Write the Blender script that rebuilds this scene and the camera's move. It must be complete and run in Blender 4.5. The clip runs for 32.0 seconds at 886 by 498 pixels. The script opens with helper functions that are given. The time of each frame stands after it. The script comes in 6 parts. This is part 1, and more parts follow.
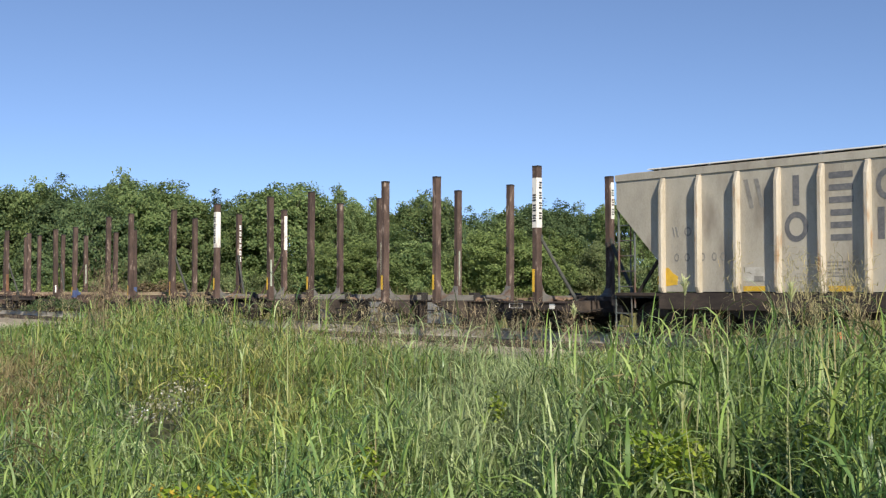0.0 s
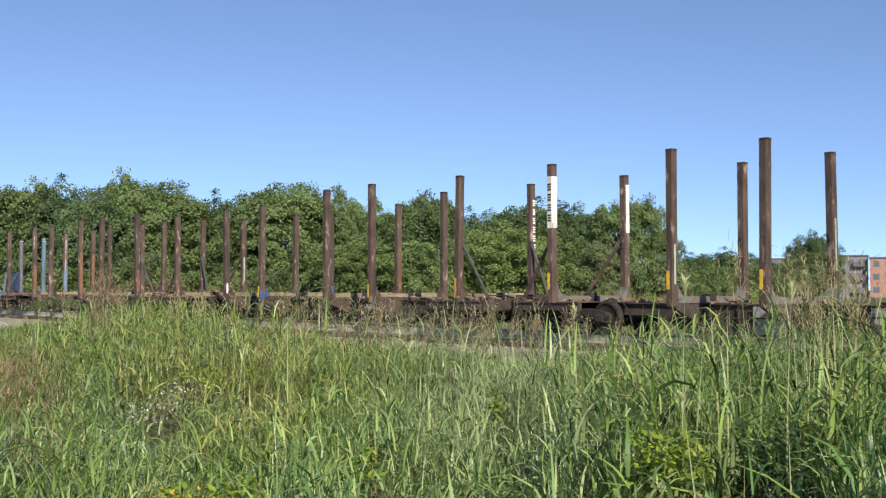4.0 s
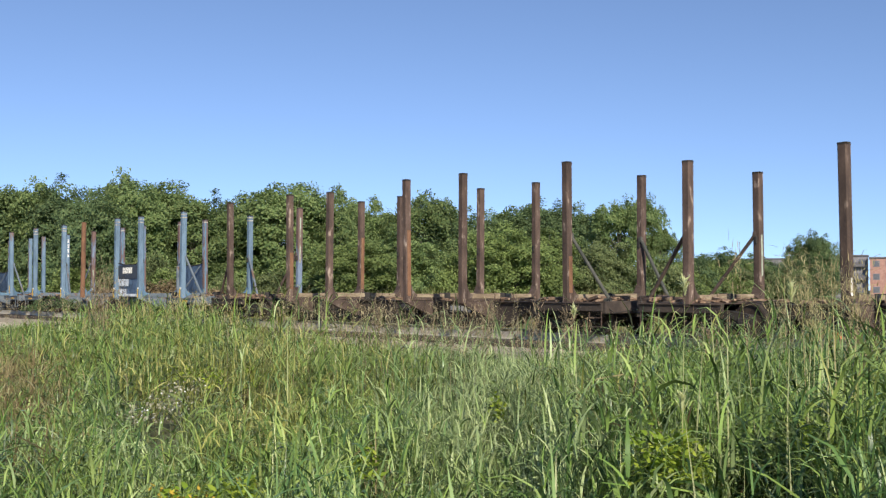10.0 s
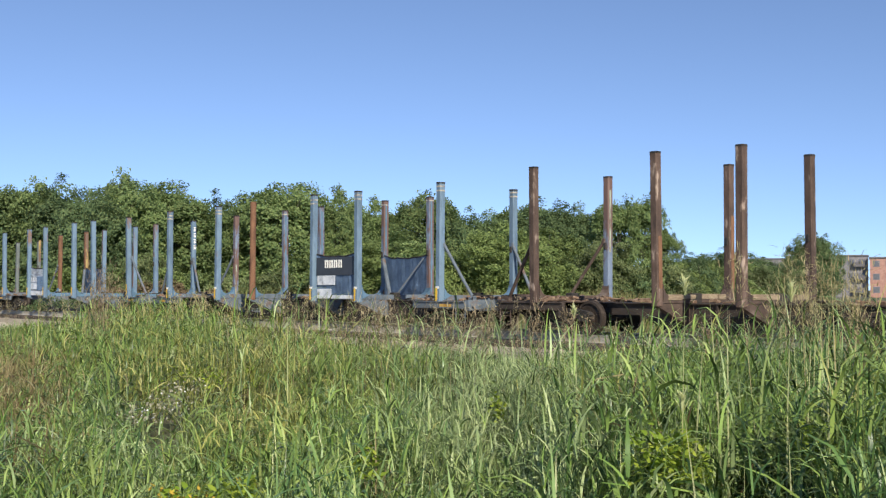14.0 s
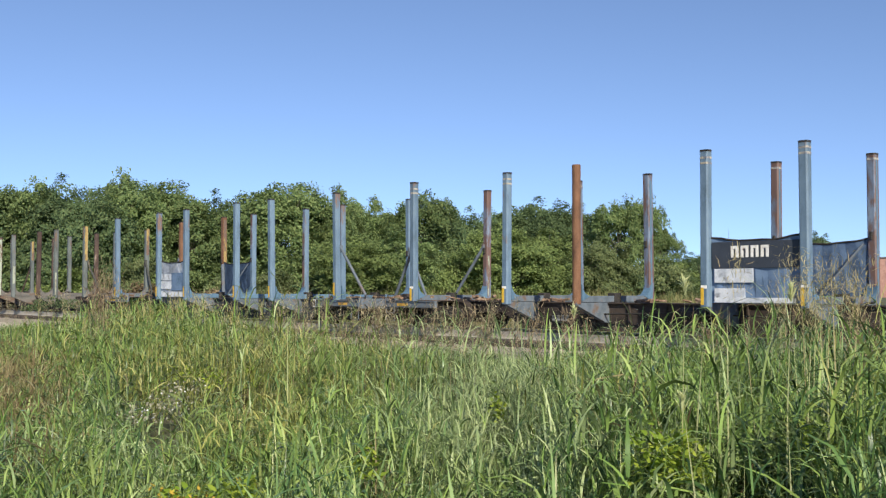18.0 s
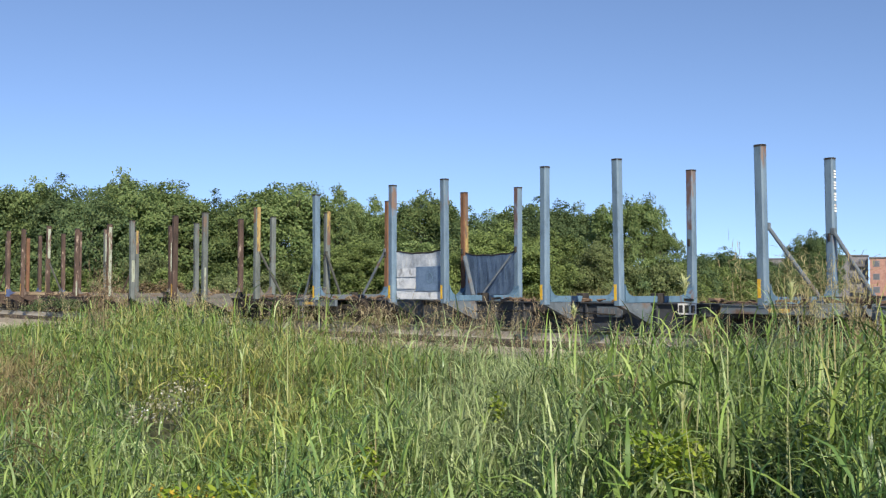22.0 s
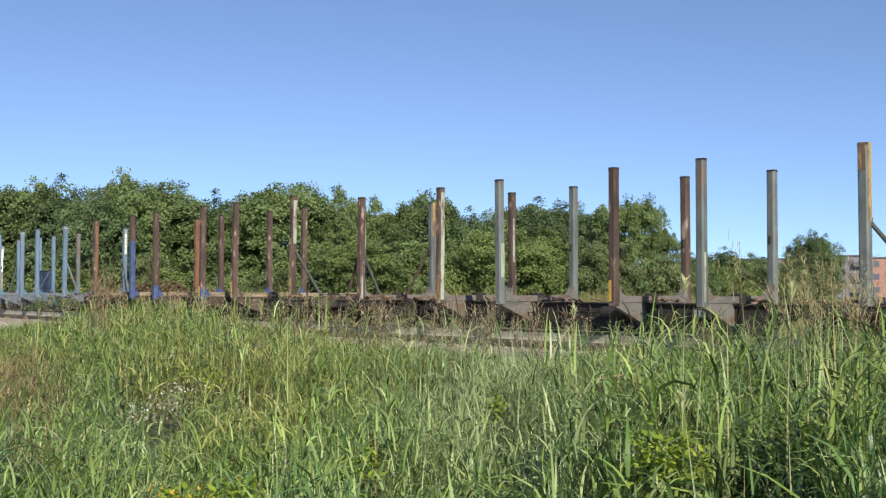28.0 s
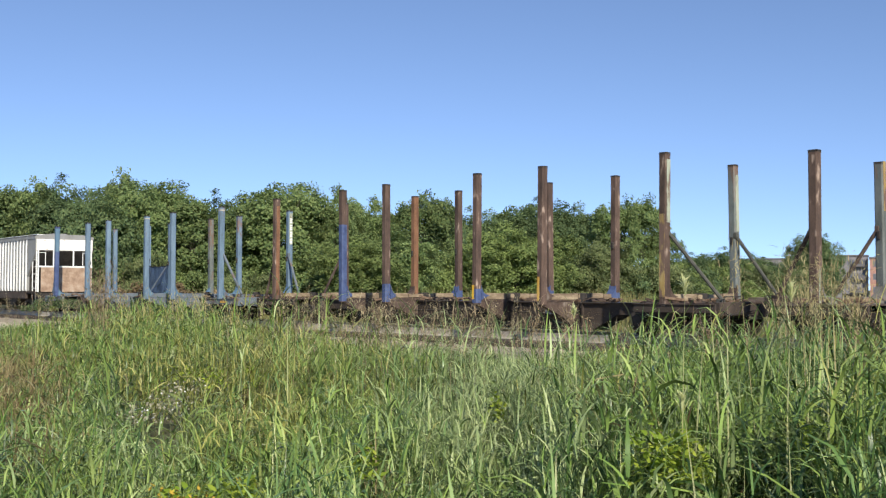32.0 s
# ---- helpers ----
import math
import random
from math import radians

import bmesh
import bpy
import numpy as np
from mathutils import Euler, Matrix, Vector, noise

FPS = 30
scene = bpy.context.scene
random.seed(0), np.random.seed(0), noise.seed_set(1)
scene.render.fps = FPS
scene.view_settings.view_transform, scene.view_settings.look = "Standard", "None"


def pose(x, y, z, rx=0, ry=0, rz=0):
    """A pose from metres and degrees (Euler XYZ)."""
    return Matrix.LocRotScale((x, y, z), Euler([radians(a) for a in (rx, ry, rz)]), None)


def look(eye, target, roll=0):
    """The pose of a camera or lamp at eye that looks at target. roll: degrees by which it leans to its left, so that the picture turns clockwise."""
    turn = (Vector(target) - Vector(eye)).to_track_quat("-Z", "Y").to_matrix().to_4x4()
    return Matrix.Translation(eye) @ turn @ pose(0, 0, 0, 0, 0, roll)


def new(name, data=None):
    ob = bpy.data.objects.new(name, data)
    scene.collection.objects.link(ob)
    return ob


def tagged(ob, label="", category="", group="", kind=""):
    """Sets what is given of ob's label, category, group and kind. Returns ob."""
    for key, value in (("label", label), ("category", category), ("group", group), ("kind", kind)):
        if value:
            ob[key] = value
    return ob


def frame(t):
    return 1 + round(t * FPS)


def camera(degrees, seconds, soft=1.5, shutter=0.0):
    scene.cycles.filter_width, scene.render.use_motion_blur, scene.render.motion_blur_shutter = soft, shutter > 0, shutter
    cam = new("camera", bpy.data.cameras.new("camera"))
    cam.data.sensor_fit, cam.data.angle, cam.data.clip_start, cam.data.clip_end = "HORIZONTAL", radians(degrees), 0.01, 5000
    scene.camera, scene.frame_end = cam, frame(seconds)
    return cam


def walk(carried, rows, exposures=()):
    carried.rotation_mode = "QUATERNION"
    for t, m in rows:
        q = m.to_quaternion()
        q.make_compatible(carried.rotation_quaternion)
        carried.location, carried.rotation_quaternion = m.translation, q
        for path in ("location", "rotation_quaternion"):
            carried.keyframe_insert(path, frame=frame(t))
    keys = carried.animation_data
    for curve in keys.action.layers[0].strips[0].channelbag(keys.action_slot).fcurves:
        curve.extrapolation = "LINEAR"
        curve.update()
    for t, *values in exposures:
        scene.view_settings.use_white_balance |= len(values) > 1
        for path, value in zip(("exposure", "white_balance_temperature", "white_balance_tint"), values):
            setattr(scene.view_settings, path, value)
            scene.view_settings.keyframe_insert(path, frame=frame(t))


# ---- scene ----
# The train runs along +x, the camera stands 20 m from the track and level with the car decks.
cam = camera(45.45, 32.0, soft=1.25, shutter=0.12)
EYE = (0.0, 0.0, 1.365)
YAW, PITCH = radians(42.336), radians(2.214)
VIEW = look(EYE, (-math.cos(YAW) * math.cos(PITCH) * 10, math.sin(YAW) * math.cos(PITCH) * 10, EYE[2] + math.sin(PITCH) * 10))
walk(cam, [(0.0, VIEW), (32.0, VIEW)], [(0.0, 0.29), (1.0, 0.32), (3.0, 0.38), (32.0, 0.38)])

# ---- light ----
SUN_AZ = radians(-25)   # sun bearing from +x towards +y
SUN_EL = radians(31)
sun_dir = Vector((math.cos(SUN_AZ) * math.cos(SUN_EL), math.sin(SUN_AZ) * math.cos(SUN_EL), math.sin(SUN_EL)))
world = bpy.data.worlds.new("sky")
scene.world = world
world.use_nodes = True
wn = world.node_tree
sky = wn.nodes.new("ShaderNodeTexSky")
sky.sky_type = "NISHITA"
sky.sun_disc = False
sky.sun_elevation = SUN_EL
sky.sun_rotation = math.pi / 2 - SUN_AZ
sky.air_density, sky.dust_density, sky.ozone_density = 0.8, 0.0, 4.5
sky.altitude = 1800.0
wn.nodes["Background"].inputs[1].default_value = 0.141
tint = wn.nodes.new("ShaderNodeMix")
tint.data_type, tint.blend_type = "RGBA", "MULTIPLY"
tint.inputs[0].default_value = 1.0
tint.inputs[7].default_value = (1.17, 1.03, 0.955, 1)
lift = wn.nodes.new("ShaderNodeMapping")   # haze-free horizon, as after rain
lift.inputs["Location"].default_value = (0.0, 0.0, 0.075)
stc = wn.nodes.new("ShaderNodeTexCoord")
wn.links.new(stc.outputs["Generated"], lift.inputs["Vector"])
wn.links.new(lift.outputs[0], sky.inputs[0])
wn.links.new(sky.outputs[0], tint.inputs[6])
wn.links.new(tint.outputs[2], wn.nodes["Background"].inputs[0])
sun = new("sun", bpy.data.lights.new("sun", "SUN"))
sun.data.energy, sun.data.angle, sun.data.color = 5.0, radians(0.55), (1.0, 0.93, 0.80)
sun.matrix_world = look(sun_dir * 50, (0, 0, 0))


# ---- materials ----
def ramp(nt, stops):
    n = nt.nodes.new("ShaderNodeValToRGB")
    e = n.color_ramp.elements
    while len(e) < len(stops):
        e.new(0.5)
    for el, (p, c) in zip(e, stops):
        el.position, el.color = p, (*c, 1)
    return n


def surface(name, cols, scale=6.0, rough=0.75, metal=0.0, bump=0.15, fine=60.0, stretch=(1, 1, 1), vary=0.0, spot=None):
    """Grainy surface: two noises over a colour ramp, a fine relief, an optional worn second colour in blotches."""
    m = bpy.data.materials.new(name)
    m.use_nodes = True
    nt = m.node_tree
    b = nt.nodes["Principled BSDF"]
    tc = nt.nodes.new("ShaderNodeTexCoord")
    mp = nt.nodes.new("ShaderNodeMapping")
    mp.inputs["Scale"].default_value = stretch
    nt.links.new(tc.outputs["Object"], mp.inputs[0])
    oi = nt.nodes.new("ShaderNodeObjectInfo")
    addv = nt.nodes.new("ShaderNodeVectorMath")
    sc = nt.nodes.new("ShaderNodeVectorMath")
    sc.operation = "SCALE"
    sc.inputs[0].default_value = (17.0, 9.0, 23.0)
    nt.links.new(oi.outputs["Random"], sc.inputs["Scale"])
    nt.links.new(mp.outputs[0], addv.inputs[0])
    nt.links.new(sc.outputs[0], addv.inputs[1])
    n1 = nt.nodes.new("ShaderNodeTexNoise")
    n1.inputs["Scale"].default_value, n1.inputs["Detail"].default_value = scale, 6
    n1.inputs["Roughness"].default_value = 0.65
    nt.links.new(addv.outputs[0], n1.inputs["Vector"])
    n2 = nt.nodes.new("ShaderNodeTexNoise")
    n2.inputs["Scale"].default_value, n2.inputs["Detail"].default_value = fine, 3
    nt.links.new(addv.outputs[0], n2.inputs["Vector"])
    mx = nt.nodes.new("ShaderNodeMath")
    mx.operation = "MULTIPLY_ADD"
    mx.inputs[1].default_value, mx.inputs[2].default_value = 0.35, -0.17
    nt.links.new(n2.outputs[0], mx.inputs[0])
    ad = nt.nodes.new("ShaderNodeMath")
    ad.operation = "ADD"
    nt.links.new(n1.outputs[0], ad.inputs[0])
    nt.links.new(mx.outputs[0], ad.inputs[1])
    k = len(cols)
    cr = ramp(nt, [(0.3 + 0.4 * i / max(1, k - 1), c) for i, c in enumerate(cols)])
    nt.links.new(ad.outputs[0], cr.inputs[0])
    col = cr.outputs[0]
    if spot:
        c2, lo, hi, s2 = spot
        n3 = nt.nodes.new("ShaderNodeTexNoise")
        n3.inputs["Scale"].default_value, n3.inputs["Detail"].default_value = s2, 5
        nt.links.new(addv.outputs[0], n3.inputs["Vector"])
        r3 = ramp(nt, [(lo, (0, 0, 0)), (hi, (1, 1, 1))])
        nt.links.new(n3.outputs[0], r3.inputs[0])
        mix = nt.nodes.new("ShaderNodeMix")
        mix.data_type = "RGBA"
        nt.links.new(r3.outputs[0], mix.inputs[0])
        nt.links.new(col, mix.inputs[6])
        mix.inputs[7].default_value = (*c2, 1)
        col = mix.outputs[2]
    if vary:
        hs = nt.nodes.new("ShaderNodeHueSaturation")
        mr = nt.nodes.new("ShaderNodeMapRange")
        mr.inputs[3].default_value, mr.inputs[4].default_value = 1 - vary, 1 + vary
        nt.links.new(oi.outputs["Random"], mr.inputs[0])
        nt.links.new(mr.outputs[0], hs.inputs["Value"])
        nt.links.new(col, hs.inputs["Color"])
        col = hs.outputs[0]
    nt.links.new(col, b.inputs["Base Color"])
    b.inputs["Roughness"].default_value, b.inputs["Metallic"].default_value = rough, metal
    if bump:
        bp = nt.nodes.new("ShaderNodeBump")
        bp.inputs["Strength"].default_value, bp.inputs["Distance"].default_value = bump, 0.02
        nt.links.new(ad.outputs[0], bp.inputs["Height"])
        nt.links.new(bp.outputs[0], b.inputs["Normal"])
    return m


def worn_paint(name, paint, rust, amount=0.5, climb=0.10, scale=2.2):
    """Old paint on a post: rust shows through in long streaks, more of it towards the top."""
    m = surface(name, paint, 4.0, 0.62, 0.0, 0.15, stretch=(1, 1, 0.35), vary=0.1)
    nt = m.node_tree
    b = nt.nodes["Principled BSDF"]
    old = b.inputs["Base Color"].links[0].from_socket
    tc = nt.nodes.new("ShaderNodeTexCoord")
    oi = nt.nodes.new("ShaderNodeObjectInfo")
    mp = nt.nodes.new("ShaderNodeMapping")
    mp.inputs["Scale"].default_value = (1.0, 1.0, 0.3)
    nt.links.new(tc.outputs["Object"], mp.inputs[0])
    n4 = nt.nodes.new("ShaderNodeTexNoise")
    n4.noise_dimensions = "4D"
    n4.inputs["Scale"].default_value, n4.inputs["Detail"].default_value, n4.inputs["Roughness"].default_value = scale, 7, 0.7
    wv = nt.nodes.new("ShaderNodeMath")
    wv.operation = "MULTIPLY"
    wv.inputs[1].default_value = 57.0
    nt.links.new(oi.outputs["Random"], wv.inputs[0])
    nt.links.new(wv.outputs[0], n4.inputs["W"])
    nt.links.new(mp.outputs[0], n4.inputs["Vector"])
    sp = nt.nodes.new("ShaderNodeSeparateXYZ")
    nt.links.new(tc.outputs["Object"], sp.inputs[0])
    up = nt.nodes.new("ShaderNodeMath")
    up.operation = "MULTIPLY_ADD"
    up.inputs[1].default_value = climb
    up.inputs[2].default_value = amount - 0.5 - 2.6 * climb
    nt.links.new(sp.outputs[2], up.inputs[0])
    sm = nt.nodes.new("ShaderNodeMath")
    nt.links.new(n4.outputs[0], sm.inputs[0])
    nt.links.new(up.outputs[0], sm.inputs[1])
    rp = ramp(nt, [(0.50, (0, 0, 0)), (0.58, (1, 1, 1))])
    nt.links.new(sm.outputs[0], rp.inputs[0])
    r2 = ramp(nt, [(0.3, rust[0]), (0.7, rust[1])])
    nt.links.new(n4.outputs[0], r2.inputs[0])
    mix = nt.nodes.new("ShaderNodeMix")
    mix.data_type = "RGBA"
    nt.links.new(rp.outputs[0], mix.inputs[0])
    nt.links.new(old, mix.inputs[6])
    nt.links.new(r2.outputs[0], mix.inputs[7])
    nt.links.new(mix.outputs[2], b.inputs["Base Color"])
    return m


def foliage(name, cols, translucent=0.35, rough=0.6, vary=0.12, patchy=0.0, gloss=0.15):
    """Leaf surface: each leaf has its own shade, light passes through."""
    m = bpy.data.materials.new(name)
    m.use_nodes = True
    nt = m.node_tree
    b = nt.nodes["Principled BSDF"]
    geo = nt.nodes.new("ShaderNodeNewGeometry")
    k = len(cols)
    cr = ramp(nt, [(i / max(1, k - 1), c) for i, c in enumerate(cols)])
    nt.links.new(geo.outputs["Random Per Island"], cr.inputs[0])
    tc = nt.nodes.new("ShaderNodeTexCoord")
    n1 = nt.nodes.new("ShaderNodeTexNoise")
    n1.inputs["Scale"].default_value, n1.inputs["Detail"].default_value = 0.6, 3
    nt.links.new(tc.outputs["Object"], n1.inputs["Vector"])
    oi = nt.nodes.new("ShaderNodeObjectInfo")
    ad = nt.nodes.new("ShaderNodeMath")
    ad.operation = "MULTIPLY_ADD"
    ad.inputs[1].default_value, ad.inputs[2].default_value = 2 * vary, 1 - vary - 0.25
    nt.links.new(oi.outputs["Random"], ad.inputs[0])
    ad2 = nt.nodes.new("ShaderNodeMath")
    ad2.operation = "MULTIPLY_ADD"
    ad2.inputs[1].default_value = 0.5
    nt.links.new(n1.outputs[0], ad2.inputs[0])
    nt.links.new(ad.outputs[0], ad2.inputs[2])
    hs = nt.nodes.new("ShaderNodeHueSaturation")
    nt.links.new(ad2.outputs[0], hs.inputs["Value"])
    nt.links.new(cr.outputs[0], hs.inputs["Color"])
    tone = hs.outputs[0]
    if patchy:
        n2 = nt.nodes.new("ShaderNodeTexNoise")
        n2.inputs["Scale"].default_value, n2.inputs["Detail"].default_value = 0.55, 4
        nt.links.new(tc.outputs["Object"], n2.inputs["Vector"])
        r2 = ramp(nt, [(0.45, (0, 0, 0)), (0.7, (patchy, patchy, patchy))])
        nt.links.new(n2.outputs[0], r2.inputs[0])
        mx2 = nt.nodes.new("ShaderNodeMix")
        mx2.data_type = "RGBA"
        nt.links.new(r2.outputs[0], mx2.inputs[0])
        nt.links.new(tone, mx2.inputs[6])
        mx2.inputs[7].default_value = (0.36, 0.31, 0.10, 1)
        tone = mx2.outputs[2]
    nt.links.new(tone, b.inputs["Base Color"])
    b.inputs["Roughness"].default_value = rough
    b.inputs["Specular IOR Level"].default_value = gloss
    tr = nt.nodes.new("ShaderNodeBsdfTranslucent")
    nt.links.new(tone, tr.inputs[0])
    mix = nt.nodes.new("ShaderNodeMixShader")
    mix.inputs[0].default_value = translucent
    nt.links.new(b.outputs[0], mix.inputs[1])
    nt.links.new(tr.outputs[0], mix.inputs[2])
    nt.links.new(mix.outputs[0], nt.nodes["Material Output"].inputs[0])
    return m


RUST = surface("rust_brown", [(0.040, 0.026, 0.021), (0.085, 0.054, 0.041), (0.132, 0.088, 0.067)], 3.5, 0.85, 0.1, 0.3, stretch=(1, 1, 0.35), vary=0.2, spot=((0.31, 0.235, 0.185), 0.60, 0.70, 7.0))
RUST_ORANGE = surface("rust_orange", [(0.10, 0.05, 0.028), (0.18, 0.088, 0.046), (0.25, 0.13, 0.07)], 4, 0.85, 0.1, 0.3, stretch=(1, 1, 0.4))
OLD_RUST = surface("pale_rust_streaked_paint", [(0.20, 0.13, 0.09), (0.32, 0.22, 0.15), (0.45, 0.36, 0.28)], 3, 0.8, 0.0, 0.2)
BLUE = surface("faded_blue_paint", [(0.056, 0.103, 0.148), (0.089, 0.159, 0.228), (0.115, 0.194, 0.260)], 2.5, 0.6, 0.0, 0.15, stretch=(1, 1, 0.4), vary=0.1, spot=((0.13, 0.075, 0.055), 0.60, 0.70, 3.0))
STAKE_BLUE = worn_paint("worn_blue_stake_paint", [(0.078, 0.120, 0.161), (0.119, 0.179, 0.244), (0.150, 0.216, 0.276)], ((0.085, 0.05, 0.04), (0.19, 0.125, 0.095)), 0.385, 0.045)
STAKE_BLUE_RUSTED = worn_paint("mostly_rusted_blue_stake", [(0.10, 0.13, 0.18), (0.15, 0.19, 0.26), (0.20, 0.25, 0.32)], ((0.075, 0.045, 0.038), (0.17, 0.10, 0.08)), 0.56, 0.03)
STAKE_GREEN = worn_paint("worn_grey_green_stake_paint", [(0.07, 0.08, 0.075), (0.115, 0.13, 0.12), (0.16, 0.175, 0.165)], ((0.09, 0.055, 0.04), (0.17, 0.115, 0.08)), 0.47, 0.03)
CHALK = worn_paint("flaking_chalk_white", [(0.216, 0.240, 0.180), (0.331, 0.360, 0.274), (0.403, 0.432, 0.338)], ((0.085, 0.05, 0.035), (0.17, 0.11, 0.08)), 0.50, 0.0, 4.5)
OCHRE_WORN = worn_paint("flaking_ochre", [(0.235, 0.15, 0.05), (0.34, 0.235, 0.075), (0.40, 0.30, 0.125)], ((0.085, 0.05, 0.035), (0.17, 0.11, 0.08)), 0.55, 0.0, 4.5)
FLAKED_WHITE = worn_paint("flaking_white", [(0.58, 0.54, 0.47), (0.74, 0.70, 0.63), (0.80, 0.77, 0.71)], ((0.10, 0.06, 0.045), (0.19, 0.12, 0.09)), 0.40, 0.0, 5.0)
BUNK_DULL = surface("dull_grey_tan_steel", [(0.085, 0.08, 0.07), (0.145, 0.135, 0.12), (0.20, 0.185, 0.165)], 3, 0.85, 0.0, 0.25, stretch=(1, 0.3, 1), spot=((0.12, 0.075, 0.05), 0.5, 0.65, 3.0))
FADED_TAN = surface("faded_tan_band_paint", [(0.26, 0.23, 0.18), (0.38, 0.34, 0.27), (0.44, 0.41, 0.34)], 6, 0.7, 0.0, 0.1, spot=((0.14, 0.15, 0.18), 0.5, 0.62, 9.0))
DEEP_BLUE = surface("deep_blue_paint", [(0.026, 0.040, 0.095), (0.048, 0.072, 0.165), (0.075, 0.105, 0.20)], 4, 0.6, 0.0, 0.15)
GREY_GREEN = surface("grey_green_paint", [(0.06, 0.07, 0.065), (0.105, 0.12, 0.11), (0.15, 0.165, 0.155)], 2.5, 0.7, 0.0, 0.2, stretch=(1, 1, 0.35), spot=((0.13, 0.07, 0.045), 0.50, 0.60, 3.0))
WHITE_PAINT = surface("chalky_white_paint", [(0.62, 0.58, 0.52), (0.78, 0.75, 0.69), (0.82, 0.80, 0.75)], 5, 0.7, 0.0, 0.1, spot=((0.25, 0.15, 0.10), 0.64, 0.72, 7.0))
YELLOW = surface("yellow_paint", [(0.48, 0.28, 0.03), (0.66, 0.40, 0.03), (0.72, 0.46, 0.05)], 6, 0.6, 0.0, 0.1)
OCHRE = surface("ochre_paint", [(0.30, 0.16, 0.03), (0.50, 0.29, 0.05), (0.55, 0.36, 0.10)], 4, 0.7, 0.0, 0.15, stretch=(1, 1, 0.4), spot=((0.15, 0.09, 0.06), 0.55, 0.66, 5.0))
# grimy steel, its colour lowered further for the shade under the decks
DARK = surface("grimy_steel_darkened_for_shade", [(0.012, 0.011, 0.010), (0.027, 0.023, 0.020), (0.049, 0.039, 0.032)], 5, 0.8, 0.1, 0.3)
SILL_BROWN = surface("weathered_brown_steel", [(0.036, 0.024, 0.019), (0.076, 0.050, 0.038), (0.125, 0.088, 0.066)], 3, 0.85, 0.1, 0.3, stretch=(0.4, 1, 1), spot=((0.20, 0.16, 0.13), 0.6, 0.72, 3.0))
SILL_GREY = surface("weathered_grey_steel", [(0.17, 0.17, 0.17), (0.27, 0.27, 0.265), (0.34, 0.34, 0.33)], 3, 0.75, 0.0, 0.2, stretch=(0.4, 1, 1), spot=((0.12, 0.075, 0.05), 0.58, 0.70, 3.0))
SILL_BLUE = surface("weathered_slate_blue_steel", [(0.064, 0.080, 0.094), (0.112, 0.134, 0.156), (0.144, 0.176, 0.203)], 3, 0.75, 0.0, 0.2, stretch=(0.4, 1, 1), spot=((0.13, 0.085, 0.06), 0.56, 0.70, 3.0))
# both sill colours include the shadow of the deck overhang
SILL_DARK = surface("shade_darkened_brown_steel", [(0.022, 0.016, 0.013), (0.045, 0.033, 0.026), (0.086, 0.063, 0.048)], 2.5, 0.85, 0.05, 0.3, stretch=(0.4, 1, 1))
SILL_SLATE = surface("shade_darkened_slate_steel", [(0.025, 0.028, 0.033), (0.043, 0.046, 0.053), (0.060, 0.065, 0.075)], 2.5, 0.8, 0.0, 0.25, stretch=(0.4, 1, 1))
TIMBER = surface("bleached_bunk_timber", [(0.10, 0.07, 0.045), (0.21, 0.155, 0.10), (0.36, 0.29, 0.19)], 6, 0.9, 0.0, 0.4, stretch=(1, 0.2, 1))
RAIL_STEEL = surface("dusty_rail_web", [(0.27, 0.235, 0.19), (0.39, 0.345, 0.285), (0.47, 0.425, 0.36)], 2, 0.8, 0.0, 0.1, stretch=(0.2, 1, 1))
RAIL_HEAD = surface("polished_railhead", [(0.30, 0.29, 0.28), (0.42, 0.41, 0.40)], 3, 0.35, 0.8, 0.05, stretch=(0.1, 1, 1))
WHEEL_STEEL = surface("wheel_steel", [(0.025, 0.018, 0.014), (0.045, 0.033, 0.025), (0.08, 0.058, 0.045)], 6, 0.7, 0.3, 0.2)
HOPPER_PAINT = surface("dirty_cream_grey_paint", [(0.302, 0.270, 0.214), (0.403, 0.363, 0.291), (0.470, 0.429, 0.347)], 1.1, 0.65, 0.0, 0.1, stretch=(1, 1, 0.35), spot=((0.21, 0.175, 0.135), 0.54, 0.76, 1.6))
HOPPER_RIB = surface("cream_rib_with_rust_streaks", [(0.33, 0.28, 0.20), (0.46, 0.40, 0.31), (0.52, 0.46, 0.37)], 3, 0.65, 0.0, 0.1, stretch=(1, 1, 0.2), spot=((0.30, 0.17, 0.08), 0.60, 0.72, 5.0))
HOPPER_GREY = surface("pale_grey_hopper_paint", [(0.172, 0.172, 0.165), (0.224, 0.224, 0.215), (0.264, 0.264, 0.251)], 1.2, 0.6, 0.0, 0.1, stretch=(1, 1, 0.3))
HOPPER_WHITE = surface("bright_white_hopper_paint", [(0.58, 0.58, 0.55), (0.70, 0.70, 0.67), (0.76, 0.76, 0.74)], 1.2, 0.6, 0.0, 0.1, stretch=(1, 1, 0.3))
LETTER_GREY = surface("faded_dark_grey_letter_paint", [(0.09, 0.09, 0.095), (0.13, 0.13, 0.135), (0.19, 0.18, 0.175)], 8, 0.7, 0.0, 0.05)
LETTER_FADED = surface("half_worn_grey_letter_paint", [(0.17, 0.16, 0.145), (0.23, 0.215, 0.19), (0.30, 0.28, 0.24)], 8, 0.7, 0.0, 0.05)
CHALK_SMEAR = surface("smeared_stencil_white", [(0.38, 0.35, 0.29), (0.47, 0.44, 0.38), (0.56, 0.54, 0.48)], 5, 0.7, 0.0, 0.05)
LETTER_BLACK = surface("black_letter_paint", [(0.02, 0.02, 0.022), (0.04, 0.04, 0.04)], 8, 0.7, 0.0, 0.05)
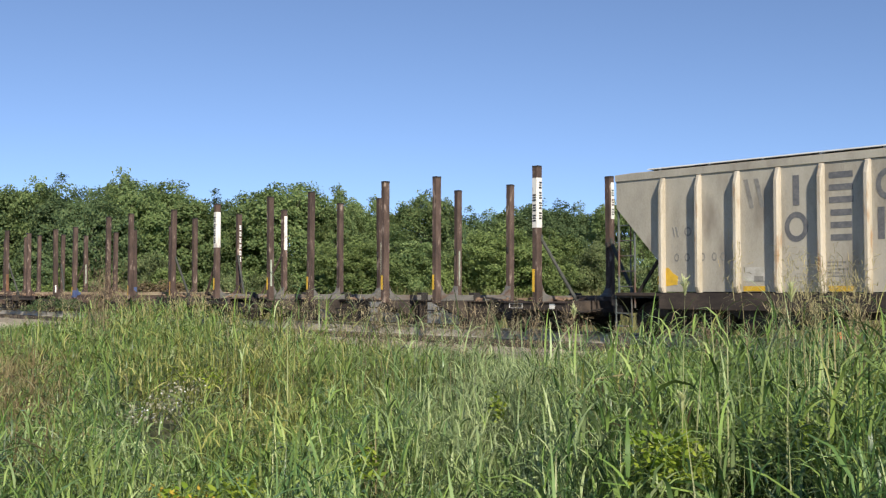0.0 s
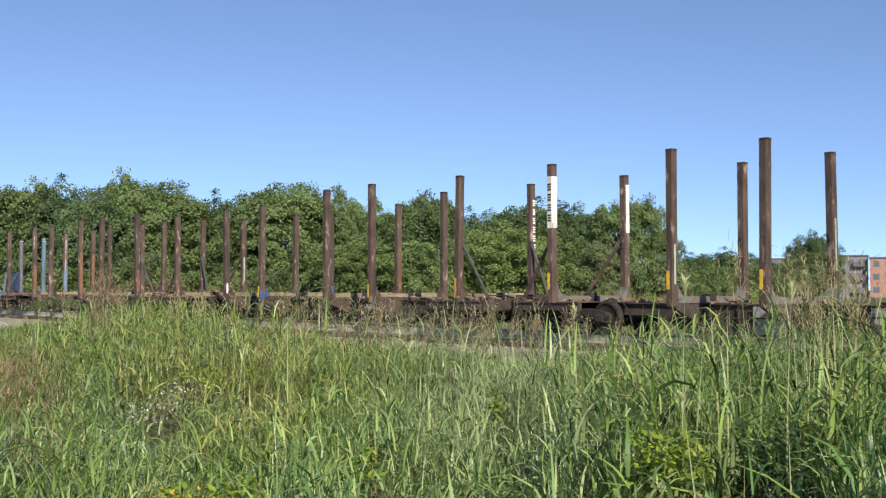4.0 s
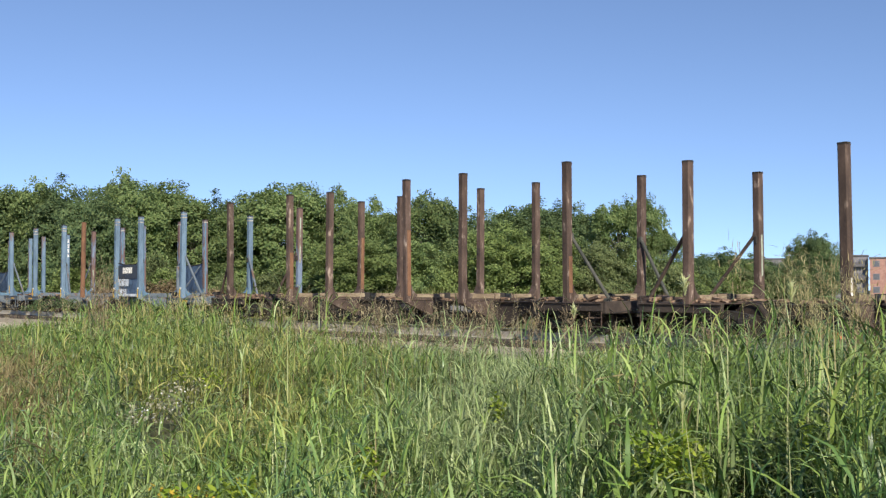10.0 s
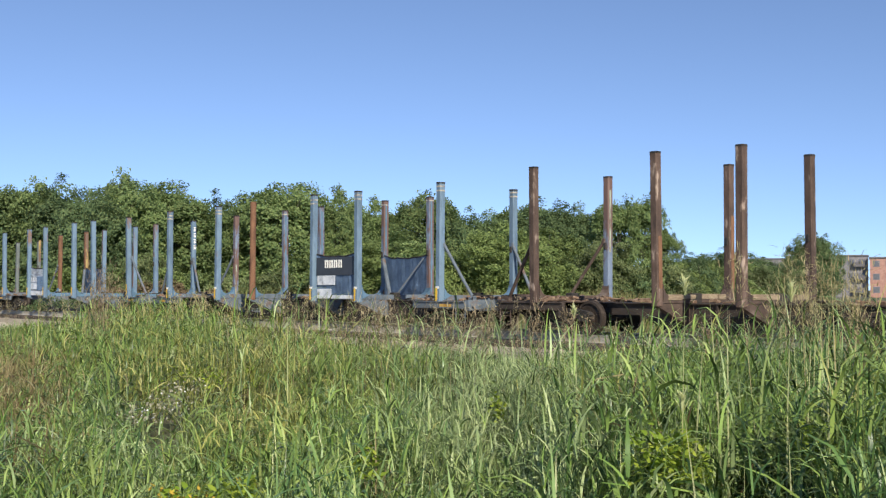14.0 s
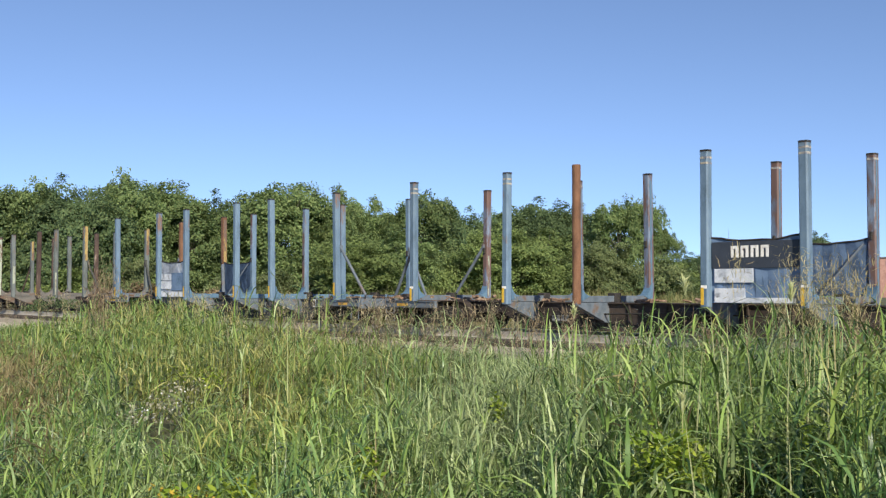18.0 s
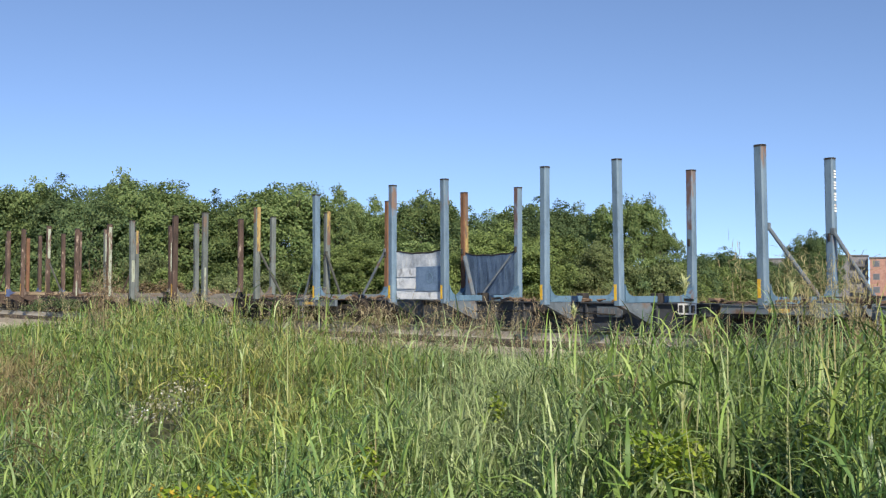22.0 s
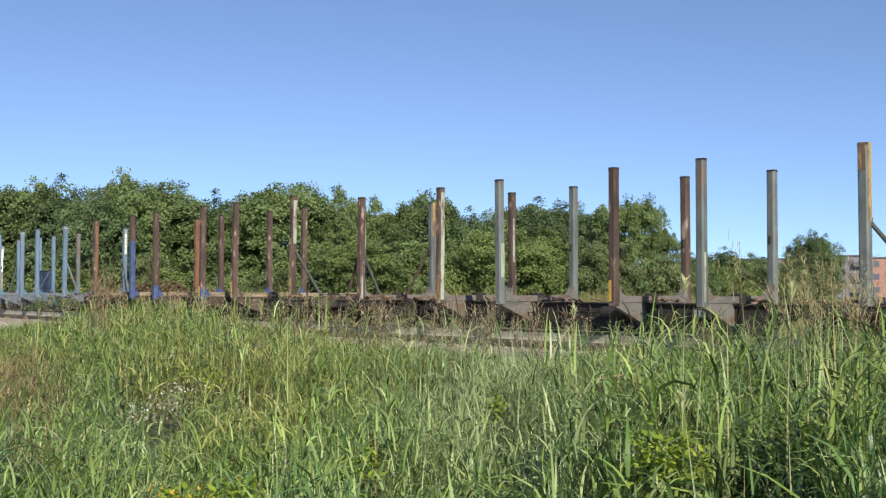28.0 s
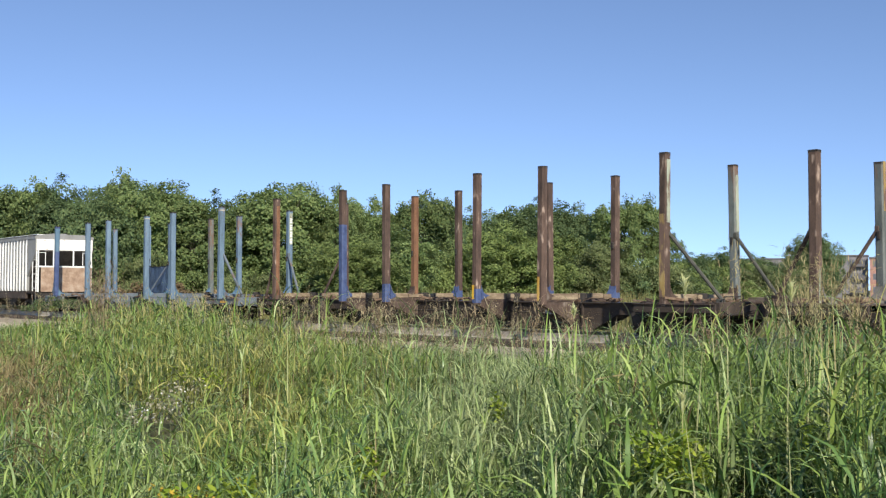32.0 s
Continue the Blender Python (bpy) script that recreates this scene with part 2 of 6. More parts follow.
PANEL_SILVER = surface("scuffed_bare_silver_sheet", [(0.325, 0.350, 0.388), (0.600, 0.625, 0.663), (0.825, 0.838, 0.850)], 2.2, 0.5, 0.15, 0.3)
PANEL_WHITE = surface("scuffed_whitish_sheet", [(0.419, 0.444, 0.488), (0.641, 0.653, 0.675), (0.813, 0.813, 0.812)], 3.0, 0.5, 0.1, 0.25, spot=((0.22, 0.22, 0.23), 0.58, 0.7, 4.0))
PANEL_BLUE = surface("dull_blue_sheet", [(0.081, 0.128, 0.203), (0.135, 0.203, 0.311), (0.189, 0.270, 0.392)], 2.5, 0.6, 0.1, 0.2)
PANEL_DARK = surface("dark_navy_sheet", [(0.027, 0.033, 0.045), (0.045, 0.054, 0.072)], 3, 0.65, 0.0, 0.1)
BARK = surface("bark_scraps", [(0.07, 0.04, 0.025), (0.16, 0.10, 0.065), (0.30, 0.22, 0.15)], 8, 0.95, 0.0, 0.4, vary=0.3)
BALLAST = surface("tan_ballast_stone", [(0.13, 0.112, 0.086), (0.27, 0.232, 0.18), (0.43, 0.37, 0.285)], 9, 0.95, 0.0, 0.8, fine=45)
SLEEPER = surface("creosoted_sleeper", [(0.03, 0.024, 0.02), (0.065, 0.05, 0.04), (0.11, 0.085, 0.068)], 7, 0.95, 0.0, 0.5, stretch=(1, 0.15, 1), vary=0.25)
SOIL = surface("weedy_soil", [(0.055, 0.06, 0.025), (0.09, 0.085, 0.04), (0.15, 0.12, 0.07)], 0.8, 0.95, 0.0, 0.5, fine=14, spot=((0.055, 0.085, 0.022), 0.42, 0.6, 0.25))
GRAVEL = surface("tan_gravel", [(0.293, 0.246, 0.173), (0.454, 0.394, 0.288), (0.586, 0.521, 0.396)], 5, 0.95, 0.0, 0.25, fine=40)
WOOD_TRUNK = surface("tree_bark", [(0.05, 0.04, 0.03), (0.10, 0.085, 0.065), (0.15, 0.13, 0.105)], 7, 0.95, 0.0, 0.5, stretch=(1, 1, 0.3))
# far buildings: distance haze is mixed into brick, cladding, roof and glass colours
BRICK = surface("hazed_red_brick_wall", [(0.30, 0.155, 0.118), (0.37, 0.205, 0.16), (0.43, 0.25, 0.20)], 1.5, 0.9, 0.0, 0.1, fine=6)
GREY_CLAD = surface("hazed_grey_cladding", [(0.185, 0.172, 0.183), (0.235, 0.22, 0.23)], 1.0, 0.8, 0.0, 0.05)
DARK_ROOF = surface("hazed_dark_flat_roof", [(0.10, 0.093, 0.10), (0.14, 0.13, 0.137)], 1.0, 0.8, 0.0, 0.05)
GLASS_DARK = surface("hazed_window_glass", [(0.11, 0.11, 0.12), (0.15, 0.15, 0.16)], 2.0, 0.2, 0.0, 0.0)
ORANGE = surface("orange_marker_plastic", [(0.70, 0.13, 0.02), (0.82, 0.18, 0.03)], 6, 0.5, 0.0, 0.05)

LEAF_A = foliage("leaves_mid_green", [(0.108, 0.167, 0.064), (0.179, 0.241, 0.091), (0.262, 0.317, 0.124)], 0.42, 0.75, 0.2)
LEAF_B = foliage("leaves_olive", [(0.112, 0.155, 0.066), (0.185, 0.225, 0.095), (0.262, 0.293, 0.133)], 0.42, 0.75, 0.2)
LEAF_C = foliage("leaves_deep_green", [(0.088, 0.142, 0.068), (0.144, 0.205, 0.088), (0.208, 0.263, 0.112)], 0.42, 0.75, 0.2)
LEAF_D = foliage("leaves_yellow_green", [(0.129, 0.184, 0.063), (0.211, 0.275, 0.090), (0.297, 0.356, 0.129)], 0.42, 0.75, 0.15)
LEAF_DRY = foliage("dry_brown_leaves", [(0.13, 0.095, 0.055), (0.215, 0.16, 0.09), (0.30, 0.23, 0.135)], 0.3, 0.8)
GRASS = foliage("green_grass", [(0.034, 0.066, 0.015), (0.114, 0.195, 0.041), (0.200, 0.296, 0.066), (0.310, 0.385, 0.130)], 0.15, 0.38, patchy=0.2, gloss=0.35)
GRASS_COOL = foliage("cool_green_grass", [(0.029, 0.065, 0.020), (0.105, 0.190, 0.057), (0.176, 0.273, 0.085), (0.300, 0.380, 0.160)], 0.15, 0.36, gloss=0.35)
GRASS_DEEP = foliage("deep_green_shade_grass", [(0.020, 0.044, 0.013), (0.059, 0.117, 0.031), (0.117, 0.194, 0.057)], 0.15, 0.4, gloss=0.35)
GRASS_OLIVE = foliage("olive_grass", [(0.113, 0.128, 0.032), (0.205, 0.220, 0.055), (0.306, 0.306, 0.083), (0.429, 0.408, 0.157)], 0.15, 0.5, gloss=0.35)
GRASS_PALE = foliage("pale_green_grass", [(0.085, 0.125, 0.045), (0.205, 0.275, 0.105), (0.33, 0.40, 0.175), (0.41, 0.465, 0.225)], 0.2, 0.45, gloss=0.35)
GRASS_DRY = foliage("dry_grass", [(0.121, 0.086, 0.043), (0.232, 0.177, 0.086), (0.317, 0.264, 0.133), (0.186, 0.203, 0.077)], 0.3, 0.7)
SEED_DARK = foliage("dark_brown_seed_heads", [(0.126, 0.095, 0.063), (0.252, 0.189, 0.115), (0.420, 0.315, 0.189)], 0.2, 0.8)
SEED = foliage("brownish_seed_heads", [(0.15, 0.115, 0.07), (0.29, 0.235, 0.14), (0.50, 0.44, 0.27)], 0.2, 0.8)
STRAW = foliage("pale_straw_stalks", [(0.44, 0.46, 0.22), (0.58, 0.58, 0.32), (0.50, 0.53, 0.24)], 0.25, 0.7)
WEED = foliage("yellow_green_weed", [(0.177, 0.270, 0.031), (0.287, 0.378, 0.046), (0.420, 0.473, 0.077)], 0.4, 0.5)
GOLD = foliage("golden_orange_flower_heads", [(0.36, 0.26, 0.04), (0.50, 0.34, 0.05), (0.52, 0.42, 0.08)], 0.3, 0.6)
WHITE_FLOWER = foliage("white_petals", [(0.6, 0.6, 0.62), (0.75, 0.75, 0.75), (0.8, 0.8, 0.78)], 0.2, 0.6)
PLUME = foliage("straw_tan_plumes", [(0.36, 0.31, 0.15), (0.50, 0.43, 0.22), (0.42, 0.33, 0.18)], 0.35, 0.8)
GREY_HERB = foliage("grey_green_herb", [(0.21, 0.20, 0.13), (0.33, 0.31, 0.22), (0.46, 0.43, 0.33)], 0.3, 0.8)
SCRUB = foliage("olive_tan_scrub", [(0.16, 0.15, 0.06), (0.26, 0.23, 0.10), (0.20, 0.21, 0.075)], 0.3, 0.8)


# ---- helpers for building ----
def finish(name, bm, mats, smooth=False):
    me = bpy.data.meshes.new(name)
    bm.normal_update()
    bm.to_mesh(me)
    bm.free()
    for mt in (mats if isinstance(mats, (list, tuple)) else [mats]):
        me.materials.append(mt)
    if smooth:
        me.polygons.foreach_set("use_smooth", [True] * len(me.polygons))
    return me


def part(name, bm, material, parent, label="", smooth=False):
    """Links a bmesh (or a ready mesh) as one mesh object under a thing or a part."""
    me = finish(name, bm, material, smooth) if isinstance(bm, bmesh.types.BMesh) else bm
    ob = new(name, me)
    ob.parent = parent
    if label:
        ob["label"] = label
    return ob


def box(bm, lo, hi, bevel=0.0):
    c = [(a + b) / 2 for a, b in zip(lo, hi)]
    d = [abs(b - a) for a, b in zip(lo, hi)]
    geom = bmesh.ops.create_cube(bm, size=1.0, matrix=Matrix.Translation(c) @ Matrix.Diagonal((*d, 1)))
    if bevel:
        vs = set(geom["verts"])
        es = [e for e in bm.edges if e.verts[0] in vs and e.verts[1] in vs]
        bmesh.ops.bevel(bm, geom=es, offset=bevel, segments=1, affect="EDGES")
    return bm


def boxes(*items, bevel=0.0):
    bm = bmesh.new()
    for lo, hi in items:
        box(bm, lo, hi, bevel)
    return bm


def prism(bm, pts, axis, a, b):
    """Extrudes a closed outline along an axis. axis 'y': pts are (x, z); 'x': (y, z); 'z': (x, y)."""
    def to(p, s):
        return {"y": (p[0], s, p[1]), "x": (s, p[0], p[1]), "z": (p[0], p[1], s)}[axis]
    v0 = [bm.verts.new(to(p, a)) for p in pts]
    v1 = [bm.verts.new(to(p, b)) for p in pts]
    n = len(pts)
    fs = [bm.faces.new(v0), bm.faces.new(v1)]
    for i in range(n):
        fs.append(bm.faces.new((v0[i], v0[(i + 1) % n], v1[(i + 1) % n], v1[i])))
    bmesh.ops.recalc_face_normals(bm, faces=fs)
    return bm


def rod(bm, p, q, r, seg=8, r2=None):
    p, q = Vector(p), Vector(q)
    d = q - p
    m = Matrix.Translation((p + q) / 2) @ d.to_track_quat("Z", "Y").to_matrix().to_4x4()
    bmesh.ops.create_cone(bm, cap_ends=True, segments=seg, radius1=r, radius2=r if r2 is None else r2, depth=d.length, matrix=m)
    return bm


def raw_mesh(name, verts, tris, mats, smooth=False):
    """A mesh from arrays of points and triangles."""
    verts = np.asarray(verts, dtype=np.float32).reshape(-1, 3)
    tris = np.asarray(tris, dtype=np.int32).reshape(-1, 3)
    me = bpy.data.meshes.new(name)
    me.vertices.add(len(verts))
    me.vertices.foreach_set("co", verts.ravel())
    me.loops.add(len(tris) * 3)
    me.loops.foreach_set("vertex_index", tris.ravel())
    me.polygons.add(len(tris))
    me.polygons.foreach_set("loop_start", np.arange(0, len(tris) * 3, 3, dtype=np.int32))
    me.polygons.foreach_set("loop_total", np.full(len(tris), 3, dtype=np.int32))
    if smooth:
        me.polygons.foreach_set("use_smooth", np.ones(len(tris), dtype=bool))
    for mt in mats:
        me.materials.append(mt)
    me.update(calc_edges=True)
    me.validate()
    return me


# ---- ground, ballast, road ----
TRACK_Y = 21.355
GROUND = -0.45
RAIL_TOP = 0.245
BED = -0.14   # top of the ballast, well below the sleepers
# the line is straight before the camera and bends gently away to the west
BEND_FROM, BEND_END, STRAIGHT_FROM, BEND_RATE = -24.0, -62.0, -82.0, 0.0016
LINE_X = np.linspace(200.0, -400.0, 2401)
LINE_SLOPE = np.interp(-LINE_X, (-BEND_FROM, -BEND_END, -STRAIGHT_FROM), (0.0, BEND_RATE * (BEND_FROM - BEND_END), 0.0))
LINE_Y = TRACK_Y + np.concatenate([[0.0], np.cumsum((LINE_SLOPE[1:] + LINE_SLOPE[:-1]) * 0.125)])
LINE_S = 200.0 - np.concatenate([[0.0], np.cumsum(np.hypot(1.0, (LINE_SLOPE[1:] + LINE_SLOPE[:-1]) / 2) * 0.25)])


def line_y(x):
    """The track's middle at x."""
    return float(np.interp(-x, -LINE_X, LINE_Y))


def line_at(s):
    """The place on the track at the running length s."""
    x = float(np.interp(-s, -LINE_S, LINE_X))
    return Vector((x, line_y(x), 0.0))


def ground_height(x, y):
    """Soft unevenness near the camera, level further off."""
    return GROUND + 0.05 * np.sin(0.7 * x + 0.3 * y) * np.exp(-(x * x + y * y) / 900.0)


def build_ground():
    xs = np.concatenate([[-3000, -1200, -500, -250], np.linspace(-130, 40, 86), [120, 300, 900, 2500]])
    ys = np.concatenate([[-2500, -800, -200, -60], np.linspace(-10, 130, 71), [250, 500, 1200, 3500]])
    X, Y = np.meshgrid(xs, ys)
    Z = ground_height(X, Y)
    v = np.stack([X, Y, Z], -1).reshape(-1, 3)
    w = len(xs)
    i, j = np.meshgrid(np.arange(w - 1), np.arange(len(ys) - 1))
    a = (j * w + i).ravel()
    t = np.concatenate([np.stack([a, a + 1, a + w + 1], 1), np.stack([a, a + w + 1, a + w], 1)])
    ob = new("ground", raw_mesh("ground", v, t, [SOIL], True))
    tagged(ob, "weedy soil field beside the railway line", "ground", kind="structure")
    # gravel track beside the line
    n = 120
    bm = bmesh.new()
    rows = []
    for k in range(n + 1):
        x = -170 + 230 * k / n
        e0, e1 = 15.2 + 0.35 * math.sin(x * 0.31) + 0.2 * math.sin(x * 1.3), line_y(x) - 1.755
        rows.append([bm.verts.new((x, e0 + (e1 - e0) * s, GROUND + 0.06 + 0.15 * s * s + 0.02 * math.sin(3 * s * math.pi + x))) for s in (0, 0.25, 0.5, 0.75, 1)])
    for r0, r1 in zip(rows, rows[1:]):
        for k in range(4):
            bm.faces.new((r0[k], r1[k], r1[k + 1], r0[k + 1]))
    ob = new("road", finish("road", bm, GRAVEL, True))
    tagged(ob, "tan gravel service road along the railway", "road", kind="structure")
    bm = bmesh.new()
    rows = []
    for k in range(n + 1):
        x = -190 + 230 * k / n
        e0, e1 = line_y(x) + 2.545, 30.5 + 0.8 * math.sin(x * 0.23) + 0.4 * math.sin(x * 0.9)
        rows.append([bm.verts.new((x, e0 + (e1 - e0) * s, GROUND + 0.05 + 0.02 * math.sin(3 * s * math.pi + x))) for s in (0, 0.25, 0.5, 0.75, 1)])
    for r0, r1 in zip(rows, rows[1:]):
        for k in range(4):
            bm.faces.new((r0[k], r1[k], r1[k + 1], r0[k + 1]))
    ob = new("verge", finish("verge", bm, GRAVEL, True))
    tagged(ob, "bare grey gravel verge beyond the track", "verge", kind="structure")
    # ballast bed
    prof = [(-3.05, GROUND + 0.02), (-2.1, BED - 0.02), (-1.4, BED), (1.4, BED), (2.1, BED - 0.02), (3.05, GROUND + 0.02)]
    bm = bmesh.new()
    xs2 = np.concatenate([np.linspace(-340, -75, 30), np.linspace(-74, 30, 500), np.linspace(35, 180, 20)])
    rng = np.random.default_rng(3)
    rows = []
    for x in xs2:
        rows.append([bm.verts.new((x, line_y(x) + y + rng.normal(0, 0.03), z + rng.normal(0, 0.015))) for y, z in prof])
    for r0, r1 in zip(rows, rows[1:]):
        for k in range(len(prof) - 1):
            bm.faces.new((r0[k], r1[k], r1[k + 1], r0[k + 1]))
    ob = new("ballast", finish("ballast", bm, BALLAST))
    tagged(ob, "tan-grey crushed stone ballast bed under the track", "ballast", kind="structure")
    # loose ballast stones on the near shoulder
    V, T = [], []
    base = np.array([(1, 0, -.4), (-.5, .87, -.4), (-.5, -.87, -.4), (.5, .4, .6), (-.6, .1, .5), (.1, -.6, .55)])
    bt = np.array([(0, 1, 3), (1, 4, 3), (1, 2, 4), (2, 5, 4), (2, 0, 5), (0, 3, 5), (3, 4, 5)])
    for k in range(5200):
        x, y = rng.uniform(-48, -2), rng.uniform(-2.95, -0.6)
        z = BED - (0.0 if y > -2.1 else (-2.1 - y) * 0.31)
        s = rng.uniform(0.02, 0.045)
        an = rng.uniform(0, 6.28)
        R = np.array([(math.cos(an), -math.sin(an), 0), (math.sin(an), math.cos(an), 0), (0, 0, 1)])
        T.append(bt + 6 * k)
        V.append((base * s * rng.uniform(0.7, 1.3, (6, 3))) @ R.T + (x, line_y(x) + y, z + s * 0.2))
    ob = new("ballast_stones", raw_mesh("ballast_stones", np.concatenate(V), np.concatenate(T), [BALLAST]))
    tagged(ob, "loose tan-grey ballast stones on the shoulder", "stones", kind="stuff")


def swept(stations, y, prof):
    """A closed section drawn along the line, at y from its middle."""
    bm = bmesh.new()
    rings = [[bm.verts.new((x, line_y(x) + y + a, b)) for a, b in prof] for x in stations]
    for r0, r1 in zip(rings, rings[1:]):
        for k in range(len(prof)):
            bm.faces.new((r0[k], r0[k - 1], r1[k - 1], r1[k]))
    bm.faces.new(rings[0])
    bm.faces.new(rings[-1][::-1])
    bmesh.ops.recalc_face_normals(bm, faces=bm.faces)
    return bm


def build_track():
    track = new("track")
    tagged(track, "steel rails on dark wooden sleepers", "track", kind="structure")
    track.location.z = RAIL_TOP
    prof = [(-0.076, -0.205), (0.076, -0.205), (0.076, -0.185), (0.03, -0.165), (0.03, -0.055), (0.039, -0.042), (0.039, -0.004), (-0.039, -0.004), (-0.039, -0.042), (-0.03, -0.055), (-0.03, -0.165), (-0.076, -0.185)]
    stations = np.concatenate([np.linspace(-340, -110, 24), np.linspace(-100, BEND_FROM, 60), [180.0]])
    head = [(-0.036, -0.0035), (0.036, -0.0035), (0.036, 0.0), (-0.036, 0.0)]
    for y in (-0.755, 0.755):
        r = part("rail", swept(stations, y, prof), RAIL_STEEL, track, "pale dust-coated steel rail with bright worn head")
        bm = swept(stations, y, head)
        part("railhead", bm, RAIL_HEAD, r)
    me = finish("sleeper", boxes(((-0.115, -1.3, -0.1), (0.115, 1.3, 0.07)), bevel=0.012), SLEEPER)
    rng = random.Random(5)
    x = -62.0
    while x < 22:
        s = part("sleeper", me, None, track)
        s.matrix_local = pose(x + rng.uniform(-0.03, 0.03), line_y(x) + rng.uniform(-0.05, 0.05), -0.276 + rng.uniform(-0.008, 0.0), 0, 0, rng.uniform(-1.2, 1.2))
        x += 0.5


build_ground()
build_track()


# ---- rolling stock ----
BRACE_GREEN = surface("drab_green_steel", [(0.025, 0.026, 0.022), (0.055, 0.056, 0.046), (0.09, 0.085, 0.07)], 4, 0.8, 0.0, 0.2)
STAKE_Y = 1.47
BUNK_TOP = 1.04
CACHE = {}


def cached(key, make):
    if key not in CACHE:
        CACHE[key] = make()
    return CACHE[key]


def octagon(hx, hy, c):
    return [(hx, -hy + c), (hx, hy - c), (hx - c, hy), (-hx + c, hy), (-hx, hy - c), (-hx, -hy + c), (-hx + c, -hy), (hx - c, -hy)]


HX, HY = 0.106, 0.098   # half widths of a stake


def stake_mesh(mat, top, pipe):
    def make():
        bm = bmesh.new()
        if pipe:
            rod(bm, (0, 0, 0.82), (0, 0, top), 0.107, 16)
        else:
            prism(bm, octagon(HX, HY, 0.034), "z", 0.80, top)
            prism(bm, octagon(HX + 0.003, HY + 0.003, 0.034), "z", top - 0.055, top + 0.006)
        return finish("stake", bm, mat)
    return cached(("stake", mat.name, round(top, 3), pipe), make)


def band_mesh(mat, z0, z1, side):
    """Paint patch a few millimetres proud of a stake: all round, on the side facing out, or on the forward side."""
    def make():
        bm = bmesh.new()
        if side == "all":
            prism(bm, octagon(HX + 0.0035, HY + 0.0035, 0.035), "z", z0, z1)
        elif side == "out":
            box(bm, (-HX + 0.033, -HY - 0.0055, z0), (HX - 0.033, -HY + 0.005, z1))
        elif side == "edge":
            box(bm, (HX - 0.004, -HY + 0.033, z0), (HX + 0.0055, 0.0, z1))
        elif side == "outleft":
            box(bm, (-HX + 0.03, -HY - 0.006, z0), (0.0, -HY + 0.005, z1))
        else:
            box(bm, (HX - 0.004, -HY + 0.033, z0), (HX + 0.0055, HY - 0.033, z1))
        return finish("paint_patch", bm, mat)
    return cached(("band", mat.name, round(z0, 3), round(z1, 3), side), make)


def letter_column(parent, z_top, n, side, mat, size=0.2, gap=0.06):
    """Stacked marks on a stake, each drawn as three plain bars."""
    for k in range(n):
        z1 = z_top - k * (size + gap)
        z0 = z1 - size * 0.88
        bm = bmesh.new()
        for lo, hi in ((0.0, 0.26), (0.40, 0.60), (0.74, 1.0)):
            za, zb = z0 + (z1 - z0) * lo, z0 + (z1 - z0) * hi
            if side == "out":
                box(bm, (-0.052, -HY - 0.0095, za), (0.052, -HY + 0.001, zb))
            else:
                box(bm, (HX - 0.002, -0.044, za), (HX + 0.0095, 0.044, zb))
        part("marking", bm, mat, parent)


def wheel_mesh():
    def make():
        prof = ((0.445, 0.685), (0.445, 0.705), (0.42, 0.715), (0.415, 0.82), (0.36, 0.825), (0.35, 0.79), (0.16, 0.775), (0.13, 0.86), (0.05, 0.865))
        n = 28
        bm = bmesh.new()
        rings = [[bm.verts.new((r * math.cos(2 * math.pi * k / n), y, r * math.sin(2 * math.pi * k / n))) for k in range(n)] for r, y in prof]
        for a, b in zip(rings, rings[1:]):
            for k in range(n):
                bm.faces.new((a[k], a[(k + 1) % n], b[(k + 1) % n], b[k]))
        bm.faces.new(rings[0])
        bm.faces.new(rings[-1])
        bmesh.ops.recalc_face_normals(bm, faces=bm.faces[:])
        return finish("wheel", bm, WHEEL_STEEL)
    return cached("wheel", make)


def axle_mesh():
    return cached("axle", lambda: finish("wheelset", rod(bmesh.new(), (0, -0.92, 0), (0, 0.92, 0), 0.075, 12), WHEEL_STEEL))


def side_frame_mesh():
    def make():
        bm = bmesh.new()
        top = [(-1.12, 0.50), (-1.05, 0.58), (-0.55, 0.66), (0.55, 0.66), (1.05, 0.58), (1.12, 0.50), (1.06, 0.40), (0.74, 0.40), (0.62, 0.50), (0.30, 0.52), (0.30, 0.34), (-0.30, 0.34), (-0.30, 0.52), (-0.62, 0.50), (-0.74, 0.40), (-1.06, 0.40)]
        prism(bm, top, "y", -0.08, 0.08)
        prism(bm, [(-0.72, 0.42), (-0.34, 0.16), (0.34, 0.16), (0.72, 0.42), (0.60, 0.44), (0.30, 0.26), (-0.30, 0.26), (-0.60, 0.44)], "y", -0.075, 0.075)
        for s in (-1, 1):
            box(bm, (s * 0.89 - 0.13, -0.12, 0.32), (s * 0.89 + 0.13, 0.1, 0.52), 0.02)
        return finish("side_frame", bm, DARK)
    return cached("side_frame", make)


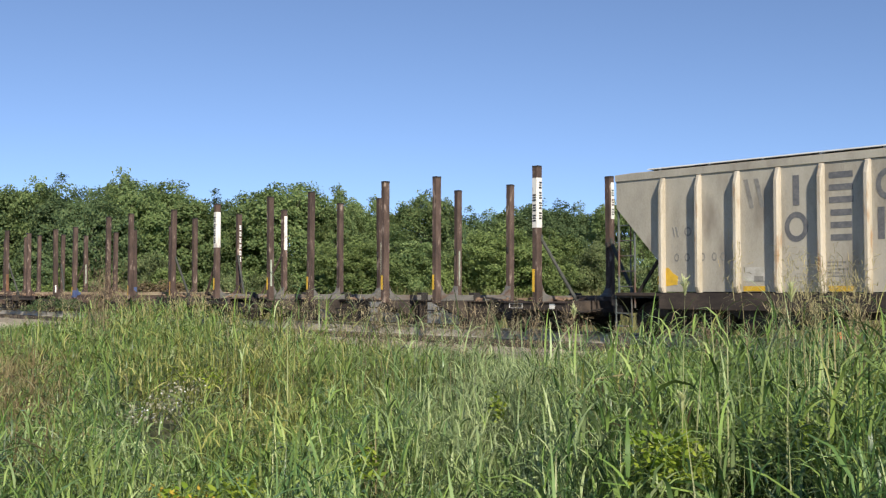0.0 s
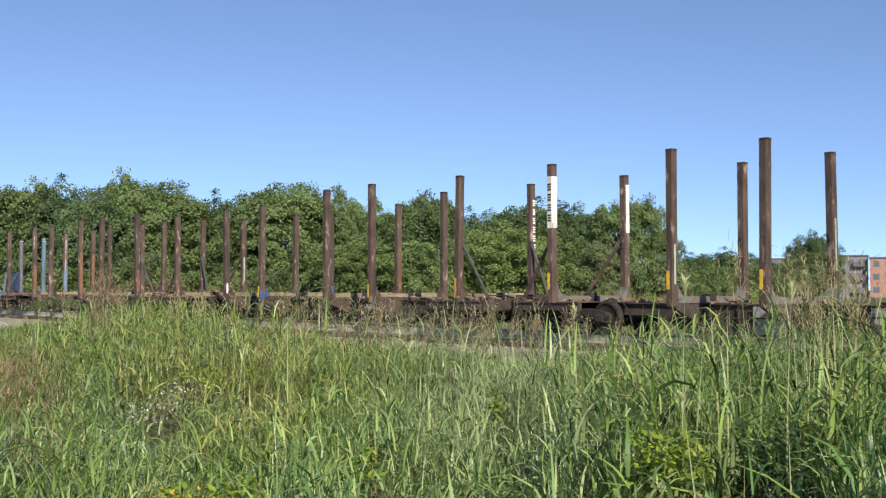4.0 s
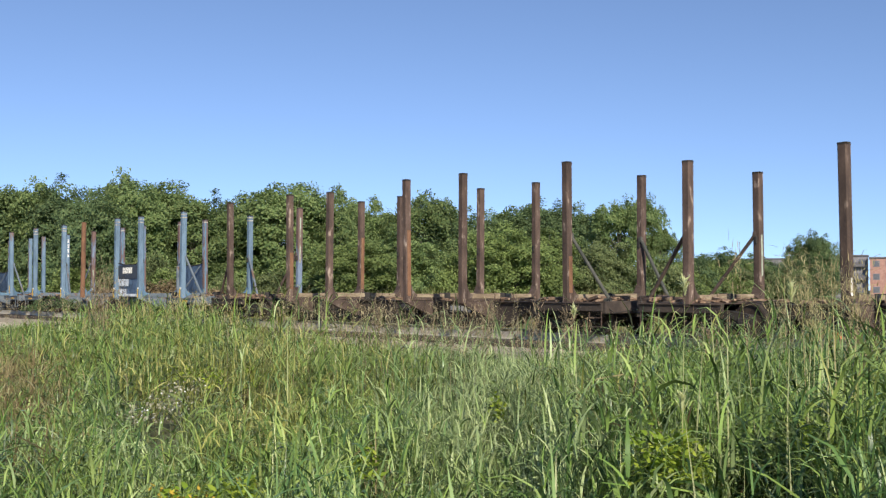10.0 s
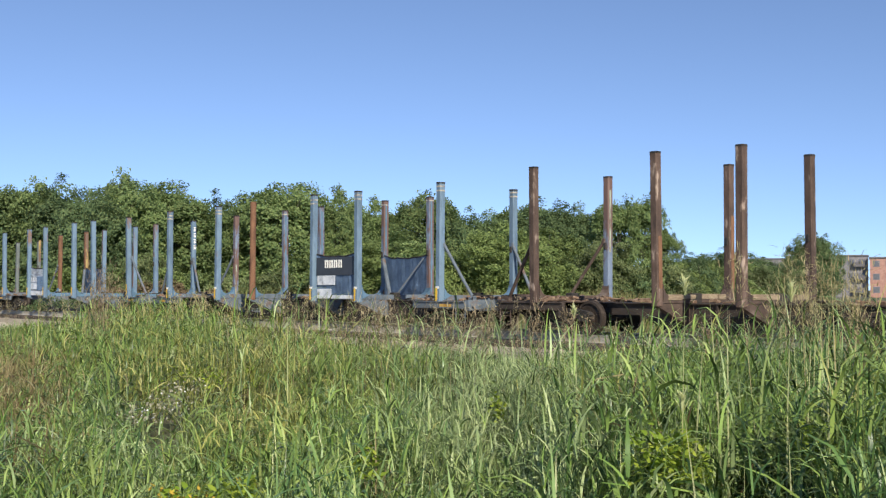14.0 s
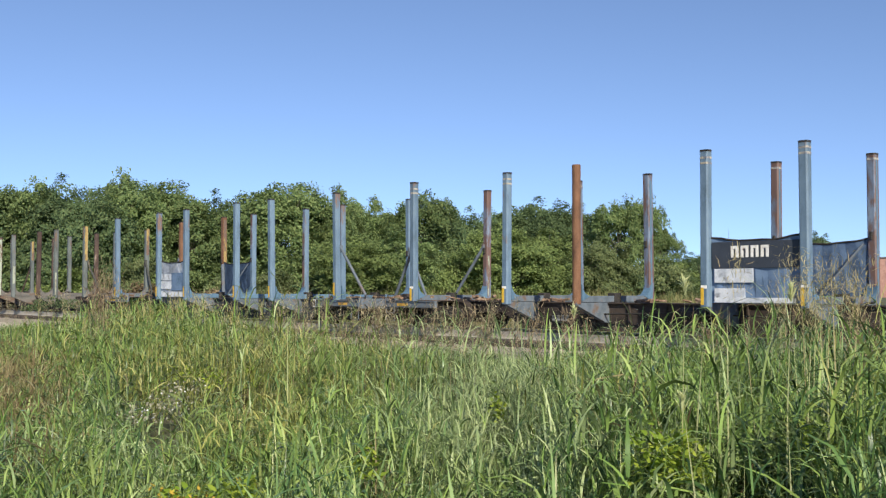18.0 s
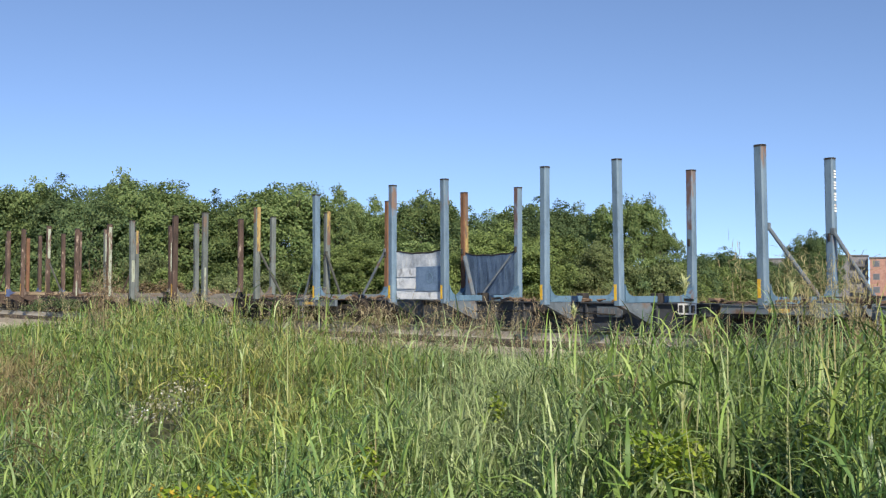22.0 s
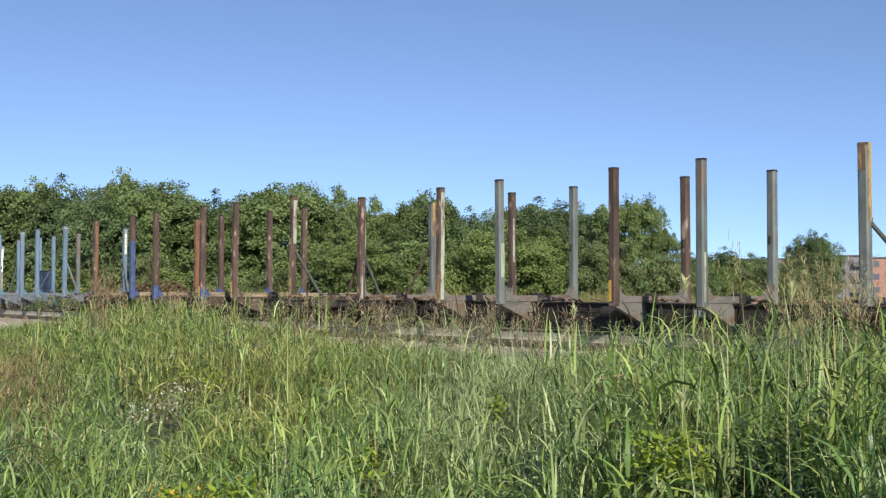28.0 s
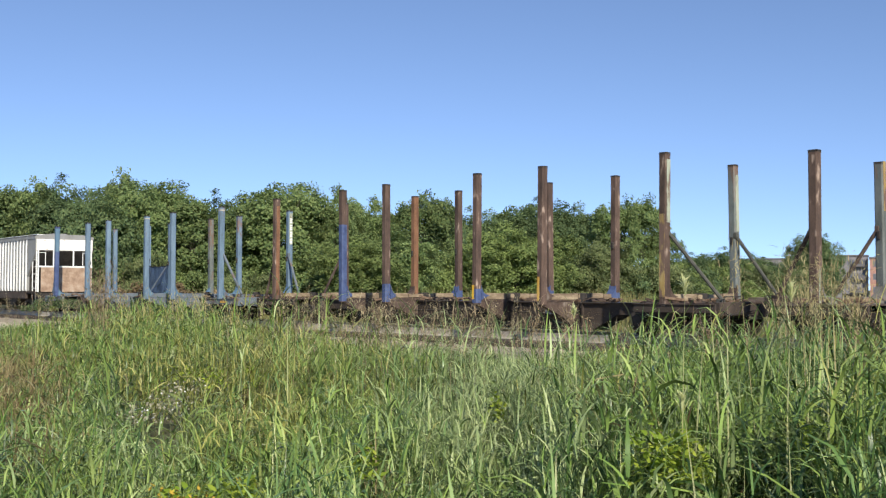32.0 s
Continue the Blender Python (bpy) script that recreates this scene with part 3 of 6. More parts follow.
def add_truck(car, x, wheels):
    tr = part("truck", boxes(((x - 0.2, -1.15, 0.42), (x + 0.2, 1.15, 0.66)), ((x - 0.3, -0.35, 0.66), (x + 0.3, 0.35, 0.76)), bevel=0.02), DARK, car, "grimy two-axle freight truck")
    for s in (-1, 1):
        f = part("side_frame", side_frame_mesh(), None, tr)
        f.matrix_local = pose(x, s * 1.0, 0.0)
        bm = bmesh.new()
        for k in (-0.17, 0.0, 0.17):
            for j in range(5):
                rod(bm, (x + k, s * 1.0, 0.262 + j * 0.05), (x + k, s * 1.0, 0.292 + j * 0.05), 0.068, 10)
        part("spring", bm, DARK, tr)
    bm = bmesh.new()
    for dx in (-0.36, 0.36):
        box(bm, (x + dx - 0.05, -0.85, 0.30), (x + dx + 0.05, 0.85, 0.42), 0.01)
        for s in (-1, 1):
            box(bm, (x + dx * 1.2 - 0.06, s * 0.74 - 0.06, 0.24), (x + dx * 1.2 + 0.06, s * 0.74 + 0.06, 0.56), 0.015)
    part("brake_beam", bm, DARK, tr)
    for dx in (-0.89, 0.89):
        w = part("wheelset", axle_mesh(), None, car, "worn steel wheels on an axle")
        for s in (-1, 1):
            part("wheel", wheel_mesh(), None, w).matrix_local = pose(0, 0, 0, 0, 0, 0 if s > 0 else 180)
        wheels.append((w, x + dx))


def coupler(car, x, s):
    bm = boxes(((min(x - s * 0.75, x - s * 0.2), -0.07, 0.80), (max(x - s * 0.75, x - s * 0.2), 0.07, 0.95)), bevel=0.015)
    prism(bm, [(x - s * 0.28, -0.1), (x - s * 0.02, -0.17), (x + s * 0.05, -0.06), (x - s * 0.08, 0.0), (x + s * 0.05, 0.12), (x - s * 0.04, 0.19), (x - s * 0.28, 0.12)], "z", 0.73, 1.0)
    part("coupler", bm, SILL_BROWN, car, "rusty knuckle coupler")
    bm = bmesh.new()
    pts = [Vector((x - s * 0.7, 0.35, 0.75)), Vector((x - s * 0.4, 0.32, 0.5)), Vector((x - s * 0.1, 0.25, 0.42)), Vector((x, 0.2, 0.45))]
    for a, b in zip(pts, pts[1:]):
        rod(bm, a, b, 0.025, 6)
    part("air_hose", bm, DARK, car)


def log_car(name_label, tops, near, far, sill, bunk_mats, bearer, timber, seed, wheels, marks=None, litter=70, bunks=()):
    """Log car: centre sill, six bunks with two stakes each, end platforms, braces, trucks and couplers."""
    rng = random.Random(seed)
    frame_mat = SILL_BLUE if bearer is SILL_BLUE else SILL_DARK
    car = new("log_flatcar")
    tagged(car, name_label, "railcar", group="log cars of the train")
    belly = [(-9.1, 0.852), (9.1, 0.852), (9.1, 0.55), (5.5, 0.55), (4.7, 0.14), (-4.7, 0.14), (-5.5, 0.55), (-9.1, 0.55)]
    bm = prism(bmesh.new(), belly, "y", -0.3, 0.3)
    box(bm, (-4.7, -0.38, 0.136), (4.7, 0.38, 0.162))
    box(bm, (-9.1, -0.38, 0.826), (9.1, 0.38, 0.85))
    cs = part("center_sill", bm, sill, car)
    for k in range(9):
        xx = -4.4 + k * 1.1
        part("stiffener", boxes(((xx - 0.02, -0.36, 0.162), (xx + 0.02, -0.3, 0.826))), sill, cs)
    for i, bx in enumerate(bunks):
        bmat = bunk_mats[i]
        bm = boxes(((bx - 0.095, -1.385, 0.862), (bx + 0.095, 1.385, BUNK_TOP - 0.02)), bevel=0.008)
        bk = part("bunk", bm, bmat, car)
        for s, spec in ((-1, near[i]), (1, far[i])):
            bm = prism(bmesh.new(), [(s * 1.386, 0.9), (s * 1.386, BUNK_TOP + 0.26), (s * 1.35, BUNK_TOP + 0.14), (s * 1.28, BUNK_TOP + 0.05), (s * 1.19, BUNK_TOP), (s * 1.08, BUNK_TOP - 0.018)], "x", bx - 0.112, bx + 0.112)
            blue = any(b[2] is DEEP_BLUE for b in spec[1])
            part("stake_foot", bm, DEEP_BLUE if blue else BLUE if bearer is SILL_BLUE else bmat, bk, "curved blue stake foot" if blue else "")
        if timber[i]:
            ya = -1.20
            while ya < 1.05:
                yb = min(ya + rng.uniform(0.5, 1.3), 1.20)
                part("bunk_timber", boxes(((bx - 0.107 - rng.uniform(0, 0.012), ya, BUNK_TOP - rng.uniform(0.09, 0.13)), (bx + 0.107 + rng.uniform(0, 0.012), yb - rng.uniform(0.01, 0.06), BUNK_TOP + rng.uniform(0.01, 0.04))), bevel=0.012), TIMBER, bk, "bleached splintered bearing timber")
                ya = yb
        part("anchor_block", boxes(((bx - 0.125, -0.13, 0.84), (bx + 0.125, 0.13, BUNK_TOP + 0.05)), bevel=0.02), DARK, bk, "dark chain anchor block")
        bm = bmesh.new()
        for s in (-1, 1):
            prism(bm, [(s * 1.56, 0.80), (s * 1.56, 0.858), (s * 0.302, 0.858), (s * 0.302, 0.34), (s * 0.45, 0.36)], "x", bx - 0.075, bx + 0.075)
        part("cross_bearer", bm, bearer, car)
        for s, spec in ((-1, near[i]), (1, far[i])):
            mat, bands = spec[0], spec[1]
            pipe = len(spec) > 2 and spec[2] == "pipe"
            top = tops[0 if s < 0 else 1][i]
            st = part("stake", stake_mesh(mat, top, pipe), None, car)
            lx, ly = rng.uniform(-0.6, 0.6), rng.uniform(-0.5, 0.5)
            st.matrix_local = pose(bx, s * STAKE_Y, 0, lx, ly, 0)
            if not pipe:
                part("stake_rim", band_mesh(DARK, top - 0.035, top + 0.012, "all"), None, st)
            for bd in bands:
                part("paint_patch", band_mesh(bd[2], bd[0], bd[1], bd[3]), None, st)
            if len(spec) > 3:
                for zt, n, side, lm in spec[3]:
                    letter_column(st, zt, n, side, lm)
            if not pipe:
                bm = boxes(((-0.03, 0.08 * -s, 2.28), (0.03, 0.145 * -s, 2.46)), bevel=0.008)
                part("stake_hook", bm, DARK, st)
    for e in (-1, 1):
        for s in (-1, 1):
            bm = boxes(((min(e * 6.95, e * 9.15), s * 1.5 - 0.05, 0.66), (max(e * 6.95, e * 9.15), s * 1.5 + 0.05, 0.845)), ((min(e * 6.95, e * 9.15), s * 1.5 - 0.09, 0.835), (max(e * 6.95, e * 9.15), s * 1.5 + 0.06, 0.856)), bevel=0.006)
            ss = part("side_sill", bm, frame_mat, car)
            if s < 0 and bearer is SILL_BLUE:
                part("reflector", boxes(((e * 8.35 - 0.24, -1.557, 0.70), (e * 8.35 + 0.24, -1.549, 0.78))), OCHRE, ss, "dirty yellow reflective stripe")
            if s < 0:
                bm = bmesh.new()
                for zz in (0.28, 0.50):
                    rod(bm, (e * 8.75, -1.52, zz), (e * 9.12, -1.52, zz), 0.014, 6)
                for xx in (8.75, 9.12):
                    rod(bm, (e * xx, -1.52, 0.27), (e * xx, -1.52, 0.68), 0.016, 6)
                part("sill_step", bm, bearer, car)
            bm = bmesh.new()
            bx = bunks[0 if e > 0 else 5] + e * 0.06
            rod(bm, (bx, s * 1.40, 2.5), (e * 9.12, s * 1.20, 0.93), 0.045, 8)
            box(bm, (bx - 0.05, s * 1.40 - 0.05, 2.42), (bx + 0.05, s * 1.40 + 0.05, 2.58), 0.01)
            box(bm, (e * 9.1 - 0.1, s * 1.22 - 0.07, 0.86), (e * 9.1 + 0.06, s * 1.22 + 0.07, 0.97), 0.01)
            part("brace", bm, (SILL_BLUE if bearer is SILL_BLUE else SILL_BROWN if e < 0 else BRACE_GREEN), car, "slanting steel end brace")
        part("end_sill", boxes(((min(e * 9.1, e * 9.24), -1.5, 0.60), (max(e * 9.1, e * 9.24), 1.5, 0.90)), bevel=0.01), frame_mat, car)
        part("end_deck", boxes(((min(e * 7.1, e * 9.12), -1.45, 0.856), (max(e * 7.1, e * 9.12), 1.45, 0.875))), SILL_BROWN, car)
        bm = bmesh.new()
        rod(bm, (e * 9.26, -1.35, 1.02), (e * 9.26, -0.6, 1.02), 0.014, 6)
        for yy in (-1.35, -0.6):
            rod(bm, (e * 9.22, yy, 0.85), (e * 9.26, yy, 1.02), 0.014, 6)
        part("grab_iron", bm, DARK, car)
        # housing and crosspiece added to block the bright view through the car-end gap
        part("draft_box", boxes(((min(e * 8.25, e * 9.2), -0.26, 0.50), (max(e * 8.25, e * 9.2), 0.26, 0.62)), ((min(e * 8.7, e * 8.95), -1.2, 0.56), (max(e * 8.7, e * 8.95), 1.2, 0.70)), bevel=0.01), DARK, car, "grimy draft gear housing with an added gap-darkening crosspiece")
        bm = bmesh.new()
        rod(bm, (e * 9.18, -1.42, 0.78), (e * 9.34, -1.30, 0.62), 0.014, 6)
        rod(bm, (e * 9.34, -1.30, 0.62), (e * 9.34, -0.15, 0.72), 0.014, 6)
        part("uncoupling_lever", bm, DARK, car)
        add_truck(car, e * 7.6, wheels)
        coupler(car, e * 9.8, e)
    # brake cylinder and rods under the sill
    bm = rod(bmesh.new(), (0.6, -0.55, 0.62), (1.3, -0.55, 0.62), 0.14, 14)
    rod(bm, (1.3, -0.55, 0.62), (3.2, -0.42, 0.55), 0.02, 6)
    rod(bm, (-3.6, -0.45, 0.52), (0.6, -0.55, 0.62), 0.02, 6)
    part("brake_cylinder", bm, DARK, car)
    if marks:
        for mx, mz, wdt, n, pm, lm in marks:
            holder = part("number_board", boxes(((mx - wdt / 2, -0.401, mz - 0.13), (mx + wdt / 2, -0.38, mz + 0.13))), pm, car, "stencilled marking panel")
            for k in range(n):
                cx = mx - wdt / 2 + wdt * (k + 0.5) / n
                hw = wdt / n * 0.33
                bm = boxes(((cx - hw, -0.407, mz - 0.09), (cx + hw, -0.394, mz + 0.09)))
                part("marking", bm, lm, holder)
    # bark and broken wood left on the deck
    bm = bmesh.new()
    for k in range(litter):
        e = rng.choice((-1, 1))
        x = e * rng.uniform(7.2, 9.05)
        y = rng.uniform(-1.42, 1.3)
        a, b, c = rng.uniform(0.05, 0.3), rng.uniform(0.02, 0.06), rng.uniform(0.01, 0.045)
        m = pose(x, y, 0.878 + c + rng.uniform(0, 0.06), rng.uniform(-20, 20), rng.uniform(-15, 15), rng.uniform(0, 180)) @ Matrix.Diagonal((a, b, c, 1))
        bmesh.ops.create_cube(bm, size=1.6, matrix=m)
    for k in range(30 + litter // 2):
        bx = rng.uniform(-7.2, 7.2)
        m = pose(bx, rng.uniform(-0.34, 0.3), 0.875 + rng.uniform(0, 0.06), rng.uniform(-25, 25), rng.uniform(-14, 14), rng.uniform(-50, 50)) @ Matrix.Diagonal((rng.uniform(0.08, 0.34), rng.uniform(0.02, 0.06), rng.uniform(0.015, 0.05), 1))
        bmesh.ops.create_cube(bm, size=1.4, matrix=m)
    part("bark_litter", bm, BARK, car, "bark scraps and broken wood")["kind"] = "stuff"
    return car


def basket(car, x0, x1, styles):
    """Sheet-metal pen between two bunks: a panel along each side with diagonal stays."""
    for s, st in ((-1, styles[0]), (1, styles[1])):
        if st is None:
            continue
        y = s * 1.40
        z0, z1 = 0.885, 2.25
        bm, hem = bmesh.new(), bmesh.new()
        n = 16
        rng = random.Random(int(x0 * 10) + s)
        th = 0.012
        xs = [x0 + 0.1 + (x1 - x0 - 0.2) * k / n for k in range(n + 1)]
        tops = [z1 - 0.02 + 0.09 * abs(2 * k / n - 1) ** 3 + 0.012 * math.sin(k * 1.1 + s) + rng.uniform(-0.01, 0.01) for k in range(n + 1)]
        fr = [bm.verts.new((x, y - th + 0.01 * math.sin(k * 1.7), z)) for k, (x, z) in enumerate(zip(xs, tops))]
        mid = [bm.verts.new((x, y - th + rng.uniform(-0.02, 0.02), (z0 + z1) / 2)) for x in xs]
        lo = [bm.verts.new((x, y - th + 0.02 * math.sin(k * 0.9), z0 + rng.uniform(-0.012, 0.012))) for k, x in enumerate(xs)]
        for k in range(n):
            bm.faces.new((fr[k], fr[k + 1], mid[k + 1], mid[k]))
            bm.faces.new((mid[k], mid[k + 1], lo[k + 1], lo[k]))
            rod(hem, (xs[k], y - th + 0.01 * math.sin(k * 1.7), tops[k]), (xs[k + 1], y - th + 0.01 * math.sin(k * 1.7 + 1.7), tops[k + 1]), 0.022, 6)
        bmesh.ops.solidify(bm, geom=bm.faces[:], thickness=th)
        pn = part("side_panel", bm, st["base"], car, st["label"])
        part("hem", hem, DARK, pn, "dark rolled top edge")
        part("panel_frame", boxes(((x0 + 0.07, y + 0.002, z0), (x0 + 0.11, y + 0.05, z1)), ((x1 - 0.11, y + 0.002, z0), (x1 - 0.07, y + 0.05, z1)), bevel=0.006), DARK, pn)
        for q, (lo_c, hi_c, m, nm) in enumerate(st["patches"]):
            a, b = (x0 + lo_c[0], lo_c[1] - 0.195), (x0 + hi_c[0], hi_c[1] - 0.195)
            ya, yb = y - 0.046 - 0.003 * min(q, 4), y - 0.03
            if nm == "marking":   # two bars and a link stand for each mark
                w = b[0] - a[0]
                bm = boxes(((a[0], ya, a[1]), (a[0] + 0.34 * w, yb, b[1])), ((b[0] - 0.34 * w, ya, a[1]), (b[0], yb, b[1])), ((a[0] + 0.34 * w, ya, b[1] - 0.34 * w), (b[0] - 0.34 * w, yb, b[1])))
            else:
                bm = bmesh.new()
                box(bm, (a[0], ya, a[1]), (b[0], yb, b[1]), 0.004)
            part(nm, bm, m, pn)
        if s > 0:
            bm = bmesh.new()
            rod(bm, (x1 - 0.15, y - 0.09, z1 - 0.05), ((x0 + x1) / 2 + 0.1, y - 0.55, 0.90), 0.03, 6)
            rod(bm, (x0 + 0.15, y - 0.09, z1 - 0.05), ((x0 + x1) / 2 - 0.1, y - 0.55, 0.90), 0.07, 8)
            part("stay", bm, SILL_BLUE, pn)


def rib_mesh(mat, s, hy, depth, z0, z1):
    """Side post of a hopper: a rounded hat section, drawn in at the top and the foot."""
    bm = bmesh.new()
    rings = []
    for z, q in ((z0, 0.55), (z0 + 0.12, 1.0), (z1 - 0.28, 1.0), (z1 - 0.04, 0.45), (z1, 0.1)):
        rings.append([bm.verts.new((a, s * (hy - 0.01 + (depth + 0.01) * b * q), z)) for a, b in ((-0.062, 0.0), (-0.056, 0.72), (-0.032, 0.97), (0.032, 0.97), (0.056, 0.72), (0.062, 0.0))])
    for r0, r1 in zip(rings, rings[1:]):
        for k in range(5):
            bm.faces.new((r0[k], r0[k + 1], r1[k + 1], r1[k]))
    bm.faces.new(rings[0])
    bm.faces.new(rings[-1])
    bmesh.ops.recalc_face_normals(bm, faces=bm.faces[:])
    return finish("rib", bm, mat)


def covered_hopper(label, paint, rib_mat, n_ribs, rib0, pitch, lettered, wheels, end_mat, depth=0.15):
    car = new("covered_hopper")
    tagged(car, label, "railcar", group="covered hoppers of the train")
    zb, zt, hy = 1.13, 3.83, 1.46
    ex = rib0 + 1.34
    foot = rib0 + 0.15
    # body: sides whose ends are cut back along the slope sheets
    side = [(-ex, zt), (ex, zt), (ex, 3.10), (foot, 1.84), (foot, zb), (-foot, zb), (-foot, 1.84), (-ex, 3.10)]
    bm = prism(bmesh.new(), side, "y", -hy, hy)
    part("body", bm, paint, car)
    bm = prism(bmesh.new(), [(-hy - 0.03, zt - 0.1), (-hy - 0.03, zt + 0.05), (-0.9, zt + 0.15), (0.9, zt + 0.15), (hy + 0.03, zt + 0.05), (hy + 0.03, zt - 0.1)], "x", -ex - 0.02, ex + 0.02)
    roof = part("roof", bm, paint, car)
    bm = bmesh.new()
    for s in (-1, 1):
        box(bm, (-ex + 0.7, s * 0.98 - 0.2, zt + 0.15), (ex - 0.7, s * 0.98 + 0.2, zt + 0.175))
        for k in range(12):
            xx = -ex + 1 + (2 * ex - 2) * k / 11
            box(bm, (xx - 0.03, s * 0.95 - 0.15, zt + 0.08), (xx + 0.03, s * 0.95 + 0.15, zt + 0.15))
    part("running_board", bm, HOPPER_WHITE, roof, "galvanised roof walkway")
    for k in range(10):
        xx = -ex + 1.2 + (2 * ex - 2.4) * k / 9
        part("hatch", boxes(((xx - 0.5, -0.35, zt + 0.15), (xx + 0.5, 0.35, zt + 0.23)), bevel=0.02), paint, roof)
    for k in range(n_ribs):
        xx = -rib0 + k * pitch
        for s in (-1, 1):
            me = cached(("rib", rib_mat.name, s, depth), lambda: rib_mesh(rib_mat, s, hy, depth, zb - 0.02, zt - 0.1))
            part("rib", me, None, car).location.x = xx
    for s in (-1, 1):
        part("side_sill", boxes(((-rib0 - 0.1, s * hy - 0.06, zb - 0.40), (rib0 + 0.1, s * hy + 0.06, zb - 0.022)), ((-ex, s * hy - 0.06, zb - 0.10), (ex, s * hy + 0.1, zb - 0.022)), bevel=0.01), SILL_DARK, car)
    part("center_sill", boxes(((-8.6, -0.25, 0.55), (8.6, 0.25, 1.05)), ((-8.55, -1.3, 0.62), (-8.3, 1.3, 0.8)), ((8.3, -1.3, 0.62), (8.55, 1.3, 0.8))), DARK, car)
    for e in (-1, 1):
        for s in (-1, 1):
            bm = bmesh.new()
            for xx in (ex - 0.42, ex + 0.04):
                rod(bm, (e * xx, s * 1.44, 0.30), (e * xx, s * 1.44, 1.06), 0.02, 6)
            for zz in (0.32, 0.62):
                rod(bm, (e * (ex - 0.42), s * 1.44, zz), (e * (ex + 0.04), s * 1.44, zz), 0.018, 6)
            part("sill_step", bm, GREY_GREEN, car)
    for bx in (-4.4, 0.0, 4.4):
        bm = prism(bmesh.new(), [(bx - 1.9, zb), (bx + 1.9, zb), (bx + 0.45, 0.42), (bx - 0.45, 0.42)], "y", -1.3, 1.3)
        bay = part("hopper_bay", bm, DARK, car)
        part("outlet_gate", boxes(((bx - 0.55, -1.2, 0.34), (bx + 0.55, 1.2, 0.418)), bevel=0.01), WHEEL_STEEL, bay)
    for e in (-1, 1):
        x1 = e * ex
        part("end_platform", boxes(((min(e * rib0, e * 8.5), -1.45, 0.98), (max(e * rib0, e * 8.5), 1.45, 1.06)), ((min(e * 8.38, e * 8.5), -1.45, 0.8), (max(e * 8.38, e * 8.5), 1.45, 0.98))), DARK, car)
        # end slope wall, posts and ladders
        bm = prism(bmesh.new(), [(e * (foot - 0.03), zb), (e * (foot - 0.03), 1.86), (e * (ex - 0.04), 3.13), (e * (ex - 0.04), zt - 0.1), (e * (ex + 0.015), zt - 0.1), (e * (ex + 0.015), 3.10), (e * (foot + 0.015), 1.82), (e * (foot + 0.015), zb)], "y", -1.35, 1.35)
        # dark sheet colour stands for the shade in the end recess
        part("end_sheet", bm, DARK if end_mat is HOPPER_WHITE else SILL_DARK, car)
        for s in (-1, 1):
            bm = bmesh.new()
            rod(bm, (e * (ex - 0.02), s * 1.40, 1.06), (e * (ex - 0.02), s * 1.40, 3.5), 0.028, 8)
            rod(bm, (e * (ex - 0.5), s * 1.42, 0.75), (e * (ex - 0.5), s * 1.42, 2.7), 0.024, 8)
            for k in range(7):
                z = 1.25 + k * 0.36
                rod(bm, (e * (ex - 0.02), s * 1.40, z), (e * (ex - 0.5), s * 1.42, z), 0.014, 6) if z < 2.7 else rod(bm, (e * (ex - 0.02), s * 1.40, z), (e * (ex - 0.02), s * 0.95, z), 0.014, 6)
            rod(bm, (e * (ex - 0.02), s * 0.95, 1.06), (e * (ex - 0.02), s * 0.95, 3.5), 0.02, 8)
            part("ladder", bm, end_mat if end_mat is HOPPER_WHITE else GREY_GREEN, car)
            bm = bmesh.new()
            rod(bm, (e * (rib0 + 0.9), s * 1.25, 1.06), (e * (rib0 + 0.1), s * 1.25, 2.1), 0.05, 6)
            part("corner_stay", bm, DARK, car)
        if end_mat is HOPPER_WHITE:
            part("end_placard", boxes(((e * (ex + 0.02), -1.42, 3.17), (e * (ex + 0.06), 1.42, 3.725))), WHITE_PAINT, car, "bright white upper end panel")
            for yy in (-1.32, -0.55, 0.45, 1.32):
                part("end_post", boxes(((min(e * (ex - 0.02), e * (ex + 0.05)), yy - 0.035, 1.06), (max(e * (ex - 0.02), e * (ex + 0.05)), yy + 0.035, 3.17)), bevel=0.008), HOPPER_WHITE, car)
            part("end_rust", boxes(((min(e * (ex + 0.055), e * (ex + 0.09)), -1.2, 1.07), (max(e * (ex + 0.055), e * (ex + 0.09)), 1.38, 2.30)), bevel=0.01), OLD_RUST, car, "rust-streaked tan lower end plate")
            part("end_beam", boxes(((min(e * (ex + 0.03), e * (ex + 0.11)), -1.4, 2.30), (max(e * (ex + 0.03), e * (ex + 0.11)), 1.4, 2.38)), bevel=0.01), HOPPER_WHITE, car)
        add_truck(car, e * 6.95, wheels)
        coupler(car, e * 9.0, e)
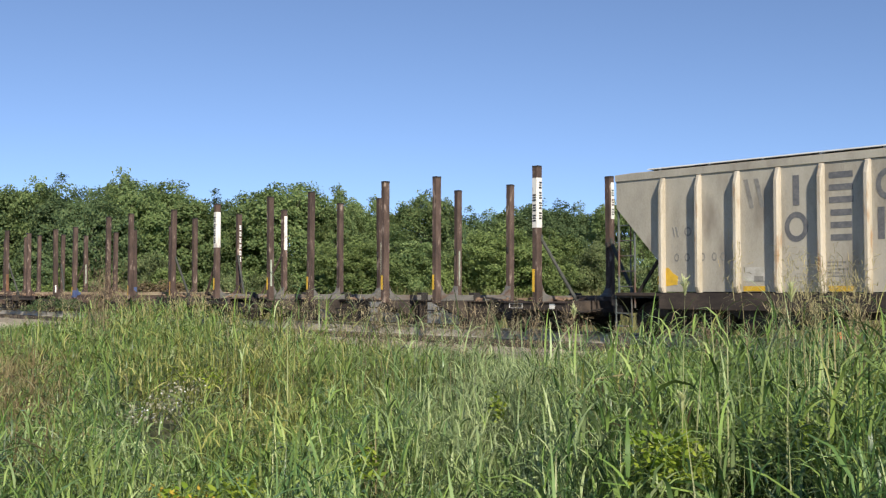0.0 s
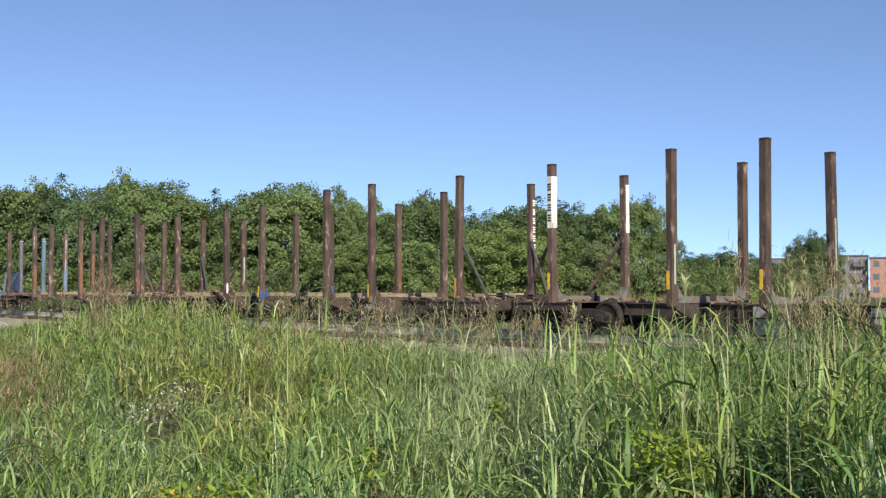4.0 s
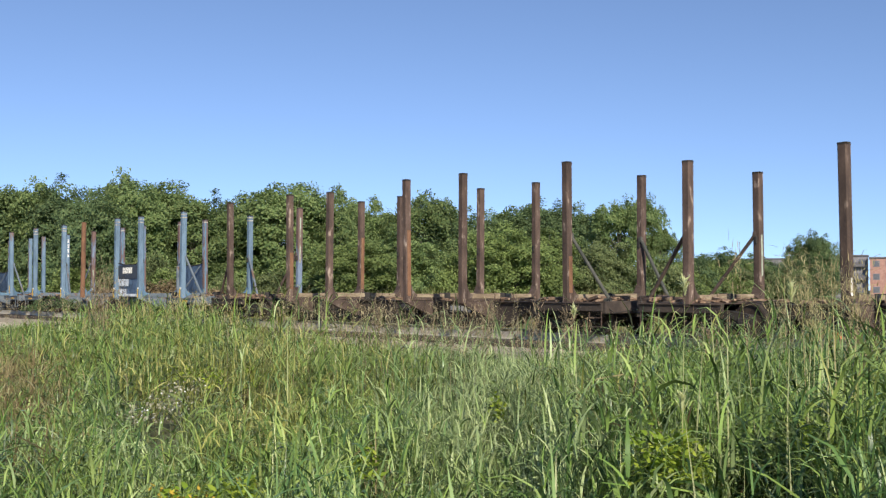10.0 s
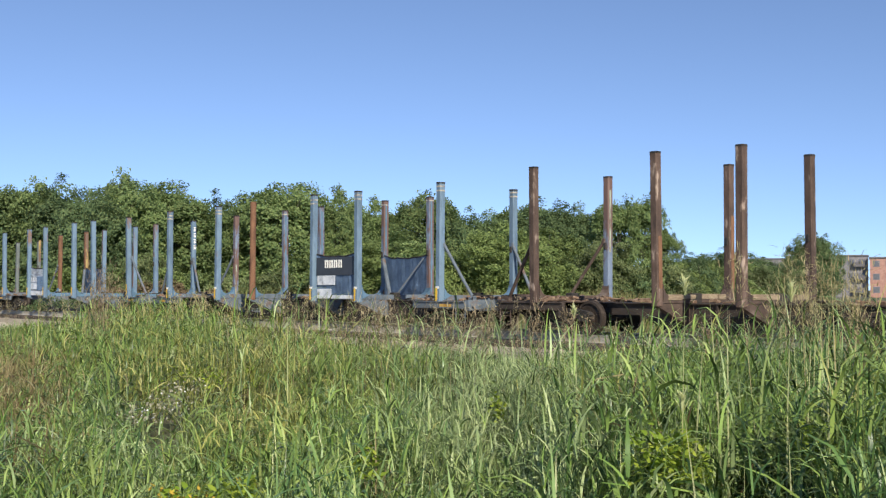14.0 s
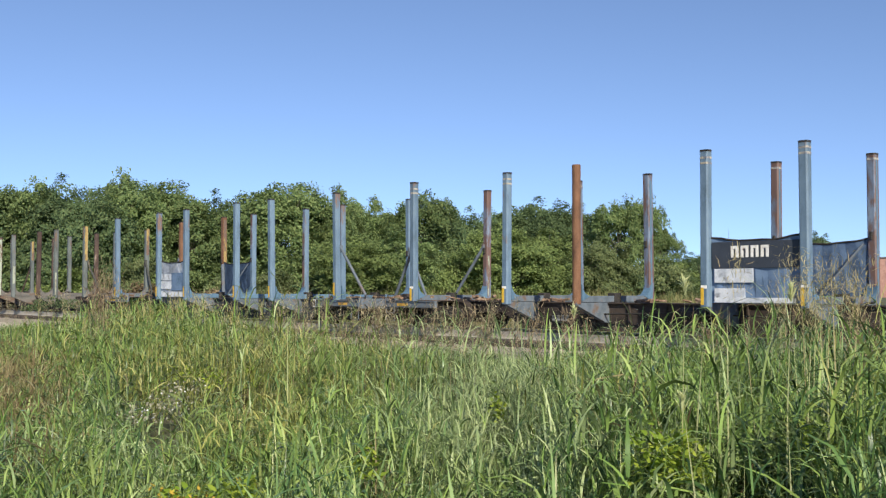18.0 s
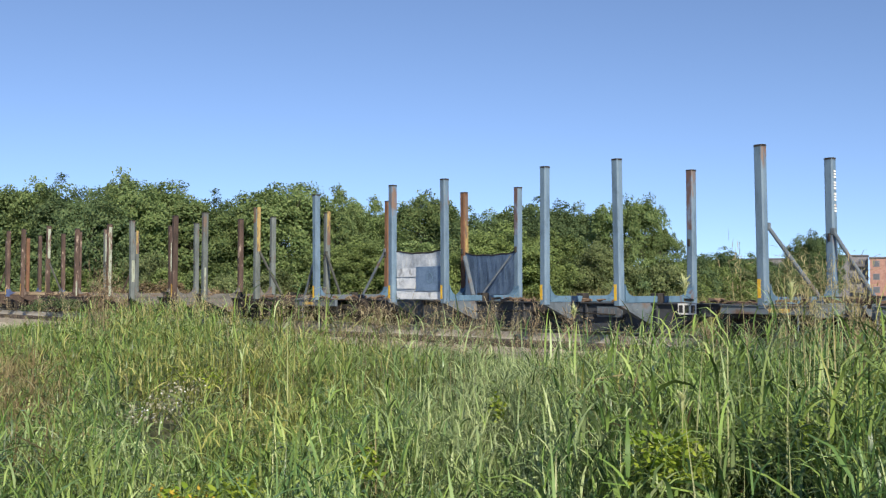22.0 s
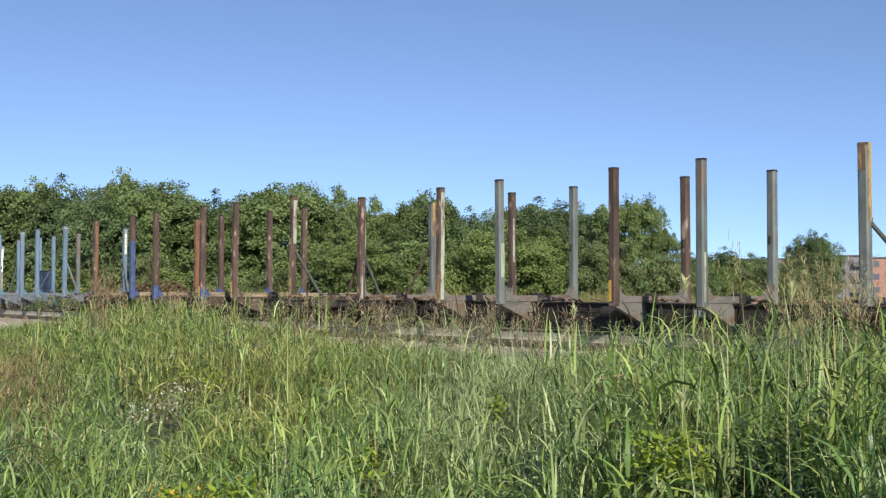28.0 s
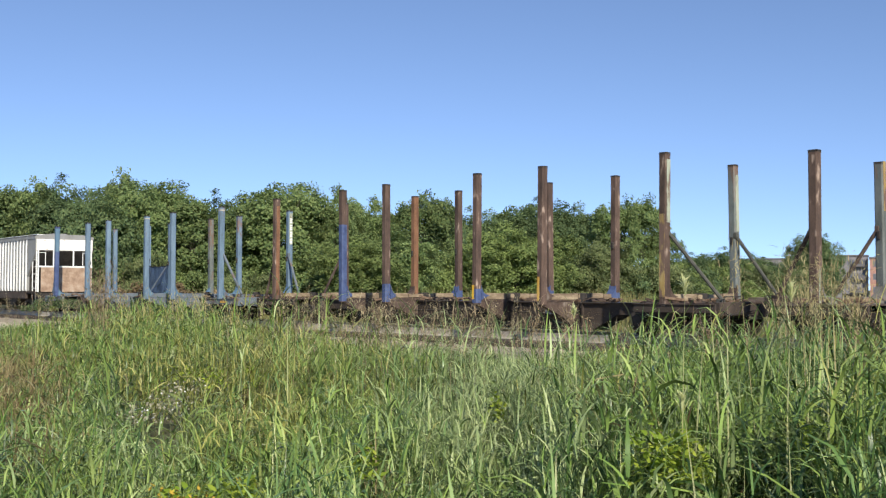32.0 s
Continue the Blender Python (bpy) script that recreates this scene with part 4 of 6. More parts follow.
    if lettered:
        y0, y1 = -hy - 0.006, -hy + 0.002

        def mark(shape, x0, x1, z0, z1, mat, label=""):
            """Painted plain shapes: a ring, stacked bars, standing bars or leaning bars."""
            bm, w, h = bmesh.new(), x1 - x0, z1 - z0
            if shape == "ring":
                cx, cz, n = (x0 + x1) / 2, (z0 + z1) / 2, 20
                for k in range(n):
                    a, b = 2 * math.pi * k / n, 2 * math.pi * (k + 1) / n
                    prism(bm, [(cx + w / 2 * q * math.cos(c), cz + h / 2 * q * math.sin(c)) for q, c in ((1, a), (1, b), (0.62, b), (0.62, a))], "y", y0, y1)
            elif shape == "stack":
                for lo, hi in ((0.0, 0.2), (0.4, 0.6), (0.8, 1.0)):
                    box(bm, (x0, y0, z0 + h * lo), (x1, y1, z0 + h * hi))
            elif shape == "post":
                box(bm, (x0, y0, z0), (x1, y1, z1))
            elif shape == "pair":
                box(bm, (x0, y0, z0), (x0 + 0.3 * w, y1, z1))
                box(bm, (x1 - 0.3 * w, y0, z0), (x1, y1, z1))
            else:
                for q in (0.0, 0.5):
                    prism(bm, [(x0 + w * q, z1), (x0 + w * (q + 0.2), z1), (x0 + w * (q + 0.5), z0), (x0 + w * (q + 0.3), z0)], "y", y0, y1)
            part("lettering", bm, mat, car, label)

        for k, (upper, lower) in enumerate((("lean", ""), ("post", "ring"), ("stack", "stack"), ("ring", "pair"), ("ring", "stack"), ("stack", "pair"), ("post", "ring"))):
            cx = -rib0 + (2 + k) * pitch + 0.40
            half = 0.07 if upper == "post" else 0.25
            mark(upper, cx - half, cx + half, 2.90, 3.52, LETTER_FADED if k == 0 else LETTER_GREY, "faded dark grey block lettering")
            if lower:
                half = 0.26 if lower == "ring" else 0.22
                mark(lower, cx - half, cx + half, 2.15, 2.77, LETTER_GREY, "faded dark grey block lettering")
        for cx, shape in ((-6.66, "lean"), (-6.33, "ring")):
            mark(shape, cx - 0.09, cx + 0.09, 2.36, 2.58, LETTER_FADED)
        for cx in (-6.63, -6.35, -5.95, -5.65, -5.43):
            mark("ring", cx - 0.065, cx + 0.065, 1.80, 1.99, LETTER_FADED)
        bm = prism(bmesh.new(), [(-7.16, 1.30), (-6.95, 1.25), (-6.62, 1.29), (-6.60, 1.47), (-6.74, 1.55), (-6.86, 1.67), (-7.02, 1.66), (-7.08, 1.52), (-7.17, 1.46)], "y", y0, y1)
        part("decal", bm, YELLOW, car, "smeared orange-yellow paint patch")
        for q in (2, 4, 6, 8):
            xx = -rib0 + q * pitch + 0.12
            part("reflector", boxes(((xx, y0, zb + 0.01), (xx + 0.52, y1, zb + 0.12))), YELLOW, car, "yellow reflective stripe")
        xx = -rib0 + 2 * pitch
        part("stencil_panel", boxes(((xx + 0.12, y0 + 0.001, zb + 0.22), (xx + 0.62, y1, zb + 0.52))), CHALK_SMEAR, car, "smeared whitish stencil panel")
        part("marking", boxes(((xx + 0.38, y0 - 0.002, zb + 0.22), (xx + 0.60, y1, zb + 0.33))), LETTER_FADED, car)
        for k in range(5):
            part("marking", boxes(((xx + 2 * pitch + 0.1, y0, zb + 0.3 + 0.07 * k), (xx + 2 * pitch + 0.1 + (0.5, 0.36, 0.45, 0.3, 0.4)[k], y1, zb + 0.325 + 0.07 * k))), LETTER_FADED, car)
    return car


CARS = []


def add_car(u, make):
    wheels = []
    car = make(wheels)
    CARS.append((car, u, wheels))
    return car


def plain(mat, n=6):
    return [(mat, [])] * n


YEL = (1.18, 1.60, YELLOW, "outleft")
YEL_LOW = (0.92, 1.30, YELLOW, "outleft")


# each log car: its bunks along it, and the tops of its stakes on both sides
BUNKS = {
    1: (8.06, 4.22, 1.92, -1.96, -4.29, -7.88),
    2: (8.20, 4.34, 2.01, -1.82, -4.13, -7.84),
    3: (8.02, 4.22, 1.88, -1.97, -4.15, -7.95),
    4: (8.02, 4.25, 1.87, -1.83, -4.23, -7.93),
    5: (7.96, 4.17, 1.80, -1.93, -4.22, -8.04),
    6: (7.84, 4.11, 1.67, -2.10, -4.49, -8.07),
    7: (7.76, 4.01, 1.64, -2.20, -4.33, -8.10),
    8: (7.97, 4.17, 1.82, -1.95, -4.23, -7.98),
}
TOPS = {
    1: ((4.32, 4.35, 4.39, 4.35, 4.34, 4.32), (4.26, 4.32, 4.31, 4.31, 4.28, 4.25)),
    2: ((4.30, 4.36, 4.35, 4.08, 4.07, 4.04), (4.27, 4.30, 4.04, 4.05, 4.03, 4.01)),
    3: ((4.33, 4.36, 4.37, 4.27, 4.33, 4.30), (4.21, 4.31, 4.30, 4.31, 4.27, 4.27)),
    4: ((4.18, 4.20, 4.24, 4.25, 4.24, 4.26), (4.16, 4.19, 4.22, 4.23, 4.23, 4.22)),
    5: ((4.21, 4.26, 4.28, 4.26, 4.25, 4.22), (4.18, 4.22, 4.22, 4.22, 4.22, 4.19)),
    6: ((4.02, 4.06, 4.07, 4.07, 4.03, 3.99), (3.99, 4.03, 4.07, 4.08, 4.07, 3.98)),
    7: ((4.29, 4.30, 4.31, 4.30, 4.27, 4.25), (4.24, 4.27, 4.26, 4.30, 4.26, 4.24)),
    8: ((4.20, 4.20, 4.20, 4.20, 4.20, 4.20), (4.20, 4.20, 4.20, 4.20, 4.20, 4.20)),
}


def build_train():
    six = lambda m: [m] * 6
    t, f = True, False
    add_car(-7.35, lambda w: covered_hopper("dirty cream covered hopper wagon with faded dark lettering", HOPPER_PAINT, HOPPER_RIB, 15, 6.99, 0.964, True, w, DARK))
    # rust-brown car with white marked end stakes
    near = [(RUST, [(2.75, 4.02, FLAKED_WHITE, "all"), (1.12, 1.70, YELLOW, "outleft")], "", [(3.60, 3, "out", LETTER_BLACK), (3.92, 4, "fwd", LETTER_BLACK)]),
            (RUST, [YEL]), (RUST, [YEL]), (RUST, [YEL]), (RUST, [YEL, (1.3, 2.2, CHALK, "edge")]),
            (RUST, [(2.72, 4.02, FLAKED_WHITE, "all"), YEL], "", [(3.84, 4, "out", LETTER_BLACK)])]
    far = [(RUST, [(3.1, 4.1, FLAKED_WHITE, "fwd")], "", [(3.9, 3, "fwd", GREY_GREEN)]), (RUST, []), (RUST, [(1.3, 2.4, CHALK, "edge")]), (RUST, [(1.6, 2.8, CHALK, "edge")]), (RUST, []), (RUST, [(2.7, 4.0, FLAKED_WHITE, "fwd")])]
    car = add_car(-26.27, lambda w: log_car("rust-brown log car, white marked end stakes, grey centre sill", TOPS[1], near, far, SILL_DARK, six(BUNK_DULL), SILL_DARK, [f] * 6, 11, w, marks=[(3.3, 0.58, 0.75, 4, SILL_GREY, LETTER_BLACK)], bunks=BUNKS[1]))
    # pale plates paint the lit grey sill; dark between them is bearer shadow
    for xa, xb in ((-0.2, 1.25), (2.6, 4.0), (-2.9, -2.2)):
        part("sill_plate", boxes(((xa, -0.394, 0.18), (xb, -0.384, 0.80)), bevel=0.003), SILL_GREY, car, "light grey plate for a lit stretch of the sill")
    for a, b in (((7.15, 0.70), (7.62, 0.712)), ((7.15, 0.818), (7.62, 0.83)), ((7.15, 0.712), (7.165, 0.818)), ((7.605, 0.712), (7.62, 0.818)), ((8.55, 0.70), (8.72, 0.83))):
        part("marking", boxes(((a[0], -1.558, a[1]), (b[0], -1.547, b[1]))), FLAKED_WHITE, car, "white outlined marking on the side sill")
    # plain rust car with blue feet on one bunk
    near = [(RUST, [(0.95, 1.5, OCHRE, "outleft")]), (RUST, [(0.95, 1.35, OCHRE, "outleft")]), (RUST, []), (RUST, [(0.82, 1.15, DEEP_BLUE, "all"), YEL_LOW]), (RUST, [(1.05, 1.4, FLAKED_WHITE, "edge")]), (RUST, [])]
    far = [(RUST, [], "", [(3.8, 6, "fwd", WHITE_PAINT)]), (RUST, []), (RUST, [(1.2, 2.6, RUST_ORANGE, "fwd")]), (RUST, [(0.82, 1.3, DEEP_BLUE, "all")]), (RUST, []), (RUST, [(1.5, 2.5, CHALK, "edge")])]
    bunk = six(SILL_BROWN)
    add_car(-45.78, lambda w: log_car("rust-brown log car with bleached bunk timbers and blue-footed stakes", TOPS[2], near, far, SILL_DARK, bunk, SILL_BROWN, [t] * 6, 12, w, litter=120, marks=[(3.0, 0.62, 0.7, 4, DARK, SILL_GREY), (-2.9, 0.62, 0.6, 4, DARK, LETTER_FADED)], bunks=BUNKS[2]))
    near = [(RUST, [(1.1, 2.0, RUST_ORANGE, "fwd")]), (RUST, []), (RUST, [(1.0, 2.9, RUST_ORANGE, "fwd")]), (RUST, []), (RUST, [(1.2, 2.4, RUST_ORANGE, "fwd")]), (RUST, [])]
    far = [(RUST, []), (RUST, []), (RUST, []), (RUST, []), (RUST, [(1.2, 3.0, RUST_ORANGE, "fwd")]), (STAKE_BLUE_RUSTED, [(2.2, 3.9, CHALK, "edge")])]
    add_car(-65.16, lambda w: log_car("bare rust-brown log car littered with bark scraps", TOPS[3], near, far, SILL_DARK, six(SILL_BROWN), SILL_BROWN, [t, t, t, t, t, f], 13, w, litter=150, marks=[(3.0, 0.62, 0.9, 6, DARK, SILL_GREY)], bunks=BUNKS[3]))
    # blue cars with sheet-metal pens
    cap = [(4.05, 4.095, FADED_TAN, "all"), (3.93, 3.975, FADED_TAN, "all")]
    yl = [(0.84, 1.22, YELLOW, "outleft"), (1.20, 1.27, WHITE_PAINT, "out")]
    near = [(STAKE_BLUE, cap + yl), (STAKE_BLUE, cap + yl), (STAKE_BLUE, cap + yl), (RUST_ORANGE, [], "pipe"), (STAKE_BLUE, cap + yl), (STAKE_BLUE, cap + yl)]
    far = [(STAKE_BLUE, cap), (STAKE_BLUE_RUSTED, [(0.85, 4.05, BLUE, "edge")] + cap[:1]), (STAKE_BLUE_RUSTED, [(0.85, 4.05, BLUE, "edge")] + cap[:1]), (STAKE_BLUE_RUSTED, [(0.85, 4.05, BLUE, "edge")]), (STAKE_BLUE_RUSTED, [(0.85, 4.05, BLUE, "edge")] + cap[:1]), (STAKE_BLUE_RUSTED, [(1.0, 2.2, CHALK, "edge")])]
    car = add_car(-84.71, lambda w: log_car("faded blue log car with a dark sheet-metal pen", TOPS[4], near, far, SILL_DARK, [SILL_BLUE] * 6, SILL_BLUE, [f] * 6, 14, w, marks=[(-3.3, 0.45, 0.62, 4, DARK, SILL_GREY)], bunks=BUNKS[4]))
    wid = BUNKS[4][1] - BUNKS[4][2]
    navy = dict(base=PANEL_BLUE, label="dull blue sheet panel with dark top band", patches=[
        ((0.14, 1.83), (wid - 0.14, 2.40), PANEL_DARK, "dark_band"), ((0.2, 1.52), (1.15, 1.82), PANEL_WHITE, "bare_patch"), ((0.2, 1.10), (0.95, 1.40), PANEL_WHITE, "bare_patch"), ((0.2, 1.09), (wid - 0.25, 1.20), PANEL_WHITE, "bare_patch")]
        + [((0.62 + k * 0.24, 2.06), (0.80 + k * 0.24, 2.31), WHITE_PAINT, "marking") for k in range(4)])
    inner = dict(base=PANEL_BLUE, label="dull blue sheet panel seen from inside", patches=[])
    basket(car, BUNKS[4][2], BUNKS[4][1], (navy, inner))
    near = [(STAKE_BLUE, [(1.0, 1.4, YELLOW, "outleft")]), (STAKE_BLUE, [YEL_LOW]), (STAKE_BLUE, [YEL_LOW]), (STAKE_BLUE, [YEL_LOW]), (STAKE_BLUE, [YEL_LOW]), (STAKE_BLUE, [YEL_LOW])]
    far = [(STAKE_BLUE, [], "", [(3.9, 4, "fwd", WHITE_PAINT), ]), (STAKE_BLUE, [(2.7, 4.2, STAKE_BLUE_RUSTED, "out")]), (STAKE_BLUE, [(1.0, 4.1, STAKE_BLUE_RUSTED, "out")]), (STAKE_BLUE, [(2.8, 4.2, STAKE_BLUE_RUSTED, "out")]), (RUST_ORANGE, [(0.95, 4.1, OCHRE_WORN, "fwd")]), (RUST_ORANGE, [(1.0, 1.2, CHALK, "edge")])]
    car = add_car(-104.23, lambda w: log_car("faded blue log car with a silvery sheet-metal pen", TOPS[5], near, far, SILL_SLATE, [BLUE] * 5 + [SILL_BLUE], SILL_BLUE, [f] * 6, 15, w, marks=[(5.3, 0.72, 0.5, 3, WHITE_PAINT, LETTER_BLACK), (3.0, 0.62, 0.8, 4, SILL_BLUE, LETTER_GREY)], bunks=BUNKS[5]))
    wid = BUNKS[5][3] - BUNKS[5][4]
    silver = dict(base=PANEL_SILVER, label="bare silver sheet panel patched with blue", patches=[
        ((0.16, 1.74), (1.12, 1.98), PANEL_WHITE, "bare_patch"), ((0.16, 1.40), (0.98, 1.70), PANEL_WHITE, "bare_patch"), ((0.16, 1.10), (wid - 0.2, 1.30), PANEL_WHITE, "bare_patch"), ((1.02, 1.34), (wid - 0.16, 2.03), PANEL_BLUE, "blue_patch")])
    basket(car, BUNKS[5][4], BUNKS[5][3], (silver, inner))
    bm = bmesh.new()
    for k in range(20):
        a0, a1 = 2 * math.pi * k / 20, 2 * math.pi * (k + 1) / 20
        cx, cz = BUNKS[5][4] + 1.62, 1.505
        rod(bm, (cx + 0.12 * math.cos(a0), -1.457, cz + 0.14 * math.sin(a0)), (cx + 0.12 * math.cos(a1), -1.457, cz + 0.14 * math.sin(a1)), 0.009, 4)
    part("emblem", bm, BLUE, car, "faded grey ring emblem")
    # mixed-paint car
    near = [(STAKE_GREEN, [(2.5, 4.04, OCHRE_WORN, "fwd"), (3.5, 4.04, OCHRE_WORN, "out")]), (STAKE_GREEN, [(0.9, 2.0, CHALK, "edge")]), (RUST, [(0.9, 1.4, OCHRE, "outleft")]), (STAKE_GREEN, [(1.5, 2.4, CHALK, "fwd")]), (RUST, [(0.9, 3.9, CHALK, "fwd"), (0.9, 1.6, OCHRE_WORN, "out")]), (RUST, [(0.9, 1.9, CHALK, "edge")])]
    far = [(STAKE_GREEN, [(2.8, 4.04, OCHRE_WORN, "fwd")]), (STAKE_GREEN, []), (RUST, []), (STAKE_GREEN, []), (RUST, [(2.0, 3.3, CHALK, "edge")]), (STAKE_GREEN, [(2.9, 4.0, OCHRE_WORN, "fwd")])]
    add_car(-123.68, lambda w: log_car("log car in patchy grey-green, ochre and rust paint", TOPS[6], near, far, DARK, six(BUNK_DULL), BUNK_DULL, [f] * 6, 16, w, marks=[(3.4, 0.62, 0.5, 4, DARK, SILL_GREY)], bunks=BUNKS[6]))
    near = [(RUST, [(2.7, 4.14, CHALK, "fwd"), (1.0, 2.9, OCHRE_WORN, "out")]), (RUST, [(0.9, 1.5, OCHRE, "outleft")]), (RUST, [(0.82, 1.2, DEEP_BLUE, "all"), YEL_LOW]), (RUST, [(0.82, 1.35, DEEP_BLUE, "all")]), (RUST, [(0.82, 3.2, DEEP_BLUE, "all")]), (RUST, [(1.0, 4.0, RUST_ORANGE, "fwd")])]
    far = [(STAKE_GREEN, [(2.6, 4.0, CHALK, "fwd")]), (RUST, [(0.82, 1.1, DEEP_BLUE, "all")]), (RUST, [(0.82, 1.15, DEEP_BLUE, "all")]), (RUST, [(0.82, 1.15, DEEP_BLUE, "all")]), (RUST_ORANGE, []), (RUST, [])]
    bunk = six(SILL_BROWN)
    add_car(-143.19, lambda w: log_car("rust-brown log car with blue-painted stake feet", TOPS[7], near, far, SILL_DARK, bunk, SILL_BROWN, [t] * 6, 17, w, marks=[(3.4, 0.62, 0.5, 4, DARK, SILL_GREY)], bunks=BUNKS[7]))
    near = [(STAKE_BLUE, cap[:1]), (STAKE_BLUE, []), (STAKE_BLUE, cap[:1]), (STAKE_BLUE, []), (STAKE_BLUE, []), (DEEP_BLUE, [(3.0, 4.1, BLUE, "all")])]
    far = [(STAKE_BLUE, [(2.9, 4.1, CHALK, "fwd")], "", [(3.9, 4, "fwd", WHITE_PAINT)]), (STAKE_BLUE, []), (STAKE_GREEN, []), (STAKE_BLUE, []), (STAKE_BLUE, []), (STAKE_BLUE, [])]
    car = add_car(-162.92, lambda w: log_car("faded blue log car near the end of the train", TOPS[8], near, far, SILL_SLATE, six(SILL_BLUE), SILL_BLUE, [f] * 6, 18, w, bunks=BUNKS[8]))
    basket(car, BUNKS[8][4], BUNKS[8][3], (None, inner))
    add_car(-182.35, lambda w: covered_hopper("pale grey covered hopper wagon with close white ribs", HOPPER_GREY, HOPPER_WHITE, 31, 7.18, 0.4787, False, w, HOPPER_WHITE, 0.055))


build_train()
# the bodies ride low on their springs
for rolling, _, _ in CARS:
    for ch in rolling.children:
        if ch.name.split(".")[0] not in ("truck", "wheelset", "coupler", "air_hose"):
            ch.location.z -= 0.05

# distance that the train has rolled, at each time
ROLL = ((0.0, -0.050), (2.0, 8.280), (4.0, 16.400), (6.0, 24.232), (8.0, 32.100), (10.0, 39.897), (12.0, 47.449), (14.0, 54.745), (16.0, 62.083), (18.0, 69.575), (20.0, 77.095), (22.0, 84.422), (24.0, 91.663), (26.0, 98.894), (28.0, 106.194), (30.0, 113.576), (32.0, 121.053))


def rolled(t):
    """The rolled distance, gliding through the rows above."""
    ts, ds = np.array(ROLL).T
    v = np.gradient(ds, ts)
    i = min(max(int(np.searchsorted(ts, t)) - 1, 0), len(ts) - 2)
    h = ts[i + 1] - ts[i]
    q = (t - ts[i]) / h
    return float((2 * q ** 3 - 3 * q ** 2 + 1) * ds[i] + (q ** 3 - 2 * q ** 2 + q) * h * v[i] + (3 * q ** 2 - 2 * q ** 3) * ds[i + 1] + (q ** 3 - q ** 2) * h * v[i + 1])


def on_line(s):
    """A car whose middle has come to s, its trucks on the line."""
    a, b = line_at(s + 7.0), line_at(s - 7.0)
    m = (a + b) / 2
    return pose(m.x, m.y, RAIL_TOP, 0, 0, math.degrees(math.atan2(a.y - b.y, a.x - b.x)))


def motions():
    """All cars roll along the track; every wheelset turns with the way that it has rolled."""
    radius = 0.42
    times = [k * 32.0 / 240 for k in range(241)]
    turn = [pose(0, 0, radius, 0, math.degrees(rolled(t) / radius), 0) for t in times]
    for car, u, wheels in CARS:
        walk(car, [(k * 0.5, on_line(u + rolled(k * 0.5))) for k in range(65)])
        for w, x in wheels:
            walk(w, [(t, Matrix.Translation((x, 0, 0)) @ m) for t, m in zip(times, turn)])


# ---- trees ----
def crown_clumps(rng, clumps, lobes, low, gaps):
    """Leaf clumps of a crown of unit height and unit half-width, set on the outside of uneven lobes; gaps leaves some lobes bare."""
    lob = [(0.0, 0.0, 0.50, 0.62, 0.36)]
    for k in range(lobes):
        a = 2 * np.pi * (k * 0.618 + rng.uniform(-0.06, 0.06))
        z = 0.20 + 0.62 * (k + rng.uniform(0.2, 0.8)) / lobes
        q = 0.62 * math.sqrt(max(0.08, 1 - ((z - 0.45) / 0.52) ** 2)) * rng.uniform(0.8, 1.15)
        lob.append((q * np.cos(a), q * np.sin(a), z, rng.uniform(0.24, 0.42), rng.uniform(0.10, 0.17)))
    lob.append((rng.uniform(-0.12, 0.12), rng.uniform(-0.12, 0.12), 0.86, 0.26, 0.13))
    lob = np.array(lob)
    area = lob[:, 3] * (lob[:, 3] + 2 * lob[:, 4])
    keep = rng.uniform(0, 1, len(lob)) > gaps
    keep[-1] = True
    p = area * keep / (area * keep).sum()
    out = []
    while len(out) < clumps:
        k = rng.choice(len(lob), p=p)
        lx, ly, lz, lr, lh = lob[k]
        d = rng.normal(size=3)
        d /= np.linalg.norm(d)
        r = rng.uniform(0.72, 1.0)
        c = np.array((lx + d[0] * lr * r, ly + d[1] * lr * r, lz + d[2] * lh * r))
        if c[2] < low or c[2] > 0.985:
            continue
        q = ((c[0] - lob[:, 0]) ** 2 + (c[1] - lob[:, 1]) ** 2) / lob[:, 3] ** 2 + (c[2] - lob[:, 2]) ** 2 / lob[:, 4] ** 2
        q[k] = 1.0
        if (q < 0.5).any() and rng.uniform() < 0.85:
            continue
        out.append((c, d))
    return out


